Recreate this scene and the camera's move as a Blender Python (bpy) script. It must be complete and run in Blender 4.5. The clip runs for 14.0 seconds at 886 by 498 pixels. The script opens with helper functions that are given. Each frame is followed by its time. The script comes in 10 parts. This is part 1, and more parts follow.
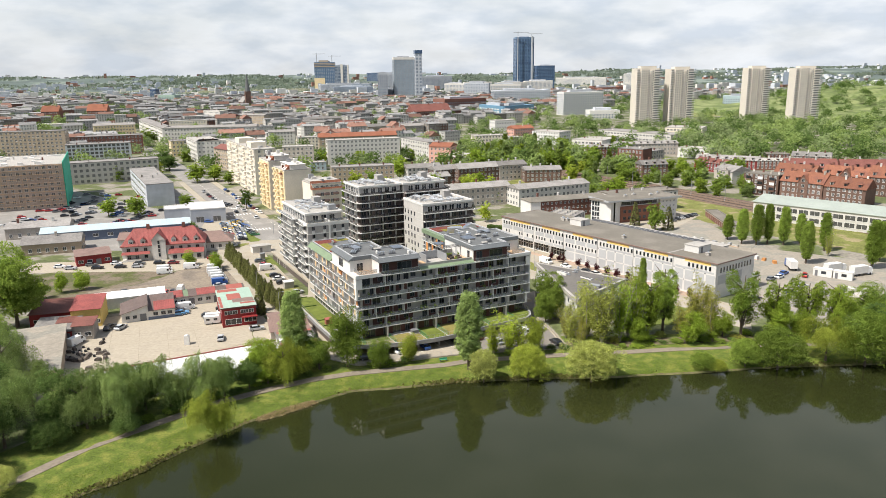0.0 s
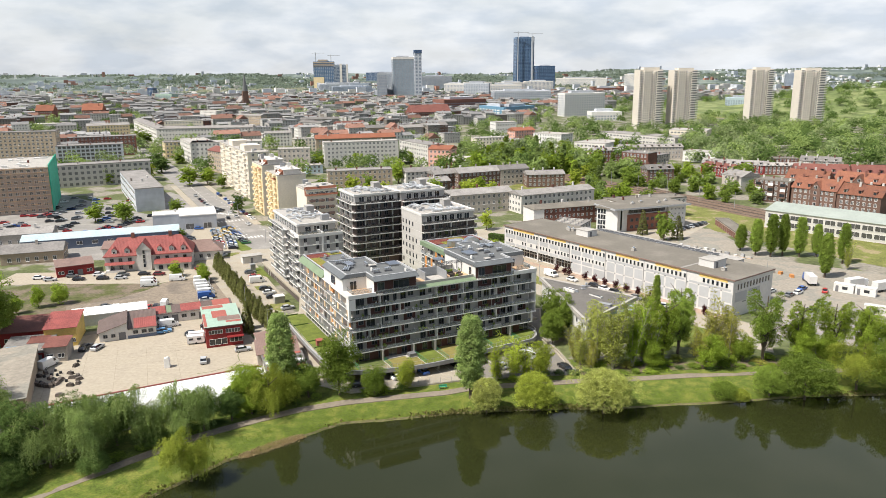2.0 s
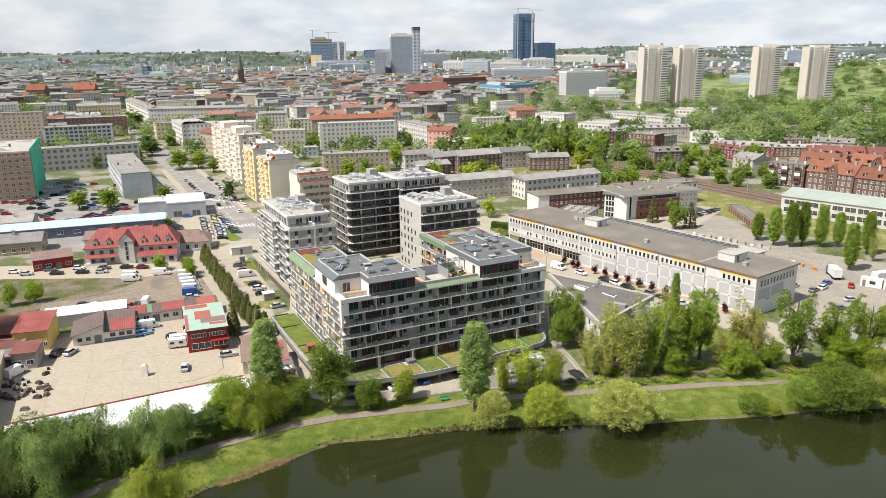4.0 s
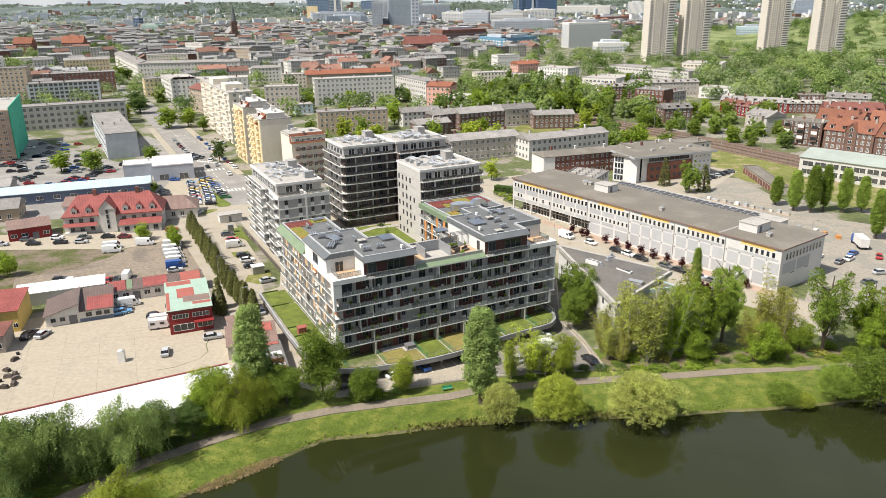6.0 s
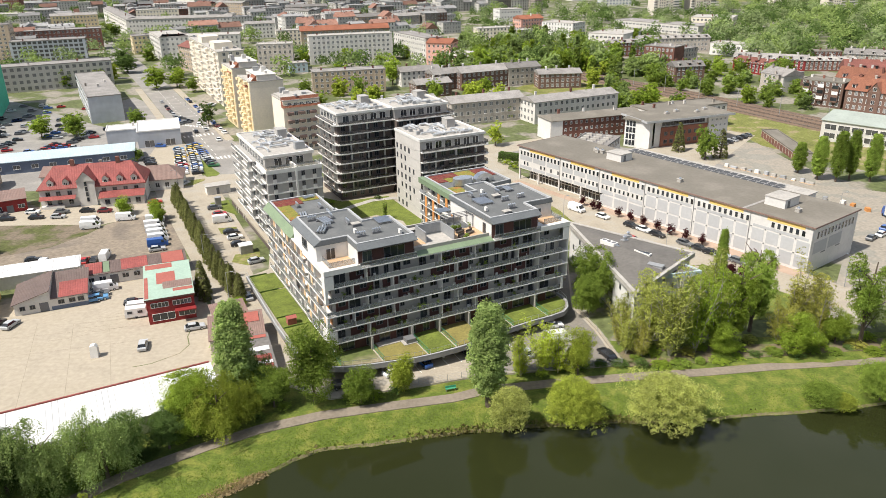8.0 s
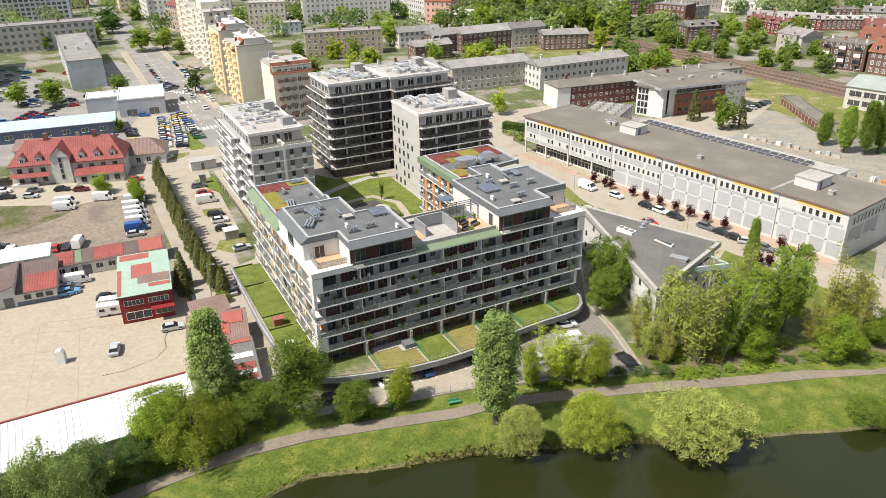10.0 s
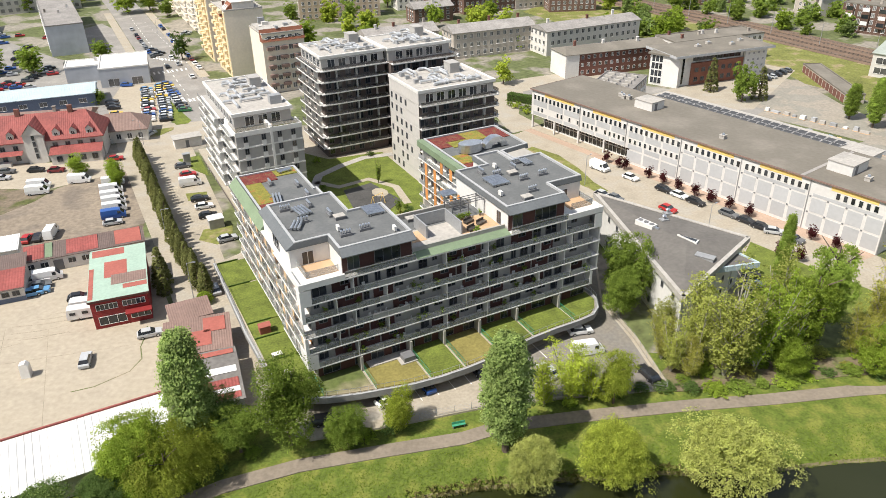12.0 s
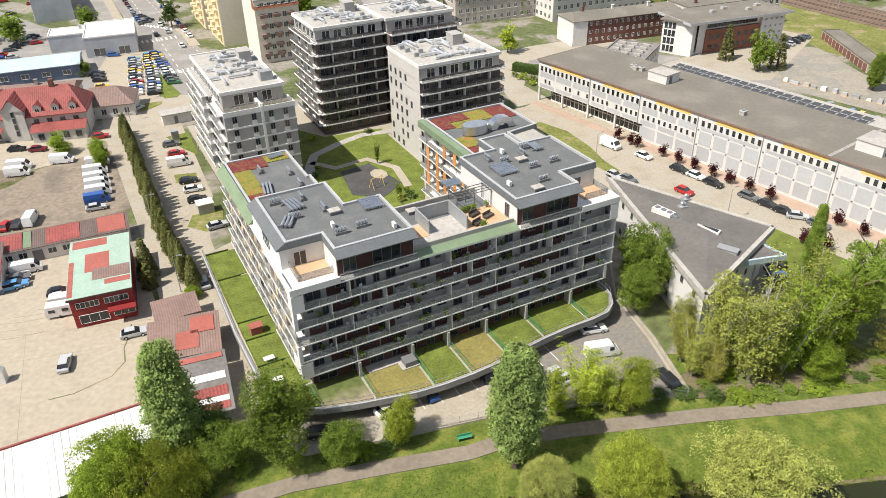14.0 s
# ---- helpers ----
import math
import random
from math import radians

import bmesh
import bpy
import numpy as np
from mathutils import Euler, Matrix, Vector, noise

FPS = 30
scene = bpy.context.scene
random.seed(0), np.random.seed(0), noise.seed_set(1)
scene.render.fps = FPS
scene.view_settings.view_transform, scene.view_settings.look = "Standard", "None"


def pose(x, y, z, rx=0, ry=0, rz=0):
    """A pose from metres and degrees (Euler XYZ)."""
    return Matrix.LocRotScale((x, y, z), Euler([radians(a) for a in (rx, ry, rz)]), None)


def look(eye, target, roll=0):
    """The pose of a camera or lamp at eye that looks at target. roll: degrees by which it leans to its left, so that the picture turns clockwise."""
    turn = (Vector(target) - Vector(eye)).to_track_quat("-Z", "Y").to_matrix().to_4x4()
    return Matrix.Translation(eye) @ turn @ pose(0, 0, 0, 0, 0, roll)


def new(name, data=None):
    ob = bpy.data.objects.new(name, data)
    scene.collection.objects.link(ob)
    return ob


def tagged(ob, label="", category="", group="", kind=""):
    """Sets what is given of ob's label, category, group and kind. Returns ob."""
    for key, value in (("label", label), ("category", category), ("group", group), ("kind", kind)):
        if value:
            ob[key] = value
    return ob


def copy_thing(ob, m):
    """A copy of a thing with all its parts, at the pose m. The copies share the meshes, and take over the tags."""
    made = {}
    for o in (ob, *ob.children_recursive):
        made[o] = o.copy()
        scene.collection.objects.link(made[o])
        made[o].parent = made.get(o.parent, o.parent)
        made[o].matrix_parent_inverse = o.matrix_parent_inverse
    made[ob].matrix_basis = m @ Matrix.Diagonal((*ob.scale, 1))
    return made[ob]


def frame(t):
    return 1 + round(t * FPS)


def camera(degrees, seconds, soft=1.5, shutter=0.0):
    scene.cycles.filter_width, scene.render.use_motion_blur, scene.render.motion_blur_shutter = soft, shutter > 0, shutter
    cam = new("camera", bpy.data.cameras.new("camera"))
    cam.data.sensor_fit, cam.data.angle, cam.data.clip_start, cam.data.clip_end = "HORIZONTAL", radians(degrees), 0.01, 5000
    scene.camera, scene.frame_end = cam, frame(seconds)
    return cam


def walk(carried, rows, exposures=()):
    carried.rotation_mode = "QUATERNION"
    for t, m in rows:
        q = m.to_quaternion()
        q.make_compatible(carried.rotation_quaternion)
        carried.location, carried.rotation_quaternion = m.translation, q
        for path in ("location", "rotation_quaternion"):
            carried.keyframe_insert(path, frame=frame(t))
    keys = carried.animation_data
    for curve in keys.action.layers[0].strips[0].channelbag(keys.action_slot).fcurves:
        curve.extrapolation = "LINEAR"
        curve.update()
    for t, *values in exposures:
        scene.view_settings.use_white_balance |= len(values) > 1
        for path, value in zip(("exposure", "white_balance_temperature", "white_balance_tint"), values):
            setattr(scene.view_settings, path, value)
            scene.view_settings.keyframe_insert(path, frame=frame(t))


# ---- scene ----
cam = camera(61.91, 14.0, 0.5)
PATH = [
    (0.0, look((0.000, 0.000, 71.700), (-0.0041, 1.9439, 71.2296), -0.70)),
    (0.5, look((-0.191, 3.291, 71.879), (-0.1940, 5.2340, 71.4064), -0.41)),
    (1.0, look((-0.101, 6.850, 72.176), (-0.1037, 8.7938, 71.7040), -0.41)),
    (1.5, look((0.016, 10.537, 72.287), (0.0137, 12.4806, 71.8155), -0.44)),
    (2.0, look((-0.235, 14.665, 72.648), (-0.2363, 16.6087, 72.1766), -0.47)),
    (4.5, look((-0.816, 34.987, 73.179), (-0.8151, 36.9084, 72.6241), -0.60)),
    (5.0, look((-0.965, 38.850, 73.259), (-0.9646, 40.7628, 72.6732), -0.65)),
    (5.5, look((-1.180, 42.668, 73.402), (-1.1785, 44.5710, 72.7854), -0.60)),
    (6.0, look((-1.237, 46.569, 73.318), (-1.2354, 48.4626, 72.6732), -0.68)),
    (6.5, look((-1.385, 50.619, 73.426), (-1.3835, 52.5022, 72.7526), -0.70)),
    (7.0, look((-1.429, 54.623, 73.463), (-1.4286, 56.4960, 72.7606), -0.79)),
    (7.5, look((-1.575, 58.550, 73.503), (-1.5749, 60.4130, 72.7744), -0.82)),
    (8.0, look((-1.592, 62.398, 73.500), (-1.5927, 64.2499, 72.7457), -0.88)),
    (10.5, look((-2.079, 82.405, 74.089), (-2.0801, 84.1991, 73.2060), -1.02)),
    (11.0, look((-2.137, 86.255, 74.207), (-2.1389, 88.0372, 73.2997), -1.05)),
    (11.5, look((-2.174, 89.948, 74.319), (-2.1765, 91.7179, 73.3873), -1.06)),
    (12.0, look((-2.308, 93.416, 74.486), (-2.3104, 95.1718, 73.5285), -1.10)),
    (12.5, look((-2.390, 96.508, 74.553), (-2.3936, 98.2499, 73.5701), -1.16)),
    (13.0, look((-2.504, 99.187, 74.577), (-2.5087, 100.9170, 73.5727), -1.27)),
    (13.5, look((-2.723, 101.534, 74.594), (-2.7268, 103.2511, 73.5678), -1.35)),
    (14.0, look((-2.670, 103.735, 74.555), (-2.6766, 105.4400, 73.5090), -1.35)),
]
walk(cam, PATH)

# ---------------------------------------------------------------- light
SUN_AZ = radians(211)
SUN_EL = radians(55)
sun_way = Vector((math.cos(SUN_AZ) * math.cos(SUN_EL), math.sin(SUN_AZ) * math.cos(SUN_EL), math.sin(SUN_EL)))
sun_data = bpy.data.lights.new("sun", "SUN")
sun_data.energy, sun_data.angle, sun_data.color = 5.0, radians(0.55), (1.0, 0.95, 0.87)
sun = new("sun", sun_data)
sun.matrix_world = look(sun_way * 400, (0, 0, 0))

world = bpy.data.worlds.new("sky")
scene.world = world
world.use_nodes = True
wn, wl = world.node_tree.nodes, world.node_tree.links
wn.clear()
w_out = wn.new("ShaderNodeOutputWorld")
w_bg = wn.new("ShaderNodeBackground")
w_sky = wn.new("ShaderNodeTexSky")
w_sky.sky_type, w_sky.sun_disc = "NISHITA", False
w_sky.sun_elevation, w_sky.sun_rotation = SUN_EL, math.pi / 2 - SUN_AZ
w_sky.air_density, w_sky.dust_density, w_sky.ozone_density = 1.0, 2.0, 1.2
w_co = wn.new("ShaderNodeTexCoord")
w_map = wn.new("ShaderNodeMapping")
w_map.inputs["Scale"].default_value = (2.6, 2.6, 7.5)
w_noise = wn.new("ShaderNodeTexNoise")
w_noise.inputs["Scale"].default_value = 2.6
w_noise.inputs["Detail"].default_value = 9
w_noise.inputs["Roughness"].default_value = 0.56
w_ramp = wn.new("ShaderNodeValToRGB")
w_ramp.color_ramp.elements[0].position, w_ramp.color_ramp.elements[0].color = 0.40, (0.78, 0.78, 0.78, 1)
w_ramp.color_ramp.elements[1].position, w_ramp.color_ramp.elements[1].color = 0.60, (0.95, 0.95, 0.95, 1)
w_cloud = wn.new("ShaderNodeTexNoise")
w_cloud.inputs["Scale"].default_value = 4.4
w_cloud.inputs["Detail"].default_value = 6
w_tone = wn.new("ShaderNodeValToRGB")
w_tone.color_ramp.elements[0].position, w_tone.color_ramp.elements[0].color = 0.38, (6.7, 7.35, 8.25, 1)
w_tone.color_ramp.elements[1].position, w_tone.color_ramp.elements[1].color = 0.6, (8.9, 9.2, 9.6, 1)
w_mix = wn.new("ShaderNodeMix")
w_mix.data_type = "RGBA"
wl.new(w_co.outputs["Generated"], w_map.inputs["Vector"])
wl.new(w_map.outputs["Vector"], w_noise.inputs["Vector"])
wl.new(w_map.outputs["Vector"], w_cloud.inputs["Vector"])
wl.new(w_noise.outputs["Fac"], w_ramp.inputs["Fac"])
wl.new(w_cloud.outputs["Fac"], w_tone.inputs["Fac"])
w_sep = wn.new("ShaderNodeSeparateXYZ")
w_thin = wn.new("ShaderNodeMapRange")
w_thin.inputs["From Min"].default_value, w_thin.inputs["From Max"].default_value = 0.28, 0.62
w_thin.inputs["To Min"].default_value, w_thin.inputs["To Max"].default_value = 1.0, 0.10
w_cover = wn.new("ShaderNodeMath")
w_cover.operation = "MULTIPLY"
wl.new(w_co.outputs["Generated"], w_sep.inputs["Vector"])
wl.new(w_sep.outputs["Z"], w_thin.inputs["Value"])
wl.new(w_thin.outputs["Result"], w_cover.inputs[1])
wl.new(w_ramp.outputs["Color"], w_cover.inputs[0])
w_reach = wn.new("ShaderNodeMapRange")
w_reach.inputs["From Min"].default_value, w_reach.inputs["From Max"].default_value = -0.35, 0.40
w_reach.inputs["To Min"].default_value, w_reach.inputs["To Max"].default_value = 0.44, 1.05
wl.new(w_sep.outputs["X"], w_reach.inputs["Value"])
wl.new(w_reach.outputs["Result"], w_thin.inputs["From Max"])
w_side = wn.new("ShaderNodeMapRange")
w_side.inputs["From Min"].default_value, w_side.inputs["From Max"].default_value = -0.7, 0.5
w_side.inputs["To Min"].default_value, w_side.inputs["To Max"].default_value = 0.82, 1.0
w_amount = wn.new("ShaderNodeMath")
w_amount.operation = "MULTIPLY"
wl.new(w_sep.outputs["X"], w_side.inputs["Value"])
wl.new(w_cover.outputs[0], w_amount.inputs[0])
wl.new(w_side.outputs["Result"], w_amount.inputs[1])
w_back = wn.new("ShaderNodeMapRange")
w_back.inputs["From Min"].default_value, w_back.inputs["From Max"].default_value = -0.45, 0.25
w_back.inputs["To Min"].default_value, w_back.inputs["To Max"].default_value = 0.34, 1.0
w_cover_all = wn.new("ShaderNodeMath")
w_cover_all.operation = "MULTIPLY"
wl.new(w_sep.outputs["Y"], w_back.inputs["Value"])
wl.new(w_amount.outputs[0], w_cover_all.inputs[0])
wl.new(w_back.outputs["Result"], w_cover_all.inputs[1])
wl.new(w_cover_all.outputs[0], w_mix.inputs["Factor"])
wl.new(w_sky.outputs["Color"], w_mix.inputs["A"])
w_glow = wn.new("ShaderNodeMapRange")
w_glow.inputs["From Min"].default_value, w_glow.inputs["From Max"].default_value = 0.24, 0.60
w_glow.inputs["To Min"].default_value, w_glow.inputs["To Max"].default_value = 1.0, 1.2
w_lit = wn.new("ShaderNodeVectorMath")
w_lit.operation = "SCALE"
wl.new(w_sep.outputs["Z"], w_glow.inputs["Value"])
wl.new(w_tone.outputs["Color"], w_lit.inputs[0])
wl.new(w_glow.outputs["Result"], w_lit.inputs["Scale"])
wl.new(w_lit.outputs[0], w_mix.inputs["B"])
wl.new(w_mix.outputs["Result"], w_bg.inputs["Color"])
w_bg.inputs["Strength"].default_value = 0.084
wl.new(w_bg.outputs["Background"], w_out.inputs["Surface"])
scene.view_settings.exposure = 0.35

# ---------------------------------------------------------------- materials
def mat(name, col, rough=0.85, metal=0.0, var=0.18, size=6.0, fine=0.6, bump=0.0, bump_size=0.3,
        tint=0.0, second=None, patch=0.5, spec=0.4, stripe=0.0, stripe_axis="X", stretch=None, edge=0.07, island=0.0):
    """Principled surface, noise at two sizes (metres), optional second colour in patches, bump, ribs."""
    m = bpy.data.materials.new(name)
    m.use_nodes = True
    n, l = m.node_tree.nodes, m.node_tree.links
    b = n["Principled BSDF"]
    b.inputs["Roughness"].default_value = rough
    b.inputs["Metallic"].default_value = metal
    b.inputs["Specular IOR Level"].default_value = spec
    co = n.new("ShaderNodeTexCoord")
    src = co.outputs["Object"]
    if stretch:
        mp = n.new("ShaderNodeMapping")
        mp.inputs["Scale"].default_value = stretch
        l.new(src, mp.inputs["Vector"])
        src = mp.outputs["Vector"]
    big = n.new("ShaderNodeTexNoise")
    big.inputs["Scale"].default_value = 1.0 / size
    big.inputs["Detail"].default_value = 5
    sml = n.new("ShaderNodeTexNoise")
    sml.inputs["Scale"].default_value = 1.0 / fine
    sml.inputs["Detail"].default_value = 4
    l.new(src, big.inputs["Vector"])
    l.new(src, sml.inputs["Vector"])
    add = n.new("ShaderNodeMath")
    add.operation = "ADD"
    l.new(big.outputs["Fac"], add.inputs[0])
    l.new(sml.outputs["Fac"], add.inputs[1])
    fac = n.new("ShaderNodeMapRange")
    fac.inputs["From Min"].default_value, fac.inputs["From Max"].default_value = 0.7, 1.3
    fac.inputs["To Min"].default_value, fac.inputs["To Max"].default_value = 1 - var, 1 + var
    l.new(add.outputs[0], fac.inputs["Value"])
    base = n.new("ShaderNodeRGB")
    base.outputs[0].default_value = (*col, 1)
    colour = base.outputs[0]
    if second:
        mx = n.new("ShaderNodeMix")
        mx.data_type = "RGBA"
        rp = n.new("ShaderNodeMapRange")
        rp.inputs["From Min"].default_value, rp.inputs["From Max"].default_value = patch - edge, patch + edge
        l.new(big.outputs["Fac"], rp.inputs["Value"])
        l.new(rp.outputs["Result"], mx.inputs["Factor"])
        l.new(colour, mx.inputs["A"])
        mx.inputs["B"].default_value = (*second, 1)
        colour = mx.outputs["Result"]
    mul = n.new("ShaderNodeVectorMath")
    mul.operation = "SCALE"
    l.new(colour, mul.inputs[0])
    scale = fac.outputs["Result"]
    if tint:
        oi = n.new("ShaderNodeObjectInfo")
        tr = n.new("ShaderNodeMapRange")
        tr.inputs["To Min"].default_value, tr.inputs["To Max"].default_value = 1 - tint, 1 + tint
        l.new(oi.outputs["Random"], tr.inputs["Value"])
        mm = n.new("ShaderNodeMath")
        mm.operation = "MULTIPLY"
        l.new(scale, mm.inputs[0])
        l.new(tr.outputs["Result"], mm.inputs[1])
        scale = mm.outputs[0]
    if island:
        ge = n.new("ShaderNodeNewGeometry")
        ir = n.new("ShaderNodeMapRange")
        ir.inputs["To Min"].default_value, ir.inputs["To Max"].default_value = 1 - island, 1 + island
        l.new(ge.outputs["Random Per Island"], ir.inputs["Value"])
        im = n.new("ShaderNodeMath")
        im.operation = "MULTIPLY"
        l.new(scale, im.inputs[0])
        l.new(ir.outputs["Result"], im.inputs[1])
        scale = im.outputs[0]
    l.new(scale, mul.inputs["Scale"])
    l.new(mul.outputs[0], b.inputs["Base Color"])
    height = None
    if stripe:
        wv = n.new("ShaderNodeTexWave")
        wv.bands_direction = stripe_axis
        wv.inputs["Scale"].default_value = 0.314 / stripe
        l.new(co.outputs["Object"], wv.inputs["Vector"])
        height = wv.outputs["Fac"]
    elif bump:
        bn = n.new("ShaderNodeTexNoise")
        bn.inputs["Scale"].default_value = 1.0 / bump_size
        bn.inputs["Detail"].default_value = 4
        l.new(src, bn.inputs["Vector"])
        height = bn.outputs["Fac"]
    if height:
        bp = n.new("ShaderNodeBump")
        bp.inputs["Strength"].default_value = 0.6
        bp.inputs["Distance"].default_value = bump if bump else 0.05
        l.new(height, bp.inputs["Height"])
        l.new(bp.outputs["Normal"], b.inputs["Normal"])
    return m


def leaf_mat(name, col, col2, grain=8.0):
    m = bpy.data.materials.new(name)
    m.use_nodes = True
    n, l = m.node_tree.nodes, m.node_tree.links
    out = n["Material Output"]
    n.remove(n["Principled BSDF"])
    geo, oi = n.new("ShaderNodeNewGeometry"), n.new("ShaderNodeObjectInfo")
    mx = n.new("ShaderNodeMix")
    mx.data_type = "RGBA"
    mx.inputs["A"].default_value, mx.inputs["B"].default_value = (*col, 1), (*col2, 1)
    rr = n.new("ShaderNodeMapRange")
    rr.inputs["To Min"].default_value, rr.inputs["To Max"].default_value = 0.1, 0.9
    l.new(geo.outputs["Random Per Island"], rr.inputs["Value"])
    l.new(rr.outputs["Result"], mx.inputs["Factor"])
    tr = n.new("ShaderNodeMapRange")
    tr.inputs["To Min"].default_value, tr.inputs["To Max"].default_value = 0.82, 1.18
    l.new(oi.outputs["Random"], tr.inputs["Value"])
    sc = n.new("ShaderNodeVectorMath")
    sc.operation = "SCALE"
    l.new(mx.outputs["Result"], sc.inputs[0])
    co, nz, nr, mm = n.new("ShaderNodeTexCoord"), n.new("ShaderNodeTexNoise"), n.new("ShaderNodeMapRange"), n.new("ShaderNodeMath")
    nz.inputs["Scale"].default_value, nz.inputs["Detail"].default_value = grain, 2
    nr.inputs["From Min"].default_value, nr.inputs["From Max"].default_value = 0.35, 0.65
    nr.inputs["To Min"].default_value, nr.inputs["To Max"].default_value = 0.74, 1.3
    mm.operation = "MULTIPLY"
    l.new(co.outputs["Object"], nz.inputs["Vector"])
    l.new(nz.outputs["Fac"], nr.inputs["Value"])
    l.new(nr.outputs["Result"], mm.inputs[0])
    l.new(tr.outputs["Result"], mm.inputs[1])
    l.new(mm.outputs[0], sc.inputs["Scale"])
    d, t, a = n.new("ShaderNodeBsdfDiffuse"), n.new("ShaderNodeBsdfTranslucent"), n.new("ShaderNodeMixShader")
    a.inputs["Fac"].default_value = 0.45
    l.new(sc.outputs[0], d.inputs["Color"])
    l.new(sc.outputs[0], t.inputs["Color"])
    l.new(d.outputs[0], a.inputs[1])
    l.new(t.outputs[0], a.inputs[2])
    l.new(a.outputs[0], out.inputs["Surface"])
    return m


def water_mat():
    m = bpy.data.materials.new("lake_water")
    m.use_nodes = True
    n, l = m.node_tree.nodes, m.node_tree.links
    b = n["Principled BSDF"]
    b.inputs["Base Color"].default_value = (0.021, 0.0245, 0.0078, 1)
    b.inputs["Roughness"].default_value = 0.035
    b.inputs["IOR"].default_value = 1.33
    co, a, c = n.new("ShaderNodeTexCoord"), n.new("ShaderNodeTexNoise"), n.new("ShaderNodeBump")
    a.inputs["Scale"].default_value = 1.2
    a.inputs["Detail"].default_value = 3
    c.inputs["Strength"].default_value = 0.05
    c.inputs["Distance"].default_value = 0.05
    l.new(co.outputs["Object"], a.inputs["Vector"])
    l.new(a.outputs["Fac"], c.inputs["Height"])
    l.new(c.outputs["Normal"], b.inputs["Normal"])
    return m


def glass_mat(name, col=(0.025, 0.03, 0.036), rough=0.06):
    m = mat(name, col, rough, 0, 0.35, 3.0, 1.1, spec=0.75, tint=0.5)
    return m


M = {}
M["ground"] = mat("urban_ground", (0.115, 0.135, 0.05), 0.95, 0, 0.45, 17, 1.6, second=(0.22, 0.20, 0.165), patch=0.52, edge=0.03)
M["grass"] = mat("meadow_grass", (0.10, 0.138, 0.018), 0.95, 0, 0.38, 2.6, 0.4, 0.06, 0.4, second=(0.135, 0.15, 0.027), patch=0.53)
M["lawn"] = mat("garden_lawn", (0.125, 0.155, 0.026), 0.95, 0, 0.4, 2.5, 0.35, 0.03, 0.3)
M["dry_lawn"] = mat("dry_lawn", (0.21, 0.18, 0.055), 0.95, 0, 0.25, 4, 0.5, 0.03, 0.3)
M["rough_grass"] = mat("rough_grass", (0.10, 0.125, 0.035), 0.95, 0, 0.35, 11, 1.0, 0.06, 0.5, second=(0.24, 0.20, 0.135), patch=0.56)
M["lot_grass"] = mat("lot_grass", (0.095, 0.105, 0.03), 0.95, 0, 0.4, 7, 0.9, 0.06, 0.5, second=(0.15, 0.12, 0.085), patch=0.5)
M["mud"] = mat("muddy_gravel", (0.25, 0.205, 0.155), 0.9, 0, 0.3, 9, 1.0, 0.04, 0.5, second=(0.15, 0.125, 0.10), patch=0.56)
M["asphalt"] = mat("old_asphalt", (0.255, 0.24, 0.22), 0.9, 0, 0.16, 8, 0.8, second=(0.29, 0.275, 0.25), patch=0.6)
M["path"] = mat("path_asphalt", (0.215, 0.18, 0.14), 0.92, 0, 0.2, 5, 0.6)
M["yard"] = mat("concrete_yard", (0.385, 0.335, 0.26), 0.9, 0, 0.15, 7, 0.9, second=(0.345, 0.30, 0.23), patch=0.56)
M["worn_concrete"] = mat("worn_concrete", (0.31, 0.275, 0.225), 0.92, 0, 0.22, 9, 0.9, second=(0.24, 0.225, 0.19), patch=0.52, edge=0.03)
M["paving"] = mat("concrete_paving", (0.365, 0.32, 0.25), 0.9, 0, 0.18, 5, 0.5, second=(0.33, 0.30, 0.25), patch=0.57)
M["brick_paving"] = mat("red_paving", (0.39, 0.285, 0.215), 0.9, 0, 0.15, 5, 0.5)
M["joint"] = mat("dark_joint", (0.29, 0.25, 0.19), 0.95, 0, 0.3, 3, 0.3)
M["line"] = mat("road_paint", (0.75, 0.74, 0.70), 0.8, 0, 0.15, 3, 0.4)
M["white"] = mat("white_render", (0.66, 0.645, 0.615), 0.8, 0, 0.08, 5, 0.7)
M["beige"] = mat("greige_render", (0.37, 0.35, 0.315), 0.85, 0, 0.1, 5, 0.7)
M["tower_grey"] = mat("pale_grey_render", (0.37, 0.355, 0.335), 0.85, 0, 0.08, 6, 0.8)
M["pale_render"] = mat("pale_tower_render", (0.50, 0.475, 0.445), 0.85, 0, 0.08, 6, 0.8)
M["tower_dark"] = mat("dark_clinker", (0.115, 0.09, 0.08), 0.8, 0, 0.25, 4, 0.25)
M["dark_red"] = mat("maroon_panel", (0.080, 0.032, 0.026), 0.7, 0, 0.2, 3, 0.4, tint=0.25)
M["wood"] = mat("orange_timber_panel", (0.52, 0.23, 0.075), 0.7, 0, 0.2, 3, 0.3, tint=0.2)
M["deck"] = mat("larch_decking", (0.50, 0.335, 0.20), 0.75, 0, 0.15, 2, 0.2)
M["balustrade"] = mat("smoked_glass_balustrade", (0.26, 0.28, 0.275), 0.18, 0, 0.2, 3, 0.6, spec=0.6, tint=0.3)


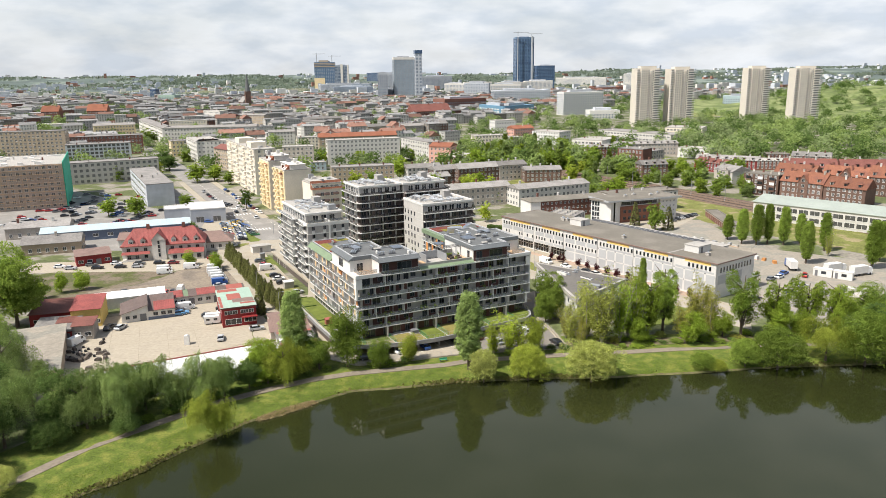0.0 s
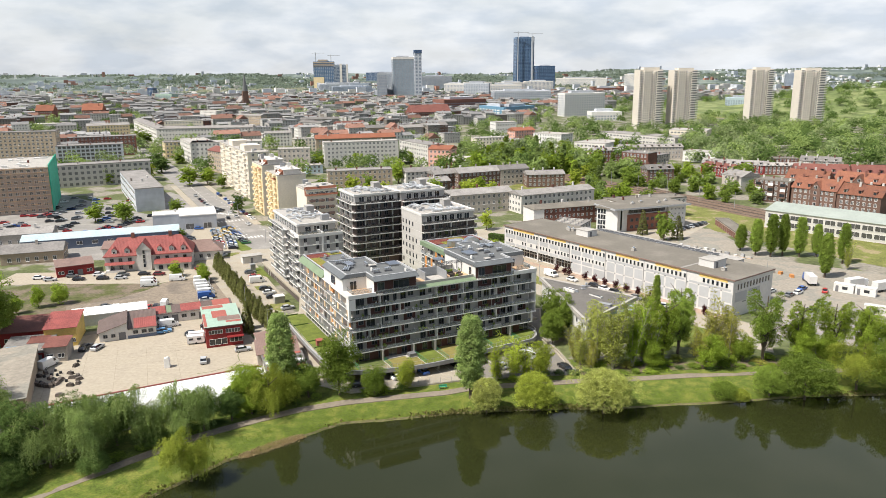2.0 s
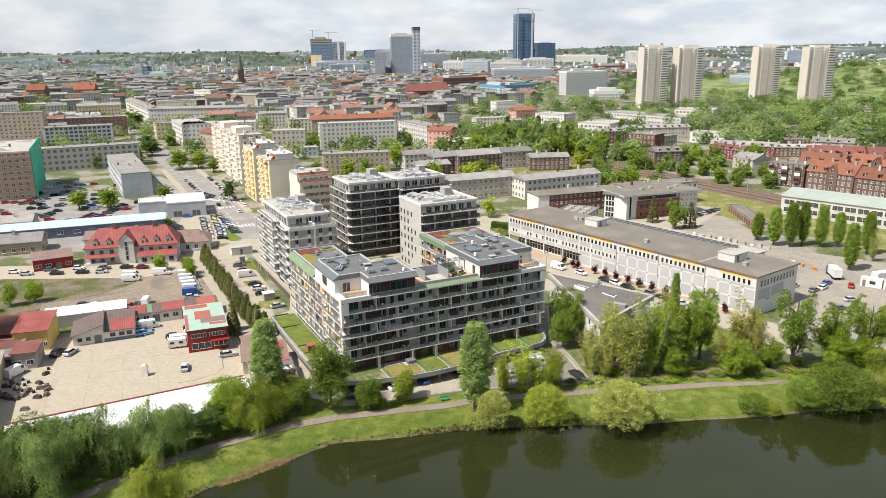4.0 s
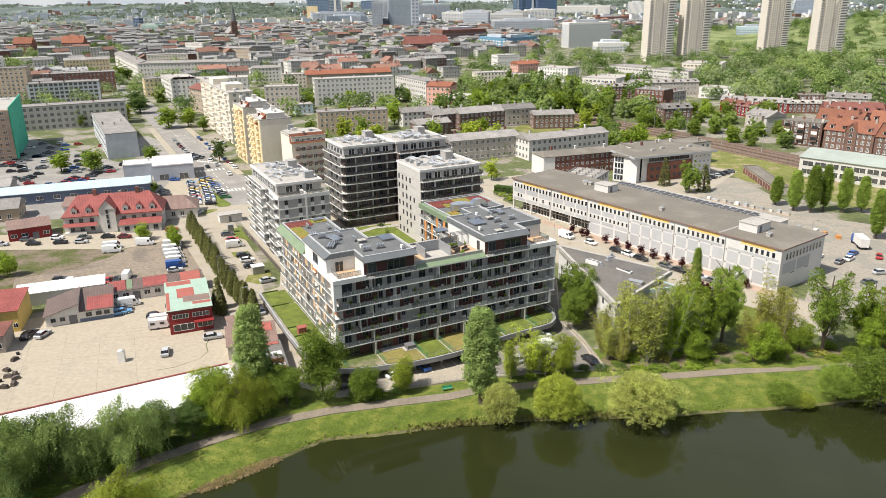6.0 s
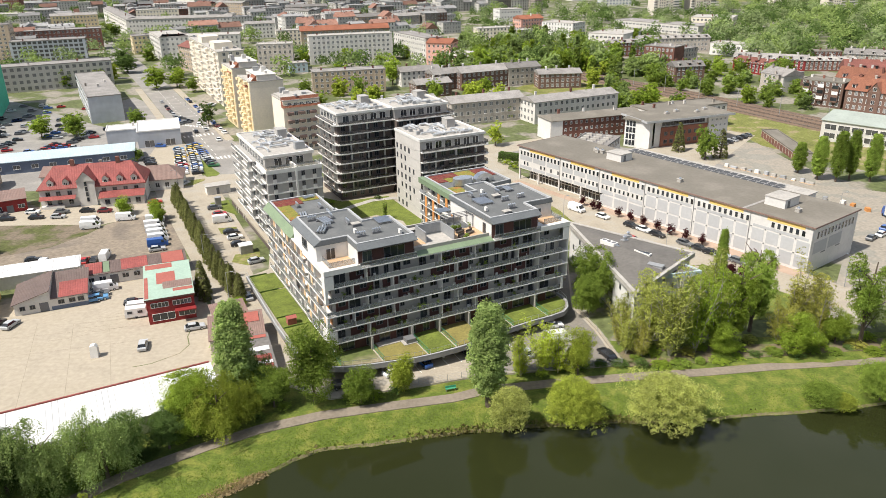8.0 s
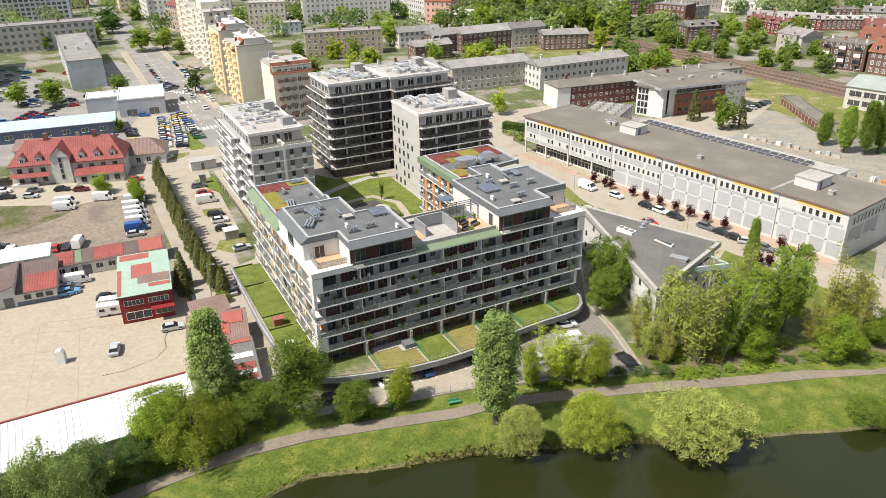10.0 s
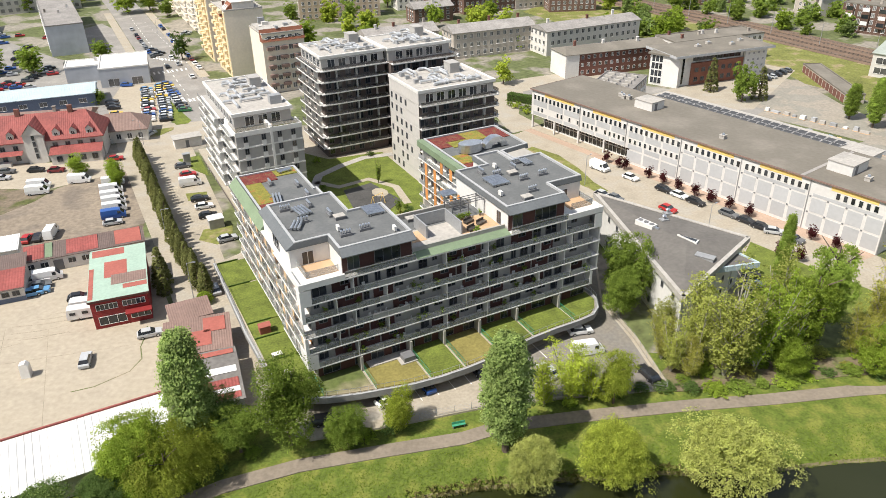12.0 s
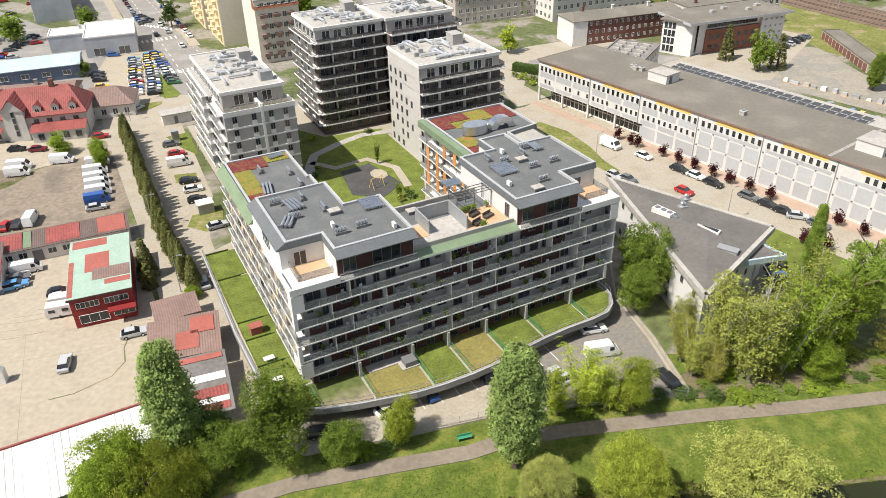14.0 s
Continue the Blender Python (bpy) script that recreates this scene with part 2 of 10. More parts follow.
def see_through(m, share):
    """Lets a share of the light straight through a glass sheet."""
    n, l = m.node_tree.nodes, m.node_tree.links
    t, x = n.new("ShaderNodeBsdfTransparent"), n.new("ShaderNodeMixShader")
    x.inputs["Fac"].default_value = share
    l.new(n["Principled BSDF"].outputs[0], x.inputs[1])
    l.new(t.outputs[0], x.inputs[2])
    l.new(x.outputs[0], n["Material Output"].inputs["Surface"])


see_through(M["balustrade"], 0.55)
M["dark_glass"] = mat("dark_balustrade_glass", (0.10, 0.095, 0.092), 0.2, 0, 0.2, 3, 0.6, spec=0.6, tint=0.3)
see_through(M["dark_glass"], 0.45)
M["rim"] = mat("pale_sheet_metal", (0.39, 0.395, 0.40), 0.6, 0, 0.1, 3, 0.4)
M["screen"] = mat("pale_timber_screen", (0.60, 0.43, 0.26), 0.75, 0, 0.15, 2, 0.3, tint=0.2)
M["roof_band"] = mat("slate_grey_sheet", (0.135, 0.145, 0.15), 0.6, 0.1, 0.14, 3, 0.4)
M["rubber_paving"] = mat("dark_rubber_paving", (0.07, 0.068, 0.065), 0.95, 0, 0.25, 2, 0.4)
M["wedge_roof"] = mat("slate_felt_roof", (0.14, 0.13, 0.118), 0.92, 0, 0.16, 5, 0.7)
M["verge"] = mat("railway_verge_grass", (0.17, 0.18, 0.045), 0.95, 0, 0.4, 7, 0.9, 0.05, 0.5, second=(0.23, 0.19, 0.10), patch=0.57, edge=0.03)
M["glass"] = glass_mat("window_glass")
# Town panes: reflected sky put into the base colour as a mid grey.
M["town_glass"] = glass_mat("street_window_glass", (0.13, 0.13, 0.13), 0.15)
M["sage_roof"] = mat("pale_sage_roof", (0.33, 0.365, 0.325), 0.7, 0, 0.12, 6, 0.8)
M["fascia"] = mat("grey_concrete_fascia", (0.26, 0.255, 0.245), 0.85, 0, 0.15, 3, 0.5)
M["duct"] = mat("pale_duct_sheet", (0.60, 0.61, 0.62), 0.4, 0.5, 0.15, 1.5, 0.3)
M["dark_asphalt"] = mat("dark_asphalt", (0.215, 0.195, 0.165), 0.9, 0, 0.22, 5, 0.6, second=(0.18, 0.168, 0.15), patch=0.56)
M["frame"] = mat("window_frame", (0.16, 0.16, 0.165), 0.6, 0, 0.1, 2, 0.3)
M["white_frame"] = mat("white_window_frame", (0.72, 0.71, 0.69), 0.6, 0, 0.08, 2, 0.3)
M["metal"] = mat("galvanised_metal", (0.58, 0.60, 0.63), 0.3, 0.9, 0.15, 1.5, 0.3)
M["dull_metal"] = mat("grey_sheet_metal", (0.34, 0.345, 0.35), 0.55, 0.3, 0.12, 3, 0.4)
M["green_metal"] = mat("sage_green_sheet", (0.19, 0.25, 0.155), 0.6, 0.1, 0.12, 3, 0.4)
M["bitumen"] = mat("grey_bitumen_roof", (0.125, 0.13, 0.13), 0.9, 0, 0.11, 4, 0.5, second=(0.143, 0.146, 0.145), patch=0.57)
M["pale_roof"] = mat("pale_membrane_roof", (0.41, 0.385, 0.35), 0.85, 0, 0.2, 4, 0.6, second=(0.31, 0.295, 0.27), patch=0.58)
M["hall_roof"] = mat("brown_felt_roof", (0.175, 0.158, 0.13), 0.92, 0, 0.12, 9, 0.9, second=(0.20, 0.18, 0.15), patch=0.56)
M["dark_roof"] = mat("tar_felt_roof", (0.235, 0.22, 0.205), 0.9, 0, 0.25, 5, 0.8, tint=0.3)
M["red_sedum"] = mat("red_sedum", (0.165, 0.034, 0.028), 0.95, 0, 0.5, 1.0, 0.25, 0.05, 0.3, second=(0.12, 0.06, 0.03), patch=0.57)
M["green_sedum"] = mat("green_sedum", (0.20, 0.19, 0.035), 0.95, 0, 0.35, 1.2, 0.3, 0.05, 0.3, second=(0.24, 0.10, 0.03), patch=0.6)
M["hall_white"] = mat("white_hall_frame", (0.60, 0.585, 0.56), 0.75, 0, 0.08, 5, 0.8)
M["hall_panel"] = mat("grey_hall_panel", (0.42, 0.425, 0.43), 0.75, 0, 0.06, 5, 0.8, tint=0.08)
M["yellow"] = mat("ochre_band", (0.78, 0.52, 0.17), 0.75, 0, 0.1, 4, 0.7)
M["pv"] = mat("solar_panel", (0.06, 0.06, 0.062), 0.4, 0, 0.2, 3, 1.0, spec=0.4)
M["red_metal"] = mat("red_sheet_roof", (0.27, 0.072, 0.062), 0.7, 0, 0.25, 4, 0.6, stripe=0.5)
M["blue_sheet"] = mat("pale_blue_sheet_roof", (0.43, 0.52, 0.56), 0.6, 0, 0.12, 5, 0.6, stripe=0.5)
M["slate_wall"] = mat("slate_blue_cladding", (0.12, 0.15, 0.21), 0.7, 0, 0.12, 5, 0.6)
M["brown_metal"] = mat("brown_sheet_roof", (0.225, 0.15, 0.125), 0.65, 0, 0.16, 4, 0.6, stripe=0.4)
M["dark_brown"] = mat("dark_brown_sheet", (0.135, 0.098, 0.086), 0.7, 0, 0.2, 3, 0.5, stripe=0.35)
M["mint"] = mat("mint_sheet_roof", (0.33, 0.44, 0.36), 0.65, 0, 0.12, 3, 0.5)
M["pink_roof"] = mat("faded_red_felt", (0.34, 0.105, 0.082), 0.8, 0, 0.15, 3, 0.5)
M["white_corr"] = mat("white_corrugated_sheet", (0.66, 0.655, 0.64), 0.55, 0, 0.06, 5, 0.6, stripe=0.45)
M["shop_red"] = mat("crimson_cladding", (0.23, 0.022, 0.022), 0.65, 0, 0.15, 3, 0.5, stripe=0.3, stripe_axis="Z")
M["shop_yellow"] = mat("ochre_wall", (0.62, 0.44, 0.13), 0.8, 0, 0.15, 3, 0.5)
M["brick"] = mat("red_brick", (0.185, 0.085, 0.064), 0.9, 0, 0.25, 4, 0.3, tint=0.2)
M["school_brick"] = mat("orange_red_brick", (0.27, 0.115, 0.075), 0.9, 0, 0.2, 4, 0.3)
M["dark_brick"] = mat("sooty_brick", (0.14, 0.085, 0.065), 0.9, 0, 0.3, 4, 0.3, tint=0.25)
M["tile_red"] = mat("orange_roof_tile", (0.235, 0.088, 0.05), 0.85, 0, 0.22, 5, 0.5, tint=0.2)
M["old_tile"] = mat("sooty_orange_tile", (0.245, 0.10, 0.06), 0.88, 0, 0.3, 5, 0.5, tint=0.25, second=(0.16, 0.07, 0.05), patch=0.57)
M["tile_dark"] = mat("weathered_red_tile", (0.17, 0.066, 0.052), 0.85, 0, 0.25, 5, 0.5, tint=0.2)
M["cream"] = mat("cream_render", (0.74, 0.665, 0.545), 0.85, 0, 0.08, 6, 0.8)
M["yellow_render"] = mat("yellow_render", (0.72, 0.58, 0.36), 0.85, 0, 0.1, 6, 0.8)
M["grey_render"] = mat("sooty_grey_render", (0.38, 0.34, 0.295), 0.9, 0, 0.2, 5, 0.8, tint=0.25)
M["light_render"] = mat("off_white_render", (0.60, 0.575, 0.535), 0.85, 0, 0.1, 6, 0.8, tint=0.15)
M["brown_render"] = mat("tan_render", (0.40, 0.32, 0.235), 0.88, 0, 0.14, 6, 0.8, tint=0.15)
M["pink"] = mat("salmon_render", (0.68, 0.38, 0.31), 0.85, 0, 0.1, 6, 0.8)
M["town"] = mat("town_render", (0.56, 0.54, 0.505), 0.9, 0, 0.15, 8, 1.5, tint=0.35, island=0.3)
M["town_soot"] = mat("sooty_town_render", (0.30, 0.265, 0.23), 0.9, 0, 0.15, 8, 1.5, tint=0.3, island=0.3)
M["town_slate"] = mat("town_felt_roof", (0.255, 0.25, 0.245), 0.9, 0, 0.2, 6, 1.5, tint=0.3, island=0.4)
M["town_tile"] = mat("town_tile_roof", (0.25, 0.135, 0.10), 0.9, 0, 0.2, 6, 1.5, tint=0.3, island=0.35)
M["tower_cream"] = mat("ivory_render", (0.60, 0.55, 0.475), 0.85, 0, 0.07, 8, 1.2)
M["scaffold"] = mat("scaffold_mesh", (0.44, 0.37, 0.315), 0.95, 0, 0.2, 5, 0.8)
M["green_net"] = mat("green_scaffold_net", (0.05, 0.36, 0.24), 0.9, 0, 0.2, 5, 0.8)
# Blue skyline glass: base colour lightened for distance haze.
M["blue_glass"] = mat("blue_curtain_wall", (0.10, 0.17, 0.28), 0.25, 0.1, 0.25, 14, 4.0, spec=0.7)
M["navy_glass"] = mat("navy_curtain_wall", (0.05, 0.09, 0.17), 0.25, 0.1, 0.25, 14, 4.0, spec=0.7)
# Far concrete and glass: haze painted in as a paler blue-grey base colour.
M["far_grey"] = mat("haze_tinted_concrete", (0.42, 0.44, 0.47), 0.9, 0, 0.12, 12, 3, tint=0.25)
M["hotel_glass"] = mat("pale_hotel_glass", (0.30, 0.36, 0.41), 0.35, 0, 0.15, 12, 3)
M["far_glass"] = mat("haze_tinted_glass", (0.24, 0.28, 0.33), 0.5, 0, 0.2, 12, 3)
M["sky_blue"] = mat("azure_cladding", (0.14, 0.27, 0.38), 0.5, 0, 0.15, 9, 2)
# Ridge greens shifted to blue-grey: the distance haze sits in the colour.
M["hill"] = mat("haze_tinted_hills", (0.105, 0.135, 0.12), 1.0, 0, 0.3, 190, 30, second=(0.165, 0.195, 0.165), patch=0.54, edge=0.04)
M["meadow_hill"] = mat("hill_meadow", (0.135, 0.175, 0.055), 1.0, 0, 0.35, 40, 6, second=(0.19, 0.215, 0.085), patch=0.52, edge=0.03)
M["bark"] = mat("tree_bark", (0.13, 0.10, 0.075), 0.95, 0, 0.3, 1.5, 0.2)
M["pale_bark"] = mat("pale_bark", (0.36, 0.33, 0.28), 0.95, 0, 0.3, 1.5, 0.2)
M["rubber"] = mat("tyre_rubber", (0.03, 0.03, 0.03), 0.9, 0, 0.1)
M["scrap"] = mat("rusty_scrap", (0.12, 0.10, 0.085), 0.8, 0.2, 0.5, 1.2, 0.3, tint=0.5)
M["rail_bed"] = mat("brown_ballast", (0.17, 0.115, 0.08), 0.95, 0, 0.25, 7, 0.8)
M["litter"] = mat("leaf_litter", (0.17, 0.135, 0.085), 0.95, 0, 0.35, 3, 0.4, 0.05, 0.3, second=(0.10, 0.115, 0.035), patch=0.54)
M["soil"] = mat("dry_bank", (0.17, 0.145, 0.075), 0.95, 0, 0.3, 2, 0.4, 0.05, 0.3)
M["teal"] = mat("green_painted_timber", (0.05, 0.28, 0.16), 0.7, 0, 0.1, 2, 0.3)
M["water"] = water_mat()
L = {}
L["fresh"] = leaf_mat("fresh_leaves", (0.195, 0.285, 0.034), (0.335, 0.42, 0.066))
L["mid"] = leaf_mat("mid_green_leaves", (0.155, 0.23, 0.038), (0.285, 0.37, 0.072))
L["dark"] = leaf_mat("deep_green_leaves", (0.085, 0.140, 0.040), (0.170, 0.245, 0.070))
L["willow"] = leaf_mat("willow_leaves", (0.215, 0.265, 0.038), (0.37, 0.41, 0.07))
L["silver"] = leaf_mat("grey_willow_leaves", (0.33, 0.365, 0.10), (0.54, 0.565, 0.175))
L["lime"] = leaf_mat("lime_leaves", (0.28, 0.35, 0.042), (0.45, 0.51, 0.085))
L["poplar"] = leaf_mat("grey_poplar_leaves", (0.175, 0.245, 0.075), (0.32, 0.40, 0.135))
L["sparse"] = leaf_mat("budding_leaves", (0.29, 0.325, 0.075), (0.48, 0.505, 0.135))
L["budding"] = leaf_mat("yellow_budding_leaves", (0.27, 0.275, 0.06), (0.45, 0.435, 0.11))
L["conifer"] = leaf_mat("thuja_leaves", (0.125, 0.145, 0.05), (0.26, 0.26, 0.095))
L["plum"] = leaf_mat("plum_leaves", (0.055, 0.018, 0.02), (0.12, 0.036, 0.038))
# Far crowns: leaf colour lifted and greyed to stand for aerial haze.
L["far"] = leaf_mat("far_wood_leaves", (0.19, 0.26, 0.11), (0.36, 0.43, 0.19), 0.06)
# Distant belt: haze mixed into the leaf colour, paler and less green.
L["distant"] = leaf_mat("haze_tinted_trees", (0.13, 0.165, 0.125), (0.20, 0.24, 0.18), 0.01)
L["blade"] = leaf_mat("grass_blades", (0.10, 0.155, 0.018), (0.19, 0.245, 0.04))
L["straw"] = leaf_mat("broken_reeds", (0.33, 0.25, 0.14), (0.47, 0.38, 0.21))
L["reed"] = leaf_mat("dry_reeds", (0.30, 0.25, 0.11), (0.20, 0.22, 0.06))

# ---------------------------------------------------------------- building helpers
class Mesh:
    """Gathers vertices and faces; every face keeps a material slot."""
    def __init__(self):
        self.v, self.f, self.s = [], [], []

    def poly(self, pts, slot=0):
        k = len(self.v)
        self.v += [tuple(p) for p in pts]
        self.f.append(tuple(range(k, k + len(pts))))
        self.s.append(slot)
        return self

    def box(self, x0, y0, z0, x1, y1, z1, slot=0):
        k = len(self.v)
        self.v += [(x0, y0, z0), (x1, y0, z0), (x1, y1, z0), (x0, y1, z0),
                   (x0, y0, z1), (x1, y0, z1), (x1, y1, z1), (x0, y1, z1)]
        for q in ((0, 3, 2, 1), (4, 5, 6, 7), (0, 1, 5, 4), (1, 2, 6, 5), (2, 3, 7, 6), (3, 0, 4, 7)):
            self.f.append(tuple(k + i for i in q))
            self.s.append(slot)
        return self

    def prism(self, pts, z0, z1, slot=0):
        n, k = len(pts), len(self.v)
        self.v += [(p[0], p[1], z0) for p in pts] + [(p[0], p[1], z1) for p in pts]
        self.f.append(tuple(k + i for i in reversed(range(n))))
        self.f.append(tuple(k + n + i for i in range(n)))
        self.s += [slot, slot]
        for i in range(n):
            j = (i + 1) % n
            self.f.append((k + i, k + j, k + n + j, k + n + i))
            self.s.append(slot)
        return self

    def tube(self, a, b, r0, r1, n=7, slot=0):
        a, b = Vector(a), Vector(b)
        q = (b - a).to_track_quat("Z", "Y")
        k = len(self.v)
        for c, r in ((a, r0), (b, r1)):
            for i in range(n):
                t = 2 * math.pi * i / n
                self.v.append(tuple(c + q @ Vector((r * math.cos(t), r * math.sin(t), 0))))
        for i in range(n):
            j = (i + 1) % n
            self.f.append((k + i, k + j, k + n + j, k + n + i))
            self.s.append(slot)
        self.f.append(tuple(k + i for i in reversed(range(n))))
        self.f.append(tuple(k + n + i for i in range(n)))
        self.s += [slot, slot]
        return self

    def gable(self, x0, y0, x1, y1, z0, z1, along="x", over=0.4, thick=0.18, hip=0.0, slot=0):
        """Pitched roof shell over a rectangle; hip moves the ridge ends inwards."""
        x0, y0, x1, y1 = x0 - over, y0 - over, x1 + over, y1 + over
        if along == "x":
            m = (y0 + y1) / 2
            r = [(x0 + hip, m, z1), (x1 - hip, m, z1)]
        else:
            m = (x0 + x1) / 2
            r = [(m, y0 + hip, z1), (m, y1 - hip, z1)]
        c = [(x0, y0, z0), (x1, y0, z0), (x1, y1, z0), (x0, y1, z0)]
        if along == "x":
            quads = [(c[0], c[1], r[1], r[0]), (c[2], c[3], r[0], r[1])]
            tris = [(c[1], c[2], r[1]), (c[3], c[0], r[0])]
        else:
            quads = [(c[1], c[2], r[1], r[0]), (c[3], c[0], r[0], r[1])]
            tris = [(c[0], c[1], r[0]), (c[2], c[3], r[1])]
        for q in quads + tris:
            self.poly(q, slot)
        low = [(p[0], p[1], p[2] - thick) for p in c]
        for i in range(4):
            j = (i + 1) % 4
            self.poly((low[i], low[j], c[j], c[i]), slot)
        self.poly(low[::-1], slot)
        return self

    def data(self, name, mats):
        me = bpy.data.meshes.new(name)
        me.from_pydata(self.v, [], self.f)
        for m in mats:
            me.materials.append(m)
        if len(mats) > 1:
            me.polygons.foreach_set("material_index", self.s)
        me.update()
        return me


def thing(name, label, category, m, group="", kind=""):
    ob = new(name)
    ob.empty_display_size = 0.5
    ob.matrix_basis = m
    return tagged(ob, label, category, group, kind)


def part(name, mesh, material, parent, label="", kind="", m=None):
    mats = material if isinstance(material, (list, tuple)) else [material]
    ob = new(name, mesh.data(name, mats))
    ob.parent = parent
    if m is not None:
        ob.matrix_basis = m
    return tagged(ob, label, kind=kind)


def piece(name, data, parent, m):
    ob = new(name, data)
    ob.parent = parent
    ob.matrix_basis = m
    return ob


def solo(name, mesh, material, label, category, m=None, kind="", group=""):
    """A thing of one mesh."""
    mats = material if isinstance(material, (list, tuple)) else [material]
    ob = new(name, mesh.data(name, mats))
    if m is not None:
        ob.matrix_basis = m
    return tagged(ob, label, category, group, kind)


WIN = {}


def window_data(w, h, frame="frame", split=2):
    """Window: frame of four bars and mullions round a set-back pane; stands on z = 0, faces -y."""
    key = (round(w, 2), round(h, 2), frame, split)
    if key not in WIN:
        a, t, n = Mesh(), 0.07, split
        xs = [-w / 2]
        for k in range(n):
            xs += [-w / 2 + w * k / n + (t if k == 0 else t / 2), -w / 2 + w * (k + 1) / n - (t if k == n - 1 else t / 2)]
        xs.append(w / 2)
        zs, c = [0, t, h - t, h], len(xs)
        a.v = [(x, -0.06, z) for z in zs for x in xs]
        for r in range(3):
            for q in range(c - 1):
                p = (r * c + q, r * c + q + 1, (r + 1) * c + q + 1, (r + 1) * c + q)
                if r == 1 and q % 2:
                    o = len(a.v)
                    a.v += [(a.v[k][0], -0.015, a.v[k][2]) for k in p]
                    a.f.append((o, o + 1, o + 2, o + 3))
                    a.s.append(1)
                    for k in range(4):
                        a.f.append((p[k], p[(k + 1) % 4], o + (k + 1) % 4, o + k))
                        a.s.append(0)
                else:
                    a.f.append(p)
                    a.s.append(0)
        rim = list(range(c)) + [(r + 1) * c - 1 for r in range(1, 4)] + [3 * c + q for q in range(c - 2, -1, -1)] + [r * c for r in (2, 1)]
        o = len(a.v)
        a.v += [(a.v[k][0], 0.04, a.v[k][2]) for k in rim]
        for k in range(len(rim)):
            j = (k + 1) % len(rim)
            a.f.append((rim[j], rim[k], o + k, o + j))
            a.s.append(0)
        WIN[key] = a.data("window", [M[frame], M["glass"]])
    return WIN[key]


def face_pose(side, w, d, s):
    """Place on a wall of a w by d box: s metres along the face, seen from outside from the left."""
    if side == "f":
        return pose(s, 0, 0, 0, 0, 0)
    if side == "r":
        return pose(w, s, 0, 0, 0, 90)
    if side == "b":
        return pose(w - s, d, 0, 0, 0, 180)
    return pose(0, d - s, 0, 0, 0, 270)


def windows(parent, w, d, floors, z0, step, gap, size, faces="fblr", frame="frame", split=2, each=True, margin=1.2, skip=None, x0=0.0, y0=0.0):
    """Rows of windows on the faces of a box; each its own object, or joined where they are tiny."""
    joined = Mesh()
    for side in faces:
        length = w if side in "fb" else d
        n = max(1, int((length - 2 * margin + gap - size[0]) / gap))
        start = (length - (n - 1) * gap) / 2
        for k in range(floors):
            for i in range(n):
                if skip and skip(side, k, i):
                    continue
                m = pose(x0, y0, 0) @ face_pose(side, w, d, start + i * gap) @ pose(0, 0, z0 + k * step)
                if each:
                    piece("window", window_data(size[0], size[1], frame, split), parent, m)
                else:
                    a, b = size[0] / 2, size[1]
                    joined.poly([m @ Vector(p) for p in ((-a - 0.1, -0.03, -0.1), (a + 0.1, -0.03, -0.1), (a + 0.1, -0.03, b + 0.1), (-a - 0.1, -0.03, b + 0.1))], 1)
                    joined.poly([m @ Vector(p) for p in ((-a - 0.15, -0.16, -0.1), (a + 0.15, -0.16, -0.1), (a + 0.15, -0.02, -0.06), (-a - 0.15, -0.02, -0.06))], 1)
                    for u, v in ((-a, -0.05), (0.05, a)):
                        joined.poly([m @ Vector(p) for p in ((u, -0.06, 0), (v, -0.06, 0), (v, -0.06, b), (u, -0.06, b))])
    if not each and joined.f:
        part("glazing", joined, [M["town_glass"], M[frame]], parent, kind="stuff")


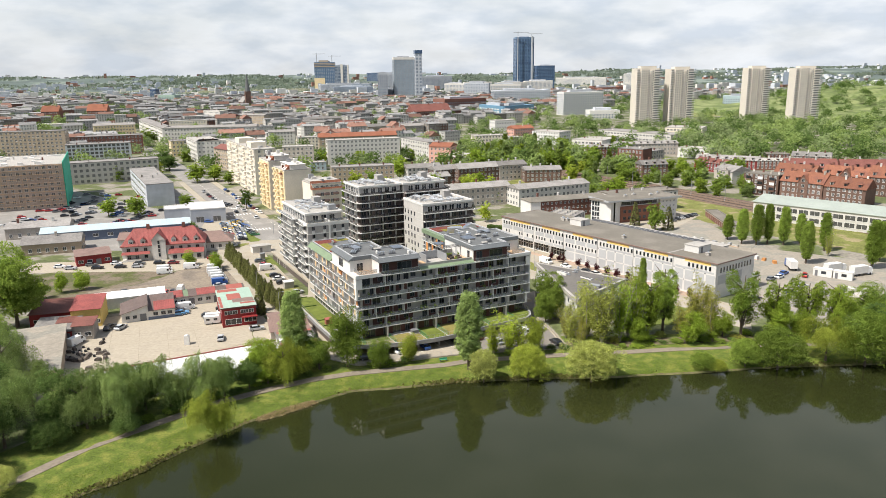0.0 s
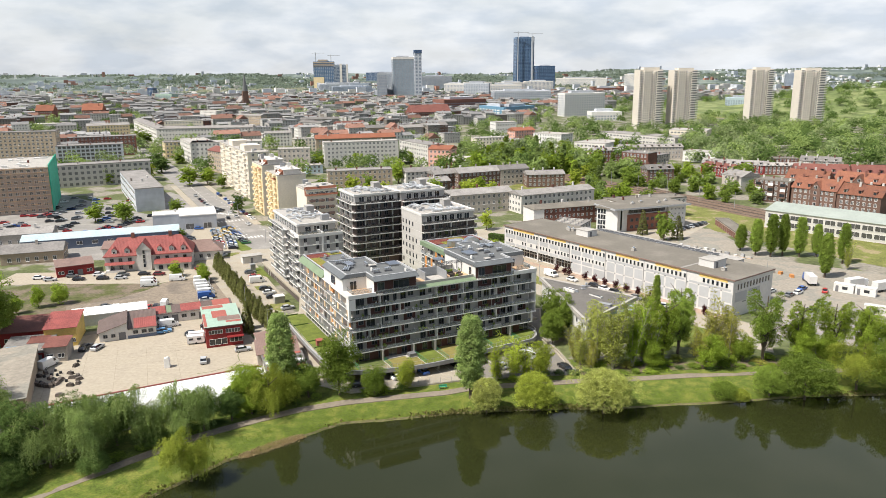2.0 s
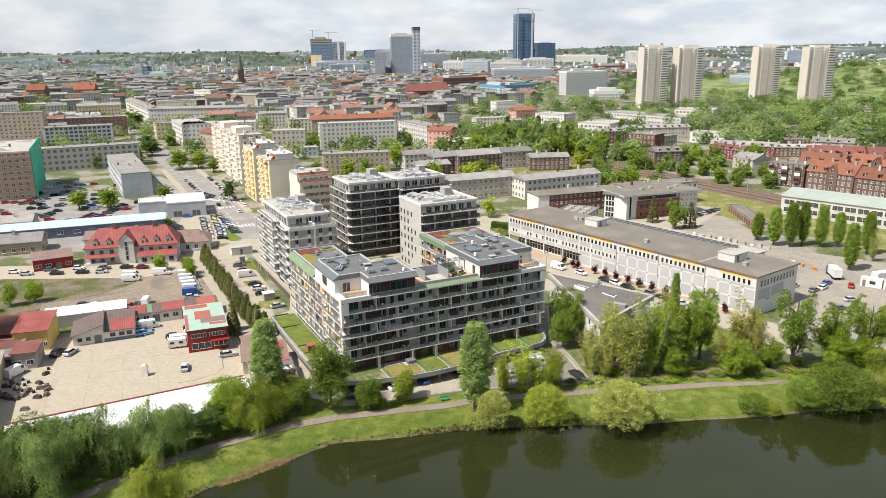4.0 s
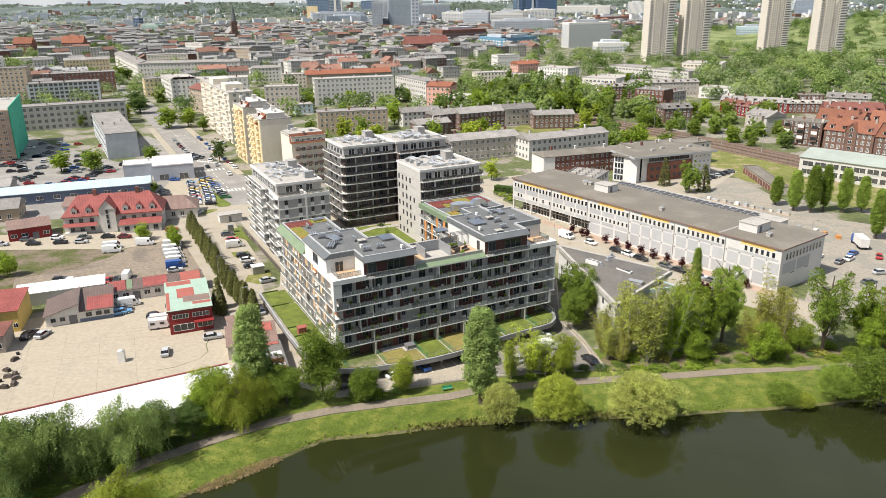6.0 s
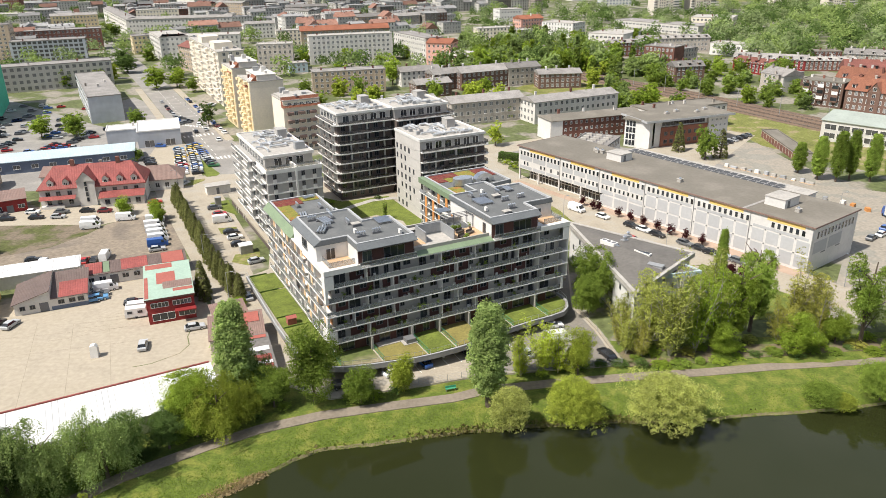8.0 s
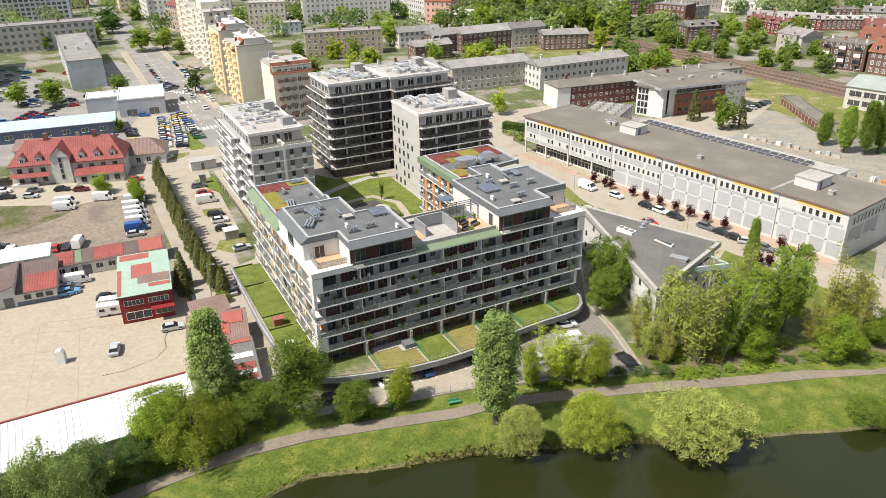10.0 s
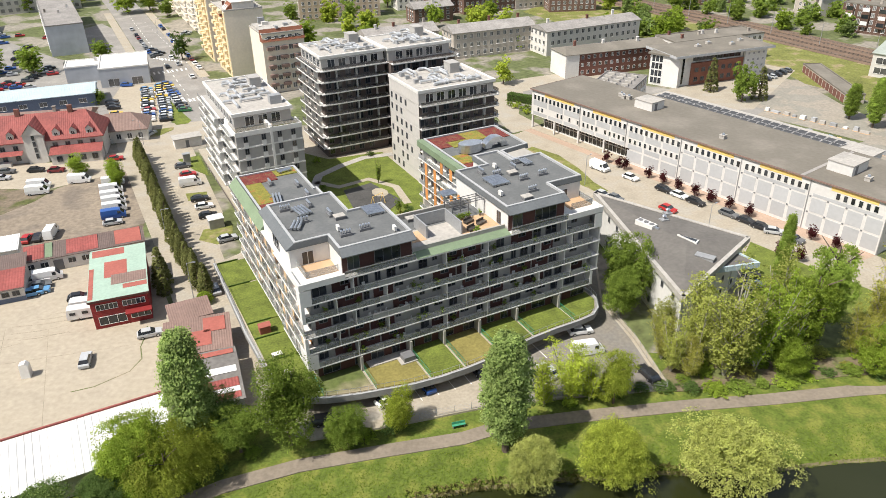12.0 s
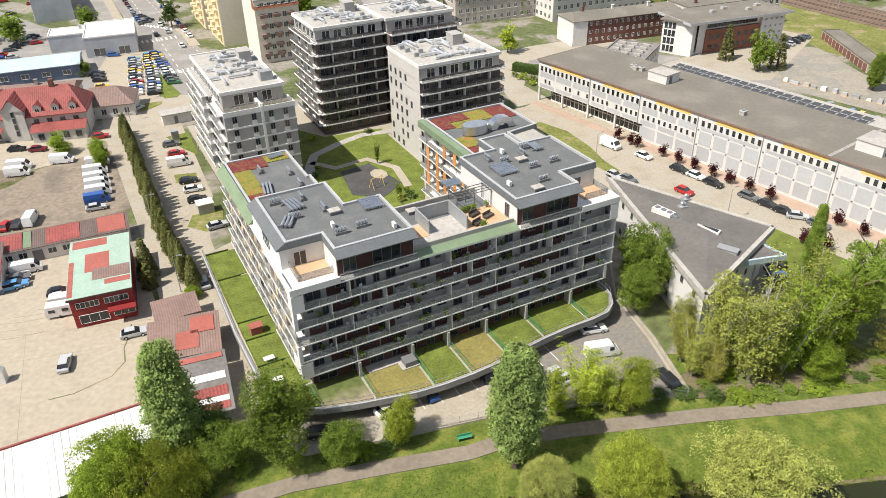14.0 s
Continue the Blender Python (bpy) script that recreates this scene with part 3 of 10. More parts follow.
def house(name, label, category, x, y, ang, w, d, h, wall, roof="dark_roof", kind="flat", rise=3.0, floors=3, step=None,
          size=(1.2, 1.5), gap=3.0, faces="fblr", each=False, chimneys=3, group="", frame="white_frame", along="x", hip=0.0, z=0.0, split=2, first=1.1):
    t = thing(name, label, category, pose(x, y, z, 0, 0, ang), group)
    part("wall", Mesh().box(0, 0, -0.3, w, d, h), M[wall], t)
    if kind == "flat":
        a = Mesh().box(0.25, 0.25, h, w - 0.25, d - 0.25, h + 0.12)
        a.box(-0.12, -0.12, h - 0.05, w + 0.12, 0.25, h + 0.42).box(-0.12, d - 0.25, h - 0.05, w + 0.12, d + 0.12, h + 0.42)
        a.box(-0.12, 0.25, h - 0.05, 0.25, d - 0.25, h + 0.42).box(w - 0.25, 0.25, h - 0.05, w + 0.12, d - 0.25, h + 0.42)
        top = h + 0.12
    else:
        a = Mesh().gable(0, 0, w, d, h + 0.1, h + rise, along, 0.45, 0.2, hip)
        top = h + rise * 0.45
    if group == "houses of the old quarter":
        for q in (0.22, 0.5, 0.8):
            k = w * q + (x * 7 + y * 3) % 2.0
            a.box(k - 0.5, d * 0.42, h, k + 0.6, d * 0.42 + 0.8, h + 1.5 + (rise * 0.7 if kind != "flat" else 0))
    r = part("roof", a, M[roof], t)
    rnd = random.Random(int(abs(x) * 31 + abs(y) * 17))
    for i in range(chimneys):
        cx, cy = (i + 0.5 + rnd.uniform(-0.2, 0.2)) / max(1, chimneys) * w, d * rnd.uniform(0.3, 0.7)
        part("chimney", Mesh().box(cx - 0.45, cy - 0.35, top - 0.3, cx + 0.45, cy + 0.35, top + 1.5 + (rise * 0.5 if kind != "flat" else 0)).box(cx - 0.55, cy - 0.45, top + 1.3 + (rise * 0.5 if kind != "flat" else 0), cx + 0.55, cy + 0.45, top + 1.45 + (rise * 0.5 if kind != "flat" else 0)),
             M[rnd.choice(["light_render", "brick", "grey_render"])], r)
    windows(t, w, d, floors, first, step or (h / floors), gap, size, faces, frame, split, each)
    return t


# ---- plants
def quads_mesh(name, centres, normals, sizes, mat_leaf, rs):
    """Many small leaf cards, one per centre, turned about their normals."""
    n = len(centres)
    up = rs.normal(size=(n, 3))
    a = np.cross(normals, up)
    a /= np.linalg.norm(a, axis=1)[:, None] + 1e-9
    b = np.cross(normals, a)
    s = sizes[:, None]
    v = np.stack([centres - a * s - b * s * 0.75, centres + a * s - b * s * 0.6, centres + b * s * 1.15], 1).reshape(-1, 3)
    me = bpy.data.meshes.new(name)
    me.vertices.add(3 * n)
    me.loops.add(3 * n)
    me.polygons.add(n)
    me.vertices.foreach_set("co", v.astype(np.float32).ravel())
    me.loops.foreach_set("vertex_index", np.arange(3 * n, dtype=np.int32))
    me.polygons.foreach_set("loop_start", np.arange(0, 3 * n, 3, dtype=np.int32))
    me.materials.append(mat_leaf)
    me.update(calc_edges=True)
    return me


def clumps(rs, n_clump, n_leaf, shape, leaf):
    """Leaf centres on small clumps scattered through a crown given by shape(rs) -> (centre, radius)."""
    cs, ns, ss = [], [], []
    for _ in range(n_clump):
        c, r = shape(rs)
        d = rs.normal(size=(n_leaf, 3))
        d /= np.linalg.norm(d, axis=1)[:, None]
        d[:, 2] = np.where(d[:, 2] < -0.3, -d[:, 2] * 0.5, d[:, 2])
        p = c + d * r * rs.uniform(0.55, 1.1, (n_leaf, 1)) * np.array([1, 1, 0.8])
        cs.append(p)
        ns.append(d * 0.8 + rs.normal(scale=0.45, size=(n_leaf, 3)) + np.array([-0.4, -0.25, 0.6]))
        ss.append(rs.uniform(0.6, 1.15, n_leaf) * leaf)
    n = np.concatenate(ns)
    n /= np.linalg.norm(n, axis=1)[:, None] + 1e-9
    return np.concatenate(cs), n, np.concatenate(ss)


def crown(kind, seed, leaf, count):
    """Unit crown data: height about 1, base on z = 0; returns leaf mesh and trunk mesh."""
    rs = np.random.RandomState(seed)
    trunk = Mesh()
    if kind == "round":
        lobes = [(np.array([rs.uniform(-0.2, 0.2), rs.uniform(-0.22, 0.22), rs.uniform(0.24, 0.80)]), rs.uniform(0.14, 0.24)) for _ in range(15)]
        def shape(r):
            c, q = lobes[r.randint(len(lobes))]
            d = r.normal(size=3)
            d /= np.linalg.norm(d)
            return c + d * q * np.array([1, 1, 0.9]), r.uniform(0.05, 0.09)
        c, n, s = clumps(rs, count // 26, 26, shape, leaf)
        top = 0.7
    elif kind == "poplar":
        def shape(r):
            z = 0.12 + 0.86 * r.beta(1.3, 1.15)
            w = 0.17 * (math.sin(math.pi * min(0.98, (z - 0.08) / 0.98) ** 0.8) ** 0.7) + 0.02
            t = r.uniform(0, 2 * math.pi)
            w *= 0.86 + 0.30 * noise.noise((math.cos(t) * 2.2 + seed, math.sin(t) * 2.2, z * 7))
            q = w * math.sqrt(r.uniform(0.25, 1.0))
            return np.array([math.cos(t) * q, math.sin(t) * q, z]), r.uniform(0.028, 0.055)
        c, n, s = clumps(rs, count // 20, 20, shape, leaf)
        top = 0.9
    elif kind == "airy":
        cols = [(rs.uniform(0, 6.28), 0.22 * math.sqrt(rs.uniform(0, 1)), rs.uniform(0.3, 0.8), rs.uniform(0.055, 0.1), rs.uniform(0.1, 0.19)) for _ in range(17)]
        def shape(r):
            t, q, z, a, b = cols[r.randint(len(cols))]
            d = r.normal(size=3)
            d /= np.linalg.norm(d)
            return np.array([math.cos(t) * q, math.sin(t) * q, z]) + d * np.array([a, a, b]), r.uniform(0.025, 0.05)
        c, n, s = clumps(rs, count // 16, 16, shape, leaf)
        for t, q, z, a, b in cols:
            trunk.tube((0, 0, z * 0.35), (math.cos(t) * q, math.sin(t) * q, z), 0.008, 0.003, 4)
        top = 0.85
    elif kind == "wispy":
        stems = [(rs.uniform(0, 2 * math.pi), rs.uniform(0.05, 0.34), rs.uniform(0.5, 1.0)) for _ in range(11)]
        def shape(r):
            t, q, hh = stems[r.randint(len(stems))]
            z = r.uniform(0.25, 1.0) * hh
            return np.array([math.cos(t) * q * z, math.sin(t) * q * z, z]) + r.normal(scale=0.042, size=3), r.uniform(0.022, 0.06)
        c, n, s = clumps(rs, count // 14, 14, shape, leaf)
        for t, q, hh in stems:
            trunk.tube((0, 0, 0), (math.cos(t) * q * hh, math.sin(t) * q * hh, hh * 0.95), 0.011, 0.003, 5)
            for i in range(6):
                f, g2 = 0.35 + 0.1 * i, t + rs.uniform(-1.6, 1.6)
                p = (math.cos(t) * q * hh * f, math.sin(t) * q * hh * f, hh * 0.95 * f)
                trunk.tube(p, (p[0] + math.cos(g2) * 0.09, p[1] + math.sin(g2) * 0.09, p[2] + 0.12), 0.004, 0.0015, 4)
        top = 0.0
    elif kind == "willow":
        cs, ns, ss = [], [], []
        lobes = [(rs.uniform(0, 2 * math.pi), rs.uniform(0.05, 0.40), rs.uniform(0.50, 0.94)) for _ in range(22)]
        for t, q, z in lobes:
            for _ in range(count // (22 * 22)):
                a = rs.uniform(0, 2 * math.pi)
                rr = rs.uniform(0.02, 0.17)
                x, y = math.cos(t) * q + math.cos(a) * rr, math.sin(t) * q + math.sin(a) * rr
                z1, z0 = z + 0.08 - rr * 0.9, max(0.05, z - rs.uniform(0.12, 0.46))
                k = np.linspace(0, 1, 22)
                pts = np.stack([x + 0.04 * k * math.cos(t) + rs.normal(scale=0.014, size=22), y + 0.04 * k * math.sin(t) + rs.normal(scale=0.014, size=22), z1 + (z0 - z1) * k], 1)
                cs.append(pts)
                nn = rs.normal(scale=0.5, size=(22, 3)) + np.array([math.cos(t + 0.3), math.sin(t + 0.3), 0.5])
                ns.append(nn)
                ss.append(rs.uniform(0.5, 1.1, 22) * leaf)
        c, n, s = np.concatenate(cs), np.concatenate(ns), np.concatenate(ss)
        n /= np.linalg.norm(n, axis=1)[:, None]
        top = 0.7
    elif kind == "bush":
        lobes = [(np.array([rs.uniform(-0.36, 0.36), rs.uniform(-0.36, 0.36), rs.uniform(0.22, 0.66)]), rs.uniform(0.18, 0.32)) for _ in range(11)]
        def shape(r):
            c, q = lobes[r.randint(len(lobes))]
            d = r.normal(size=3)
            d /= np.linalg.norm(d)
            d[2] = abs(d[2]) if d[2] < -0.4 else d[2]
            if r.uniform() < 0.6:
                p = np.array([0, 0, 0.42]) + d * np.array([0.5, 0.5, 0.46]) * r.uniform(0.86, 1.06)
                return p, r.uniform(0.05, 0.085)
            p = c + d * q
            p[2] = max(0.05, p[2])
            return p, r.uniform(0.06, 0.1)
        c, n, s = clumps(rs, count // 26, 26, shape, leaf)
        top = 0.4
    else:  # conifer
        def shape(r):
            z = r.beta(1.0, 1.5) * 0.97
            q = 0.17 * (1 - z) ** 0.85 + 0.01
            t = r.uniform(0, 2 * math.pi)
            return np.array([math.cos(t) * q, math.sin(t) * q, z + 0.02]), 0.03
        c, n, s = clumps(rs, count // 12, 12, shape, leaf)
        top = 0.9
    if top:
        trunk.tube((0, 0, -0.02), (0.01, 0.0, top * 0.55), 0.026, 0.016, 7)
        trunk.tube((0.01, 0, top * 0.55), (0.0, 0.01, top), 0.016, 0.006, 6)
        for i in range(6):
            t, z = i * 2.4 + seed, top * (0.4 + 0.09 * i)
            q = 0.05 if kind in ("poplar", "conifer") else 0.22
            trunk.tube((0, 0, z), (math.cos(t) * q, math.sin(t) * q, z + 0.16), 0.010, 0.003, 5)
    if kind in ("round", "poplar", "bush") and count > 800:
        k = count // 14
        pick = rs.randint(len(c), size=k)
        mid = np.array([0, 0, 0.5 if kind != "bush" else 0.3])
        axis = c[pick] * np.array([0, 0, 1]) if kind == "poplar" else mid
        c = np.concatenate([c, axis + (c[pick] - axis) * rs.uniform(0.45, 0.8, (k, 1))])
        n = np.concatenate([n, n[pick]])
        s = np.concatenate([s, s[pick] * 2.3])
    return c, n, s, trunk, rs


TREES = {}


def tree(name, label, kind, leafmat, x, y, z, height, width, group="", variant=0, count=2600, leaf=0.020, bark="bark", category="tree"):
    """A tree > trunk, crown; crowns of one kind share their meshes."""
    key = (kind, leafmat, variant, count, leaf)
    if key not in TREES:
        c, n, s, trunk, rs = crown(kind, 11 + variant * 7 + len(kind), leaf, count)
        TREES[key] = (quads_mesh("crown", c, n, s, L[leafmat], rs), trunk.data("trunk", [M[bark]]) if trunk.f else None)
    leaves, stem = TREES[key]
    t = thing(name, label, category, Matrix.LocRotScale((x, y, z), Euler((0, 0, (x * 1.7 + y * 2.3) % 6.28)), (width, width, height)), group)
    if stem:
        piece("trunk", stem, t, Matrix.Identity(4))
    piece("crown", leaves, t, Matrix.Identity(4))
    return t

# ---------------------------------------------------------------- ground, lake, paths
SHORE = [(-80, 95), (-66, 117), (-59, 123.5), (-53, 133), (-42.5, 145.5), (-36, 149.5), (-29, 155.5), (-22, 160.5), (-11, 162.3), (2, 165),
         (18, 166.5), (42, 166.8), (57, 168.8), (76, 171.3), (93, 172.5), (111, 174), (150, 178), (210, 170), (230, 60), (150, -120), (0, -180),
         (-120, -120), (-110, 30)]
LAKE = (10.0, 40.0)


def shore_ring(n=360):
    ang = [math.atan2(y - LAKE[1], x - LAKE[0]) for x, y in SHORE]
    rad = [math.hypot(x - LAKE[0], y - LAKE[1]) for x, y in SHORE]
    order = sorted(range(len(ang)), key=lambda i: ang[i])
    a = np.array([ang[i] for i in order])
    r = np.array([rad[i] for i in order])
    t = np.linspace(-math.pi, math.pi, n, endpoint=False)
    x = np.interp(t, a, [math.cos(q) * k for q, k in zip(a, r)], period=2 * math.pi)
    y = np.interp(t, a, [math.sin(q) * k for q, k in zip(a, r)], period=2 * math.pi)
    tt, rr = np.arctan2(y, x), np.hypot(x, y)
    o = np.argsort(tt)
    return tt[o], rr[o] + np.array([0.7 * noise.noise((math.cos(q) * 9, math.sin(q) * 9, 0)) + 0.5 * noise.noise((math.cos(q) * 40, math.sin(q) * 40, 3)) for q in tt[o]])


def ground_sheet():
    t, r = shore_ring()
    n = len(t)
    rings = [(-4, -2.8), (0, -1.56), (0.5, -1.15), (3, -0.8), (6.5, -0.42), (8, -0.34), (14, -0.30), (19, -0.05), (26, 0), (70, 0), (180, 0), (500, 0), (1300, 0), (2600, 0), (4890, 0)]
    m = Mesh()
    for off, z in rings:
        for a, q in zip(t, r):
            k = q + off if off < 600 else 160 + off
            b = 0.06 * noise.noise((math.cos(a) * 60, math.sin(a) * 60, off)) if 0.4 < off < 15 else 0
            m.v.append((LAKE[0] + math.cos(a) * k, LAKE[1] + math.sin(a) * k, z + b))
    for j in range(len(rings) - 1):
        for i in range(n):
            k = (i + 1) % n
            m.f.append((j * n + i, j * n + k, (j + 1) * n + k, (j + 1) * n + i))
            m.s.append(2 if j < 2 else 1 if j < 8 else 0)
    solo("ground", m, [M["ground"], M["grass"], M["soil"]], "grassy lake bank running into open town ground", "ground", kind="structure")
    w = Mesh()
    w.v = [(LAKE[0] + math.cos(a) * (q + 1.2), LAKE[1] + math.sin(a) * (q + 1.2), -1.5) for a, q in zip(t, r)]
    w.f, w.s = [tuple(range(n))], [0]
    solo("water", w, M["water"], "still dark green lake water reflecting sky and trees", "lake", kind="structure")


def strip(pts, width, z0, z1, m=None):
    """A ribbon along a line of points, as a thin slab."""
    m = m or Mesh()
    left, right = [], []
    for i, p in enumerate(pts):
        a, b = Vector(pts[max(0, i - 1)][:2]), Vector(pts[min(len(pts) - 1, i + 1)][:2])
        d = (b - a).normalized()
        q = Vector((-d.y, d.x)) * width / 2
        left.append(Vector(p[:2]) + q)
        right.append(Vector(p[:2]) - q)
    for i in range(len(pts) - 1):
        m.prism([right[i], right[i + 1], left[i + 1], left[i]], z0, z1)
    return m


def surface(name, pts, material, label, category, z=0.03, z0=-0.5):
    return solo(name, Mesh().prism(pts, z0, z), M[material], label, category, kind="structure")


ground_sheet()
PATH_LINE = [(-92, 96), (-84, 113), (-77, 124), (-71.6, 133), (-61, 143.8), (-51, 153.5), (-40, 160.9), (-32.6, 165.2), (-22.9, 168.8), (-12, 171.2),
             (0, 173.6), (6, 176), (18, 177.8), (33, 179.6), (47, 180.8), (60, 182.4), (80, 184), (100, 185), (160, 189)]
solo("pavement", strip(PATH_LINE, 2.5, -0.7, -0.22), M["path"], "worn asphalt footpath along the lake", "path", kind="structure")
surface("pavement", [(-30, 177.5), (-22, 173.5), (-9, 176.5), (4, 180), (17, 181.8), (31.9, 183.2), (29.8, 196.5), (26.8, 208), (30, 235), (22, 232), (20, 200), (0, 190), (-24, 186)], "paving", "pale concrete car park paving by the apartment block", "pavement", 0.05)
surface("road", [(-24, 181), (-34, 176.5), (-45.5, 194), (-60, 225), (-92, 287), (-104, 312), (-70, 318), (-60, 300), (-74, 294), (-64, 272), (-54, 250), (-50, 232), (-45, 221)], "paving", "pale dusty access road beside the hedge", "road", 0.05)
solo("road", strip([(-34, 268), (-80, 325), (-109, 383), (-141, 446), (-171, 505), (-223, 602), (-300, 740), (-420, 950)], 15.5, -0.5, 0.04), M["asphalt"], "grey asphalt town street lined with parked cars", "road", kind="structure")
surface("road", [(-103.5, 361), (-84.5, 321), (-79, 299), (-62, 296), (-67, 328), (-82, 356), (-92, 371)], "asphalt", "grey asphalt street junction", "road", 0.046)
surface("pavement", [(-110, 200), (-90, 156), (-64, 174), (-46, 182), (-45.5, 194), (-58, 218), (-68, 232), (-84, 223), (-104, 212)], "yard", "sun-bleached concrete slab yard with weedy joints", "yard", 0.03)
surface("pavement", [(-160, 250), (-150, 236), (-112, 222), (-94, 226), (-70, 243), (-78, 270), (-101, 265), (-146, 268)], "lot_grass", "patchy grass lot with worn bare soil", "lot", 0.024)
surface("pavement", [(-121, 240), (-108, 248), (-102, 258), (-100, 266), (-86, 280), (-80, 272), (-70.5, 245), (-86, 233), (-104, 228), (-116, 229)], "mud", "muddy gravel parking lot for vans", "lot", 0.032)
surface("pavement", [(-160, 264), (-146, 266), (-101, 266), (-84, 278), (-92, 292), (-104, 284), (-160, 281)], "yard", "dusty paved parking row", "parking", 0.04)
surface("pavement", [(-160, 300), (-100, 300), (-80, 303), (-108, 356), (-118, 372), (-160, 400), (-240, 470), (-260, 420), (-230, 330)], "asphalt", "grey asphalt parking grounds", "parking", 0.036)
surface("pavement", [(-119, 362), (-114, 334), (-101, 306), (-93, 306), (-87, 316.5), (-101, 348.5), (-107, 362)], "yard", "pale concrete car dealer lot", "lot", 0.054)
surface("lawn", [(-101.2, 349), (-99, 346), (-84, 322), (-81, 317.6), (-81.2, 314.6), (-84.5, 313.4), (-86.4, 316.4)], "lawn", "grass strip between dealer lot and street", "grass strip", 0.1)
surface("lawn", [(-93, 306), (-90, 309), (-84.6, 311.5), (-84, 309), (-87, 303), (-91.6, 302.6)], "verge", "grass island at the end of the dealer lot", "grass strip", 0.09)
for s in (-9.8, 9.8):
    solo("pavement", strip([(-92 - 0.452 * q + 0.888 * s, 349 + 0.892 * q + 0.46 * s) for q in (16, 60, 110, 170)], 3.6, -0.4, 0.13), M["paving"], "pale slab pavement beside the town street", "pavement", kind="structure")
surface("pavement", [(-127, 398), (-150, 446), (-170, 470), (-176, 452), (-150, 410), (-138, 394)], "asphalt", "grey asphalt car park beside the street", "car park", 0.038)
for k in range(26):
    q = k * 7.0
    a, b = (-86.5 - 0.452 * q, 337.5 + 0.892 * q), (-87.9 - 0.452 * q, 340.2 + 0.892 * q)
    solo("road_marking", strip([a, b], 0.22, 0.036, 0.052), M["line"], "worn white dash along the street centre", "marking", kind="structure")
for k in range(10):
    x, y = -119.6 + 1.5 * k, 397.4 - 0.75 * k
    solo("road_marking", strip([(x, y), (x - 1.4, y + 2.8)], 0.6, 0.036, 0.053), M["line"], "white bar of a street crossing", "marking", kind="structure")
surface("pavement", [(20, 300), (10, 296), (30, 250), (62, 216), (86, 196), (92, 214), (60, 262), (26, 306)], "paving", "pale paved street along the long hall", "street", 0.034)
surface("pavement", [(24.5, 305.8), (21.5, 303.4), (82, 222), (85.4, 223.8)], "brick_paving", "reddish block-paved footway along the hall", "pavement", 0.044)
surface("pavement", [(86, 212), (101.5, 237), (92, 262), (104, 284), (128, 292), (170, 262), (200, 200), (120, 194)], "worn_concrete", "dusty gravel and asphalt storage yard", "yard", 0.03)
surface("pavement", [(96, 318), (128, 362), (118, 374), (84, 346), (60, 330), (72, 318)], "paving", "paved car park behind the hall", "parking", 0.034)
surface("ground", [(40, 480), (78, 540), (128, 470), (200, 330), (262, 215), (232, 200), (176, 262), (150, 300), (124, 345), (122, 370), (108, 398), (70, 420)], "verge", "weedy yellow-green railway embankment grass", "railway verge", 0.02)
solo("rail_track", strip([(64.5, 562.3), (104.5, 487.3), (125.5, 454.3), (164.5, 378.3), (204.5, 302.3), (254.5, 207.3)], 23, -0.4, 0.12), M["rail_bed"], "brown ballast bed of a disused railway line", "railway", kind="structure")
for off in (-3.4, -2.0, 2.4, 3.8, 8.2, 9.6, 13.0, 14.4):
    pts = []
    for x, y in [(60, 560), (100, 485), (121, 452), (160, 376), (200, 300), (250, 205)]:
        pts.append((x + off * 0.89, y + off * 0.45))
    solo("rail", strip(pts, 0.16, 0.1, 0.28), M["scrap"], "rusty steel rail on brown ballast", "rail", kind="structure", group="rails of the railway line")


def ridge_height(r, a):
    """Rolling ground beyond the town: rises from 3600 m out to the skyline."""
    k = min(1.0, max(0.0, (r - 3500) / 1300))
    right = max(0.0, math.cos(a))
    roll = 11 * noise.noise((a * 9, r * 0.0016, 0)) + 5 * noise.noise((a * 40, r * 0.004, 2))
    return k * (50 + 14 * right) + roll * (0.3 + k) * (1 if r > 3500 else 0)


def knoll_height(x, y):
    """The green hill beyond the ivory towers."""
    return 40 * math.exp(-((x - 790) / 210) ** 2 - ((y - 1300) / 270) ** 2) - 1.2


def hills():
    """Rolling wooded country closing the horizon, and the green hill beside the town."""
    m, n, rings = Mesh(), 300, (3500, 3700, 3900, 4100, 4300, 4500, 4650, 4800, 4880)
    for k in range(n):
        a = math.pi * (-0.15 + 1.3 * k / (n - 1))
        for r in rings:
            m.v.append((math.cos(a) * r, math.sin(a) * r, ridge_height(r, a) if r > 3500 else -1))
    c = len(rings)
    for k in range(n - 1):
        for j in range(c - 1):
            m.f.append((k * c + j, k * c + j + 1, (k + 1) * c + 1 + j, (k + 1) * c + j))
            m.s.append(0)
    solo("backdrop", m, M["hill"], "low wooded ridges on the horizon in haze-tinted green", "hills", kind="structure")
    g, c = Mesh(), 41
    for i in range(c):
        for j in range(c):
            x, y = 370 + 840 * i / (c - 1), 760 + 1080 * j / (c - 1)
            g.v.append((x, y, knoll_height(x, y) + 1.2 * noise.noise((x * 0.03, y * 0.03, 5))))
    for i in range(c - 1):
        for j in range(c - 1):
            g.f.append((i * c + j, (i + 1) * c + j, (i + 1) * c + j + 1, i * c + j + 1))
            g.s.append(0)
    solo("ground", g, M["meadow_hill"], "bright spring-green hill with scrub", "hill", kind="structure")


hills()
surface("road", [(18, 300), (12, 330), (14, 352), (60, 372), (66, 362), (26, 342), (22, 318), (28, 306)], "paving", "pale asphalt lane behind the towers", "road", 0.05)
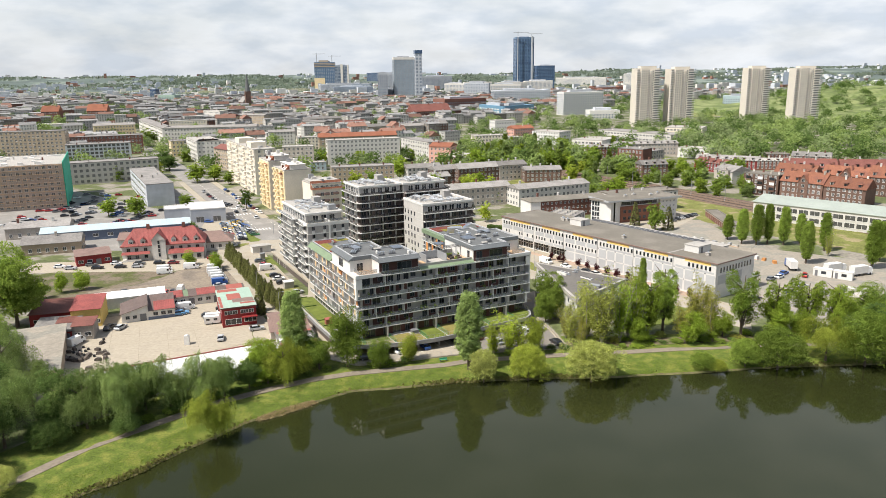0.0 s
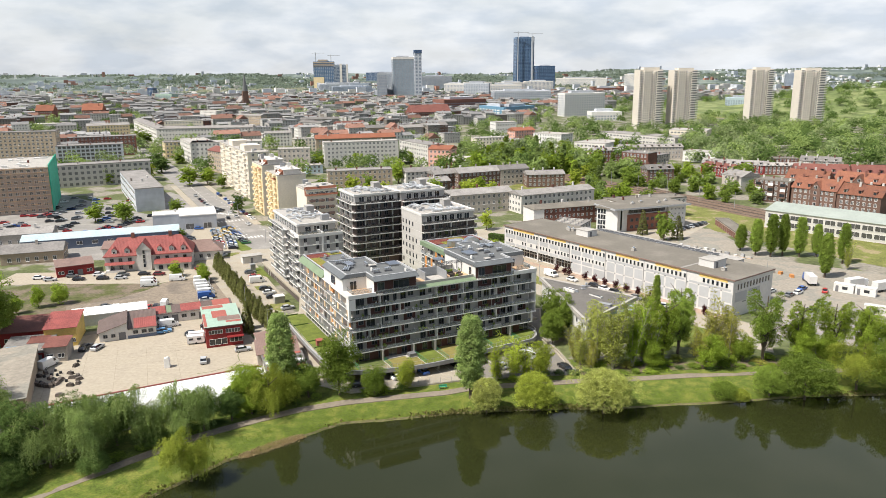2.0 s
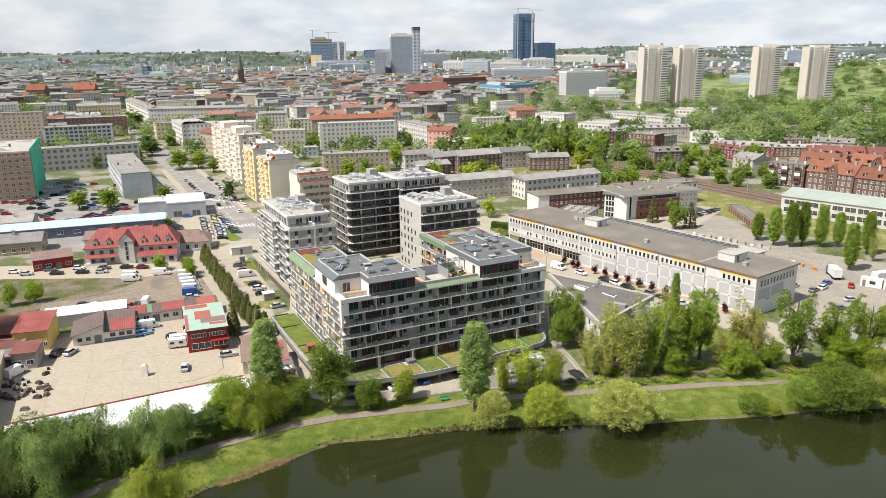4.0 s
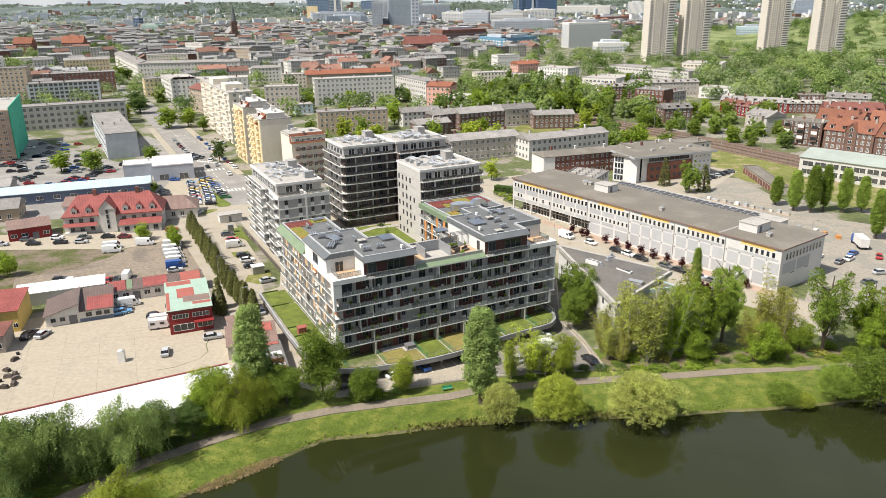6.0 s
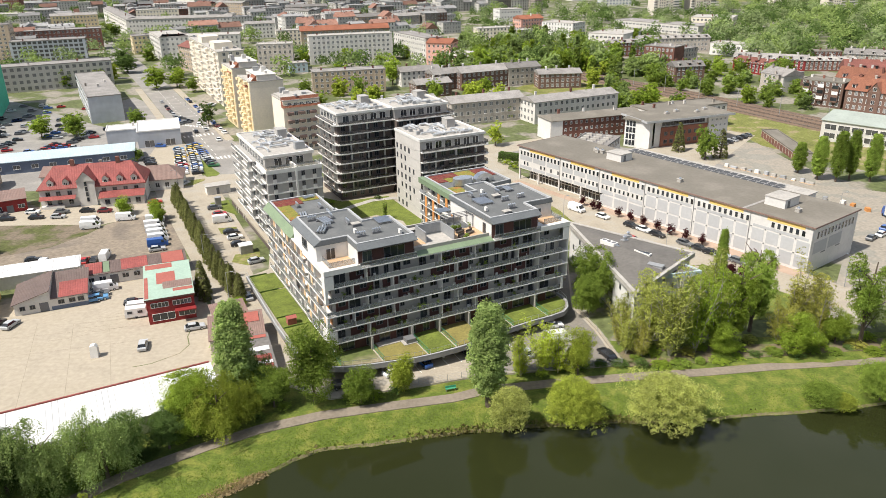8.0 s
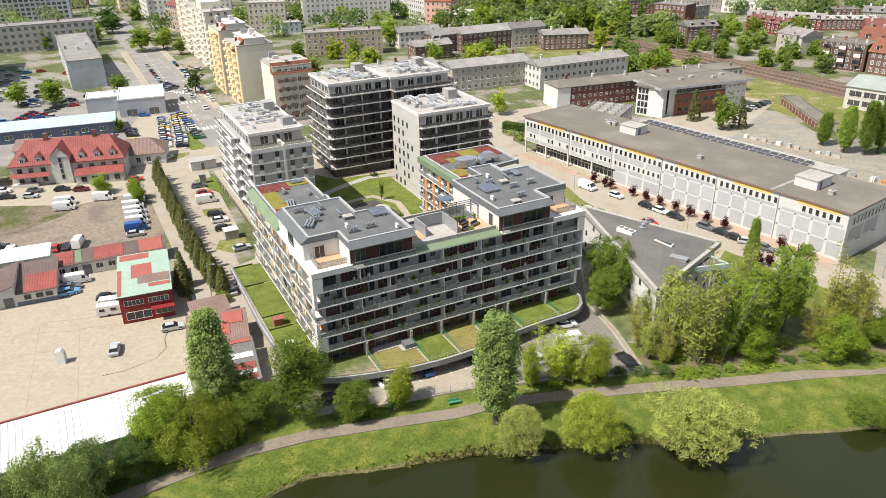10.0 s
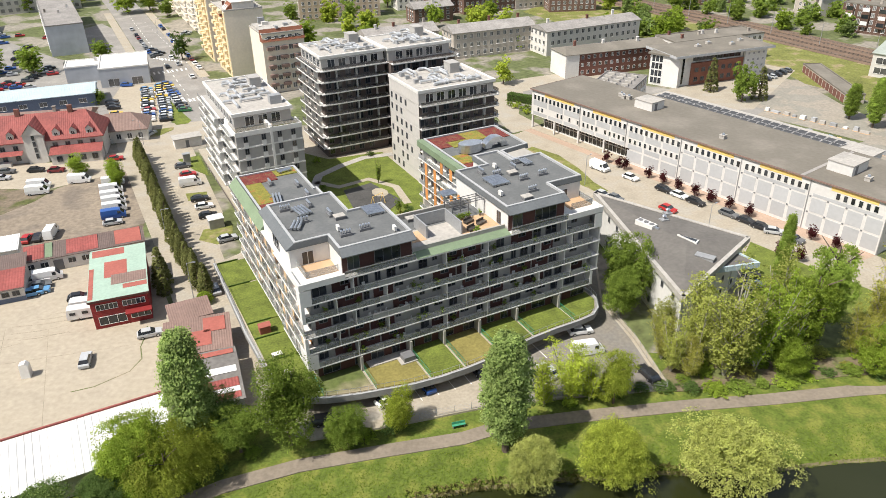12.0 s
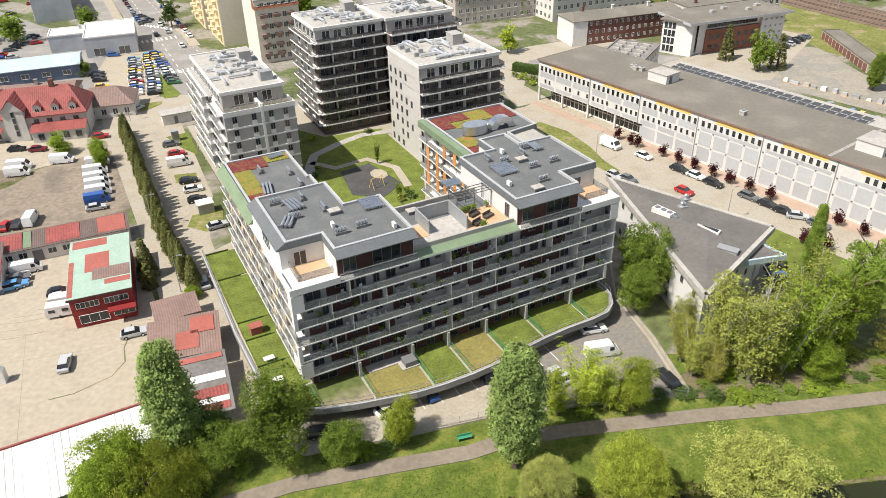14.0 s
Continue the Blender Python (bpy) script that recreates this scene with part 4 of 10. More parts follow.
surface("road", [(-12, 330), (-4, 342), (30, 352), (44, 346), (16, 332), (0, 318)], "asphalt", "grey asphalt lane and parking by the rear tower", "road", 0.042)
surface("pavement", [(44, 318), (40, 338), (60, 352), (78, 340), (100, 318), (84, 300), (60, 306)], "asphalt", "asphalt service yard behind the long hall", "yard", 0.03)
surface("pavement", [(72.5, 340.1), (99.3, 353.6), (114.3, 354.2), (123.6, 348.8), (125.4, 321.6), (131.4, 293.3), (123.5, 278.9)], "worn_concrete", "pale concrete service yard behind the long hall", "yard", 0.0265)
surface("ground", [(364, 1108), (446, 1126), (599, 1504), (500, 1519)], "verge", "open grass park below the towers", "grass", 0.022)
surface("lawn", [(56.5, 221), (62.5, 230.6), (65.5, 226.5), (70.5, 219.5), (80, 208), (78, 200), (60, 201), (55, 208)], "lawn", "lawn beside the three-cornered house", "lawn", 0.06)
surface("ground", [(31.5, 187), (33, 182.8), (47, 183.8), (60, 185.6), (80, 187.4), (110, 189), (112, 196), (92, 197), (70, 199), (56, 203), (48, 196), (38, 193)], "litter", "bare leaf-littered soil below the shore trees", "ground", -0.02)
surface("lawn", [(19, 332), (27, 327), (29, 331), (21, 336.5)], "lawn", "small clipped lawn by the lane", "lawn", 0.07)
surface("lawn", [(23, 289), (29.5, 282), (33.5, 272), (35.5, 263.5), (38, 258), (36, 256), (32, 262), (28, 273), (20.5, 286)], "verge", "narrow grass strip along the street", "grass strip", 0.07)
surface("lawn", [(-66, 261), (-61, 262), (-59.5, 257.5), (-64, 256.5)], "verge", "grass island between parking bays", "grass strip", 0.08)
surface("lawn", [(-56, 241), (-50, 243), (-48.5, 237), (-51, 233.8), (-55.6, 236)], "verge", "worn grass island between parking bays", "grass strip", 0.08)
surface("lawn", [(-75, 284), (-70, 287), (-63, 272), (-68, 276)], "lawn", "grass island by the drive end", "grass strip", 0.08)
surface("road", [(6, 181.2), (17, 182.2), (31.4, 183.6), (29.3, 196.5), (26.4, 208), (29.5, 234), (22.6, 231), (20.6, 200), (9, 192)], "dark_asphalt", "dark asphalt car park beside the podium", "parking", 0.066)
solo("pavement_crack", strip([(-55.6, 203.2), (-54.9, 200.4), (-54.6, 197), (-53.2, 193.6), (-54.0, 190.2), (-58.3, 186.4), (-61.5, 185.2)], 0.22, 0.028, 0.037), M["rough_grass"], "weedy crack winding across the concrete yard", "crack", kind="structure")
for x, y, w in ((-78, 205.5, 9), (-80, 203.6, 11), (-79, 201.4, 9), (-77, 199.4, 8), (-83, 196, 7), (-75, 207.5, 6)):
    solo("pavement_crack", strip([(x, y), (x + w * 0.5, y + 0.9), (x + w, y + 2.6)], 0.13, 0.028, 0.036), M["joint"], "weedy joint line in the concrete yard", "crack", kind="structure")

# ---------------------------------------------------------------- the apartment block on its podium
SITE = pose(-22.8, 181.75, 0, 0, 0, 27)
LEVELS = [5.95 + 2.8 * k for k in range(6)]


def site(u, v, z=0.0):
    return SITE @ Vector((u, v, z))


def podium():
    """Raised garden deck with an open car park under it."""
    edge = [(-4.6, 45.4), (-5.1, 18.6), (-4.7, 4.0), (-4.0, 0.4), (-2.4, -1.8), (1.2, -3.7), (6.0, -5.2), (9.6, -6.0), (14.0, -7.0), (18.6, -7.4), (23.0, -7.4), (27.0, -7.1),
            (31.5, -6.3), (36.0, -5.6), (41.0, -5.2), (46.0, -5.2), (49.2, -4.8), (51.2, -3.4), (52.6, -1.2), (53.2, 1.6), (52.9, 4.0)]
    t = thing("podium", "curved concrete podium with gardens above an open car park", "podium", SITE, kind="structure")
    back = [(53.4, 9), (60, 9), (60, 112), (5.4, 112), (5.4, 62), (1.0, 47.5)]
    part("deck", Mesh().prism(edge + back, 2.35, 2.95), M["paving"], t)
    part("wall", Mesh().prism([(-4.5, 2), (-1, 4), (-1, 44), (-4.3, 44)], 0, 2.4).prism([(0, 8), (53, 8), (59, 60), (59, 111), (6, 111), (6, 60)], -0.2, 2.4), M["tower_dark"], t)
    lip = Mesh()
    for i in range(len(edge) - 1):
        a, b = Vector(edge[i]), Vector(edge[i + 1])
        d = (b - a).normalized()
        q = Vector((d.y, -d.x)) * 0.25
        lip.prism([a + q, b + q, b - q, a - q], 2.15, 3.14)
    part("parapet", lip, M["fascia"], t)
    cap = Mesh()
    for i in range(len(edge) - 1):
        a, b = Vector(edge[i]), Vector(edge[i + 1])
        d = (b - a).normalized()
        q = Vector((d.y, -d.x)) * 0.26
        cap.prism([a + q, b + q, b + q * 0.1, a + q * 0.1], 3.14, 3.24)
    part("parapet_cap", cap, M["rim"], t, "pale parapet cap")
    rail = Mesh()
    for i in range(len(edge) - 1):
        a, b = Vector(edge[i]), Vector(edge[i + 1])
        rail.tube((a.x, a.y, 4.2), (b.x, b.y, 4.2), 0.03, 0.03, 5)
        for k in range(3):
            p = a.lerp(b, k / 3)
            rail.tube((p.x, p.y, 3.2), (p.x, p.y, 4.2), 0.025, 0.025, 5)
    part("railing", rail, M["metal"], t)
    for u, v in ((3, -1.5), (9, -3.4), (15, -4.6), (21, -5.0), (27, -5.0), (33, -4.3), (39, -3.0), (45, -3.0), (50.4, -1.6)):
        part("column", Mesh().box(u - 0.25, v - 0.25, 0, u + 0.25, v + 0.25, 2.36), M["beige"], t)
    # gardens: plots divided by low fences
    cuts = [(-3.6, 1, "lawn"), (1, 8.2, "rough_grass"), (8.6, 16.6, "dry_lawn"), (17, 22.6, "lawn"), (23, 29.2, "dry_lawn"), (29.6, 36.5, "lawn"), (36.9, 45.2, "lawn"), (45.5, 52.4, "lawn")]
    def front(u):
        for (a, b), (c, d) in zip(edge, edge[1:]):
            if a <= u <= c:
                return b + (d - b) * (u - a) / (c - a)
        return edge[-1][1]
    for a, b, k in cuts:
        n = 4
        pts = [(a + (b - a) * i / n, front(a + (b - a) * i / n) + 0.55) for i in range(n + 1)]
        part("garden_plot", Mesh().prism(pts + [(b, 1.9), (a, 1.9)], 2.9, 3.08), M[k], t)
    for a, b, k in cuts[1:]:
        f = Mesh()
        y0, y1 = front(a) + 0.6, 1.6
        f.box(a - 0.02, y0, 3.05, a + 0.02, y1, 3.12).box(a - 0.02, y0, 3.95, a + 0.02, y1, 4.0)
        for i in range(int((y1 - y0) / 0.3)):
            f.box(a - 0.012, y0 + i * 0.3, 3.05, a + 0.012, y0 + i * 0.3 + 0.025, 4.0)
        part("garden_fence", f, M["teal"], t)
    for v0, v1, k in ((2.4, 9, "lawn"), (9.2, 16, "lawn"), (16.2, 21, "lawn"), (21.2, 35, "lawn"), (35.5, 44.6, "lawn")):
        part("garden_plot", Mesh().prism([(-4.35, v0), (1.5, v0), (1.5, v1), (-4.35, v1)], 2.9, 3.08), M[k], t)
        part("garden_hedge", Mesh().box(-4.3, v1 - 0.05, 3.05, -0.2, v1 + 0.15, 3.35), L["dark"], t)
    # courtyard
    part("courtyard_lawn", Mesh().prism([(13, 43), (40, 43), (48, 60), (48.3, 85), (34, 87), (22, 108), (21.4, 62), (13, 62)], 2.9, 3.05), M["lawn"], t)
    part("courtyard_path", strip([(22, 62), (25, 72), (28, 77.5), (35, 81), (42.4, 83.4), (50, 82)], 2.2, 2.9, 3.1), M["pale_roof"], t)
    part("courtyard_path", strip([(26, 74), (30, 68.5), (38, 69.5), (42, 62), (40.5, 52)], 1.8, 2.9, 3.1), M["paving"], t)
    part("playground", Mesh().prism([(30.2, 66), (37.6, 67), (40, 54), (34, 50), (28.4, 54)], 2.9, 3.11), M["rubber_paving"], t)
    part("sand_pit", Mesh().prism([(37.3 + 1.9 * math.cos(i * 0.785), 60.7 + 2.6 * math.sin(i * 0.785)) for i in range(8)], 2.9, 3.15), M["yard"], t)
    return t


def swing(u, v):
    m = Mesh()
    for s in (0, 3):
        m.tube((s, -0.8, 0), (s, 0, 2.3), 0.06, 0.06, 6).tube((s, 0.8, 0), (s, 0, 2.3), 0.06, 0.06, 6)
    m.tube((0, 0, 2.3), (3, 0, 2.3), 0.07, 0.07, 6)
    t = thing("swing", "yellow metal swing frame on the playground", "swing", SITE @ pose(u, v, 3.1, 0, 0, 20))
    part("frame", m, M["yellow"], t)
    for s in (0.9, 2.1):
        part("seat", Mesh().box(s - 0.25, -0.1, 0.5, s + 0.25, 0.1, 0.56).box(s - 0.24, -0.01, 0.56, s - 0.22, 0.01, 2.3).box(s + 0.22, -0.01, 0.56, s + 0.24, 0.01, 2.3), M["rubber"], t)


def rail_panel(w, h=0.92):
    """Glass sheet with a handrail, one piece, centred on x."""
    pr = [(-0.02, 0.04), (0.02, 0.04), (0.02, h - 0.05), (0.05, h - 0.05), (0.05, h), (-0.05, h), (-0.05, h - 0.05), (-0.02, h - 0.05)]
    m, n = Mesh(), len(pr)
    m.v = [(-w / 2, y, z) for y, z in pr] + [(w / 2, y, z) for y, z in pr]
    m.f = [tuple(range(n)), tuple(reversed(range(n, 2 * n)))] + [(i, n + i, n + (i + 1) % n, (i + 1) % n) for i in range(n)]
    m.s = [0] * len(m.f)
    return m


def level_range(parent, side, u0, u1, at, z, depth, rnd, panels, rails, fins, screens):
    """One storey of balconies along a face. side f: along u, facing -v; l: along v, facing -u; r: along v, facing +u;
    at: the outer edge of the slab; the wall stands depth behind it."""
    def place(s, out, zz):
        if side == "f":
            return pose(s, at + depth - out, zz)
        if side == "l":
            return pose(at + depth - out, s, zz, 0, 0, 270)
        return pose(at - depth + out, s, zz, 0, 0, 90)
    s = max(u0 + 1.0, 2.3)
    while s < u1 - 1.6:
        k = rnd.random()
        w = rnd.choice((1.3, 1.5, 2.2))
        if k < 0.30:
            w = rnd.choice((0.9, 1.2, 1.5))
            piece("window", window_data(w, 1.45), parent, place(s + w / 2, 0.03, z + 0.95))
            s += w + rnd.uniform(0.9, 1.6)
        elif k < 0.72:
            w = rnd.choice((0.95, 1.5, 1.5, 2.2))
            piece("window", window_data(w, 2.25), parent, place(s + w / 2, 0.03, z + 0.12))
            s += w + rnd.uniform(0.5, 1.2)
        else:
            w = min(rnd.choice((2.4, 3.2, 4.0)), u1 - s - 0.2)
            part("wall_panel", Mesh().box(-w / 2, -0.05, 0, w / 2, 0.02, 2.40), M[panels], parent, m=place(s + w / 2, 0.0, z + 0.02))
            if w > 2.3:
                piece("window", window_data(1.4, 1.45), parent, place(s + w / 2, 0.06, z + 0.95))
            s += w + 0.25
    s = u0
    while s < u1 - 0.2:
        w = min(rnd.choice((2.4, 3.0, 3.6)), u1 - s)
        part("balustrade", rail_panel(w - 0.05), M[rails if rnd.random() < 0.86 else "dull_metal"], parent, m=place(s + w / 2, depth - 0.08, z))
        s += w
    if screens:
        q = u0 + rnd.uniform(0.5, 2.0)
        while q < u1 - 1.2:
            part("timber_screen", Mesh().box(-0.55, -0.04, 0.0, 0.55, 0.03, 2.53), M[rnd.choice(("screen", "screen", "beige"))], parent, m=place(q, depth - 0.2, z))
            q += rnd.uniform(3.4, 8.0)
    for f in fins:
        if u0 + 0.3 < f < u1 - 0.3:
            part("fin", Mesh().box(-0.065, -depth + 0.06, 0, 0.065, 0.0, 2.58), M["white"], parent, m=place(f, 0, z))


def apartment_block():
    rnd = random.Random(5)
    t = thing("apartment_block", "modern U-shaped apartment block with white floor bands and smoked balustrades", "apartment building", SITE)
    # cores
    part("wall", Mesh().box(1.7, 1.7, 2.9, 52.0, 12.8, 19.7), M["beige"], t)
    part("wall", Mesh().box(1.6, 12.8, 2.9, 12.6, 42.2, 20.8), M["beige"], t)
    part("wall", Mesh().box(41.4, 12.8, 2.9, 57.6, 44.0, 20.2), M["beige"], t)
    # floor bands, one per storey
    for k, z in enumerate(LEVELS):
        s = Mesh()
        r = 53.4 if k else 52.4
        s.box(0, 0, z - 0.18, r, 13, z)
        s.box(0.3, 13, z - 0.18, 12.8, 42.4, z)
        if k < 5:
            s.box(39.8, 13, z - 0.18, 58.6, 44.2, z)
        part("floor_slab", s, M["white"], t)
    fins_a = [5.4, 13.4, 18.4, 27.0, 35.2, 41.0, 47.4]
    fins_b = [8.2, 18.4, 23.5, 31.0, 35.2, 46.0]
    for k in range(5):
        z = LEVELS[k]
        fins = fins_a if k % 2 else fins_b
        for a, b in ((0.12, 18.4), (18.4, 35.2), (35.2, 51.8)):
            level_range(t, "f", a, b, 0.0, z, 1.7, rnd, "dark_red", "balustrade", fins, False)
        for a, b in ((0.12, 14.0), (14.0, 28.0), (28.0, 42.2)):
            level_range(t, "l", a, b, 0.0 if b < 14.1 else 0.3, z, 1.6 if b < 14.1 else 1.3, rnd, "wood", "balustrade", [6, 10, 18, 22, 26, 33, 38], True)
    # corner piers at the front ends
    for k in range(5):
        z = LEVELS[k]
        if k in (0, 4):
            part("corner_pier", Mesh().box(0, 0, z, 1.7, 0.22, z + 2.45).box(0, 0.22, z, 0.22, 1.7 if k else 3.4, z + 2.45), M["white"], t)
            part("corner_pier", Mesh().box(51.8, 0, z, 53.3 if k else 52.3, 0.22, z + 2.45).box(53.1 if k else 52.1, 0.22, z, 53.3 if k else 52.3, 7, z + 2.45), M["white"], t)
        if k in (1, 3):
            part("corner_pier", Mesh().box(0, 0, z, 0.5, 0.2, z + 2.55).box(0, 0.2, z, 0.2, 1.1, z + 2.55), M["white"], t)
        part("corner_pier", Mesh().box(51.9, 1.7, z - 0.02, 52.1, 12.8, z + 2.45), M["white"], t)
    part("end_wall", Mesh().box(53.12, 0.24, LEVELS[1], 53.38, 12.9, LEVELS[5] - 0.2), M["white"], t, "white rendered end wall")
    # ground floor: recessed maroon wall with doors, piers
    g = Mesh().box(1.9, 1.55, 2.95, 51.9, 1.72, 5.6)
    part("wall_panel", g, M["dark_red"], t)
    s = 2.6
    while s < 50:
        w = rnd.choice((1.4, 2.2, 2.8))
        piece("window", window_data(w, 2.0), t, pose(s + w / 2, 1.5, 3.3))
        s += w + rnd.uniform(1.2, 2.6)
    for s in range(0, 16):
        piece("window", window_data(1.6, 1.7), t, pose(1.55, 3 + s * 2.5, 3.5, 0, 0, 270))
    for u in (8.4, 16.8, 22.8, 29.4, 36.7, 45.3):
        part("garden_pier", Mesh().box(u - 0.2, -0.2, 3.0, u + 0.2, 1.55, 5.6), M["beige"], t)
    # end boxes and their parapets
    for u0, u1 in ((0.0, 7.0), (46.2, 53.4)):
        p = Mesh().box(u0, 0, 19.95, u1, 0.35, 20.75).box(u0 if u0 < 1 else u1 - 0.35, 0.35, 19.95, u0 + 0.35 if u0 < 1 else u1, 12.6 if u0 > 1 else 5.6, 20.75)
        part("parapet", p, M["white"], t)
    for box in ((0.35, 0.35, 7, 7), (46.2, 0.35, 53.05, 12.6)):
        part("terrace", Mesh().box(box[0], box[1], 19.95, box[2], box[3], 20.12), M["white"], t)
    part("decking", Mesh().box(1.9, 2.4, 20.12, 6.9, 6.4, 20.2), M["deck"], t)
    part("decking", Mesh().box(48.6, 2.6, 20.12, 53.0, 8.0, 20.2), M["deck"], t)
    for a, b in (((1.9, 2.4), (1.9, 6.4)), ((1.9, 2.4), (6.9, 2.4)), ((48.6, 2.6), (53.0, 2.6)), ((53.0, 2.6), (53.0, 8.0))):
        c = (Vector(a) + Vector(b)) / 2
        part("terrace_railing", rail_panel((Vector(b) - Vector(a)).length, 1.05), M["balustrade"], t, m=pose(c.x, c.y, 20.2, 0, 0, 0 if a[1] == b[1] else 90))
    # penthouses
    part("penthouse_wall", Mesh().box(7.0, 1.3, 19.95, 18.3, 12.9, 23.65).box(0.9, 6.4, 19.95, 7.0, 21.0, 23.65).box(7.0, 12.9, 19.95, 12.7, 21.0, 23.65), M["white"], t)
    part("penthouse_wall", Mesh().box(35.2, 1.3, 19.95, 46.2, 18.6, 23.65).box(46.2, 6.2, 19.95, 52.9, 18.6, 23.65).box(41.4, 18.6, 19.95, 46.6, 23.4, 23.65), M["white"], t)
    for u0, u1 in ((7.0, 18.3), (35.2, 46.2)):
        part("wall_panel", Mesh().box(u0 + 0.1, 1.22, 20.0, u1 - 0.1, 1.32, 23.4), M["dark_red"], t)
        for w, s in ((1.9, 1.8), (4.2, 7.2)):
            piece("window", window_data(w, 2.3, "frame", 3 if w > 3 else 2), t, pose(u0 + s, 1.2, 20.4))
        part("penthouse_balustrade", Mesh().box(u0, 0.05, 20.0, u1, 0.12, 21.0).box(u0, 0.0, 21.0, u1, 0.16, 21.06), M["balustrade"], t)
    piece("window", window_data(1.8, 2.2, "white_frame"), t, pose(3.6, 6.36, 20.2))
    piece("window", window_data(1.6, 2.2, "white_frame"), t, pose(49.5, 6.16, 20.2))
    piece("window", window_data(1.2, 2.2, "frame"), t, pose(35.16, 4.0, 20.3, 0, 0, 270))
    piece("window", window_data(3.0, 2.2, "frame", 3), t, pose(0.86, 13.5, 20.3, 0, 0, 270))
    # roofs: deck, rim and metal edge
    def shifted(poly, ds):
        """The polygon with each edge moved inwards by its own distance."""
        c, lines, out = len(poly), [], []
        for i in range(c):
            a, b = Vector(poly[i]), Vector(poly[(i + 1) % c])
            d = (b - a).normalized()
            lines.append((a + Vector((-d.y, d.x)) * ds[i], d))
        for i in range(c):
            (p, d), (q, e) = lines[i - 1], lines[i]
            k = d.x * e.y - d.y * e.x
            out.append(p + d * (((q - p).x * e.y - (q - p).y * e.x) / k) if abs(k) > 1e-3 else q)
        return out

    def roof(poly, z, slope=1.35):
        """Sheet-metal band sloping up from the street edges, pale upstand, sunken felt deck."""
        c = len(poly)
        ds = []
        for i in range(c):
            a, b = Vector(poly[i]), Vector(poly[(i + 1) % c])
            d = (b - a).normalized()
            ds.append(slope if (d.x > 0.9 and a.y < 0.5) or (d.y < -0.9 and a.x < 0.6) else 0.12)
        part("roof", Mesh().prism(poly, z - 0.75, z - 0.62), M["roof_band"], t)
        a, b = shifted(poly, ds), shifted(poly, [k + 0.38 for k in ds])
        band, rim = Mesh(), Mesh()
        for i in range(c):
            j = (i + 1) % c
            p, q = poly[i], poly[j]
            band.poly([(*p, z - 0.62), (*q, z - 0.62), (*a[j], z + 0.2), (*a[i], z + 0.2)])
            rim.prism([a[i], a[j], b[j], b[i]], z - 0.3, z + 0.34)
        part("roof_band", band, M["roof_band"], t, "slate grey sheet-metal roof band")
        part("roof_rim", rim, M["rim"], t, "pale sheet-metal upstand")
        part("roof_deck", Mesh().prism(b, z - 0.6, z - 0.02), M["bitumen"], t)
    roof([(6.8, 0.1), (18.6, 0.1), (18.6, 13.1), (12.9, 13.1), (12.9, 21.2), (0.4, 21.2), (0.4, 6.1), (6.8, 6.1)], 24.0)
    roof([(34.9, 0.1), (46.4, 0.1), (46.4, 6.0), (53.1, 6.0), (53.1, 18.8), (46.8, 18.8), (46.8, 23.6), (41.2, 23.6), (41.2, 18.8), (34.9, 18.8)], 24.0)
    roof([(1.5, 21.2), (13.4, 21.2), (13.4, 30.5), (12.9, 30.5), (12.9, 42.4), (1.5, 42.4)], 21.2)
    roof([(41.0, 23.6), (52.0, 23.6), (52.0, 30), (58.6, 31.0), (58.6, 44.2), (41.0, 44.2)], 20.7)
    roof([(52.0, 18.8), (58.6, 18.8), (58.6, 31), (52, 30)], 17.6)
    # sloping green lips of the two wings, front lip between the penthouses
    part("roof_lip", Mesh().poly([(0.1, 21.2, 19.9), (1.5, 21.2, 21.3), (1.5, 42.4, 21.3), (0.1, 42.4, 19.9)]).poly([(0.1, 21.2, 19.9), (0.1, 42.4, 19.9), (1.5, 42.4, 19.9), (1.5, 21.2, 19.9)]).poly([(0.1, 42.4, 19.9), (1.5, 42.4, 21.3), (1.5, 42.4, 19.9)]).poly([(0.1, 21.2, 19.9), (1.5, 21.2, 19.9), (1.5, 21.2, 21.3)]), M["green_metal"], t)
    part("roof_lip", Mesh().prism([(39.7, 21.5), (41.0, 21.5), (41.0, 44.3), (39.7, 44.3)], 19.6, 20.9), M["green_metal"], t)
    part("roof_lip", Mesh().poly([(18.5, 0.0, 20.02), (35.1, 0.0, 20.02), (35.1, 1.6, 20.5), (18.5, 1.6, 20.5)]).poly([(18.5, 1.6, 20.5), (35.1, 1.6, 20.5), (35.1, 1.6, 19.95), (18.5, 1.6, 19.95)]), M["green_metal"], t)
    part("roof", Mesh().box(18.6, 1.62, 19.95, 34.9, 13.6, 20.15), M["bitumen"], t)
    part("parapet", Mesh().box(18.6, 1.62, 20.15, 34.9, 1.95, 21.15).box(18.6, 13.2, 20.15, 34.9, 13.6, 21.1), M["beige"], t)
    part("terrace", Mesh().box(18.7, 2.0, 20.15, 35.0, 8.6, 20.24), M["pale_roof"], t)
    part("decking", Mesh().box(19.0, 4.6, 20.24, 22.4, 8.0, 20.3), M["deck"], t)
    part("decking", Mesh().box(28.2, 2.1, 20.24, 35.0, 8.4, 20.3), M["deck"], t)
    part("terrace_wall", Mesh().box(22.5, 5.0, 20.24, 22.75, 9.6, 22.4).box(22.75, 9.3, 20.24, 28.2, 9.6, 22.4).box(28.0, 3.6, 20.24, 28.2, 9.3, 22.4), M["dull_metal"], t)
    pg = Mesh()
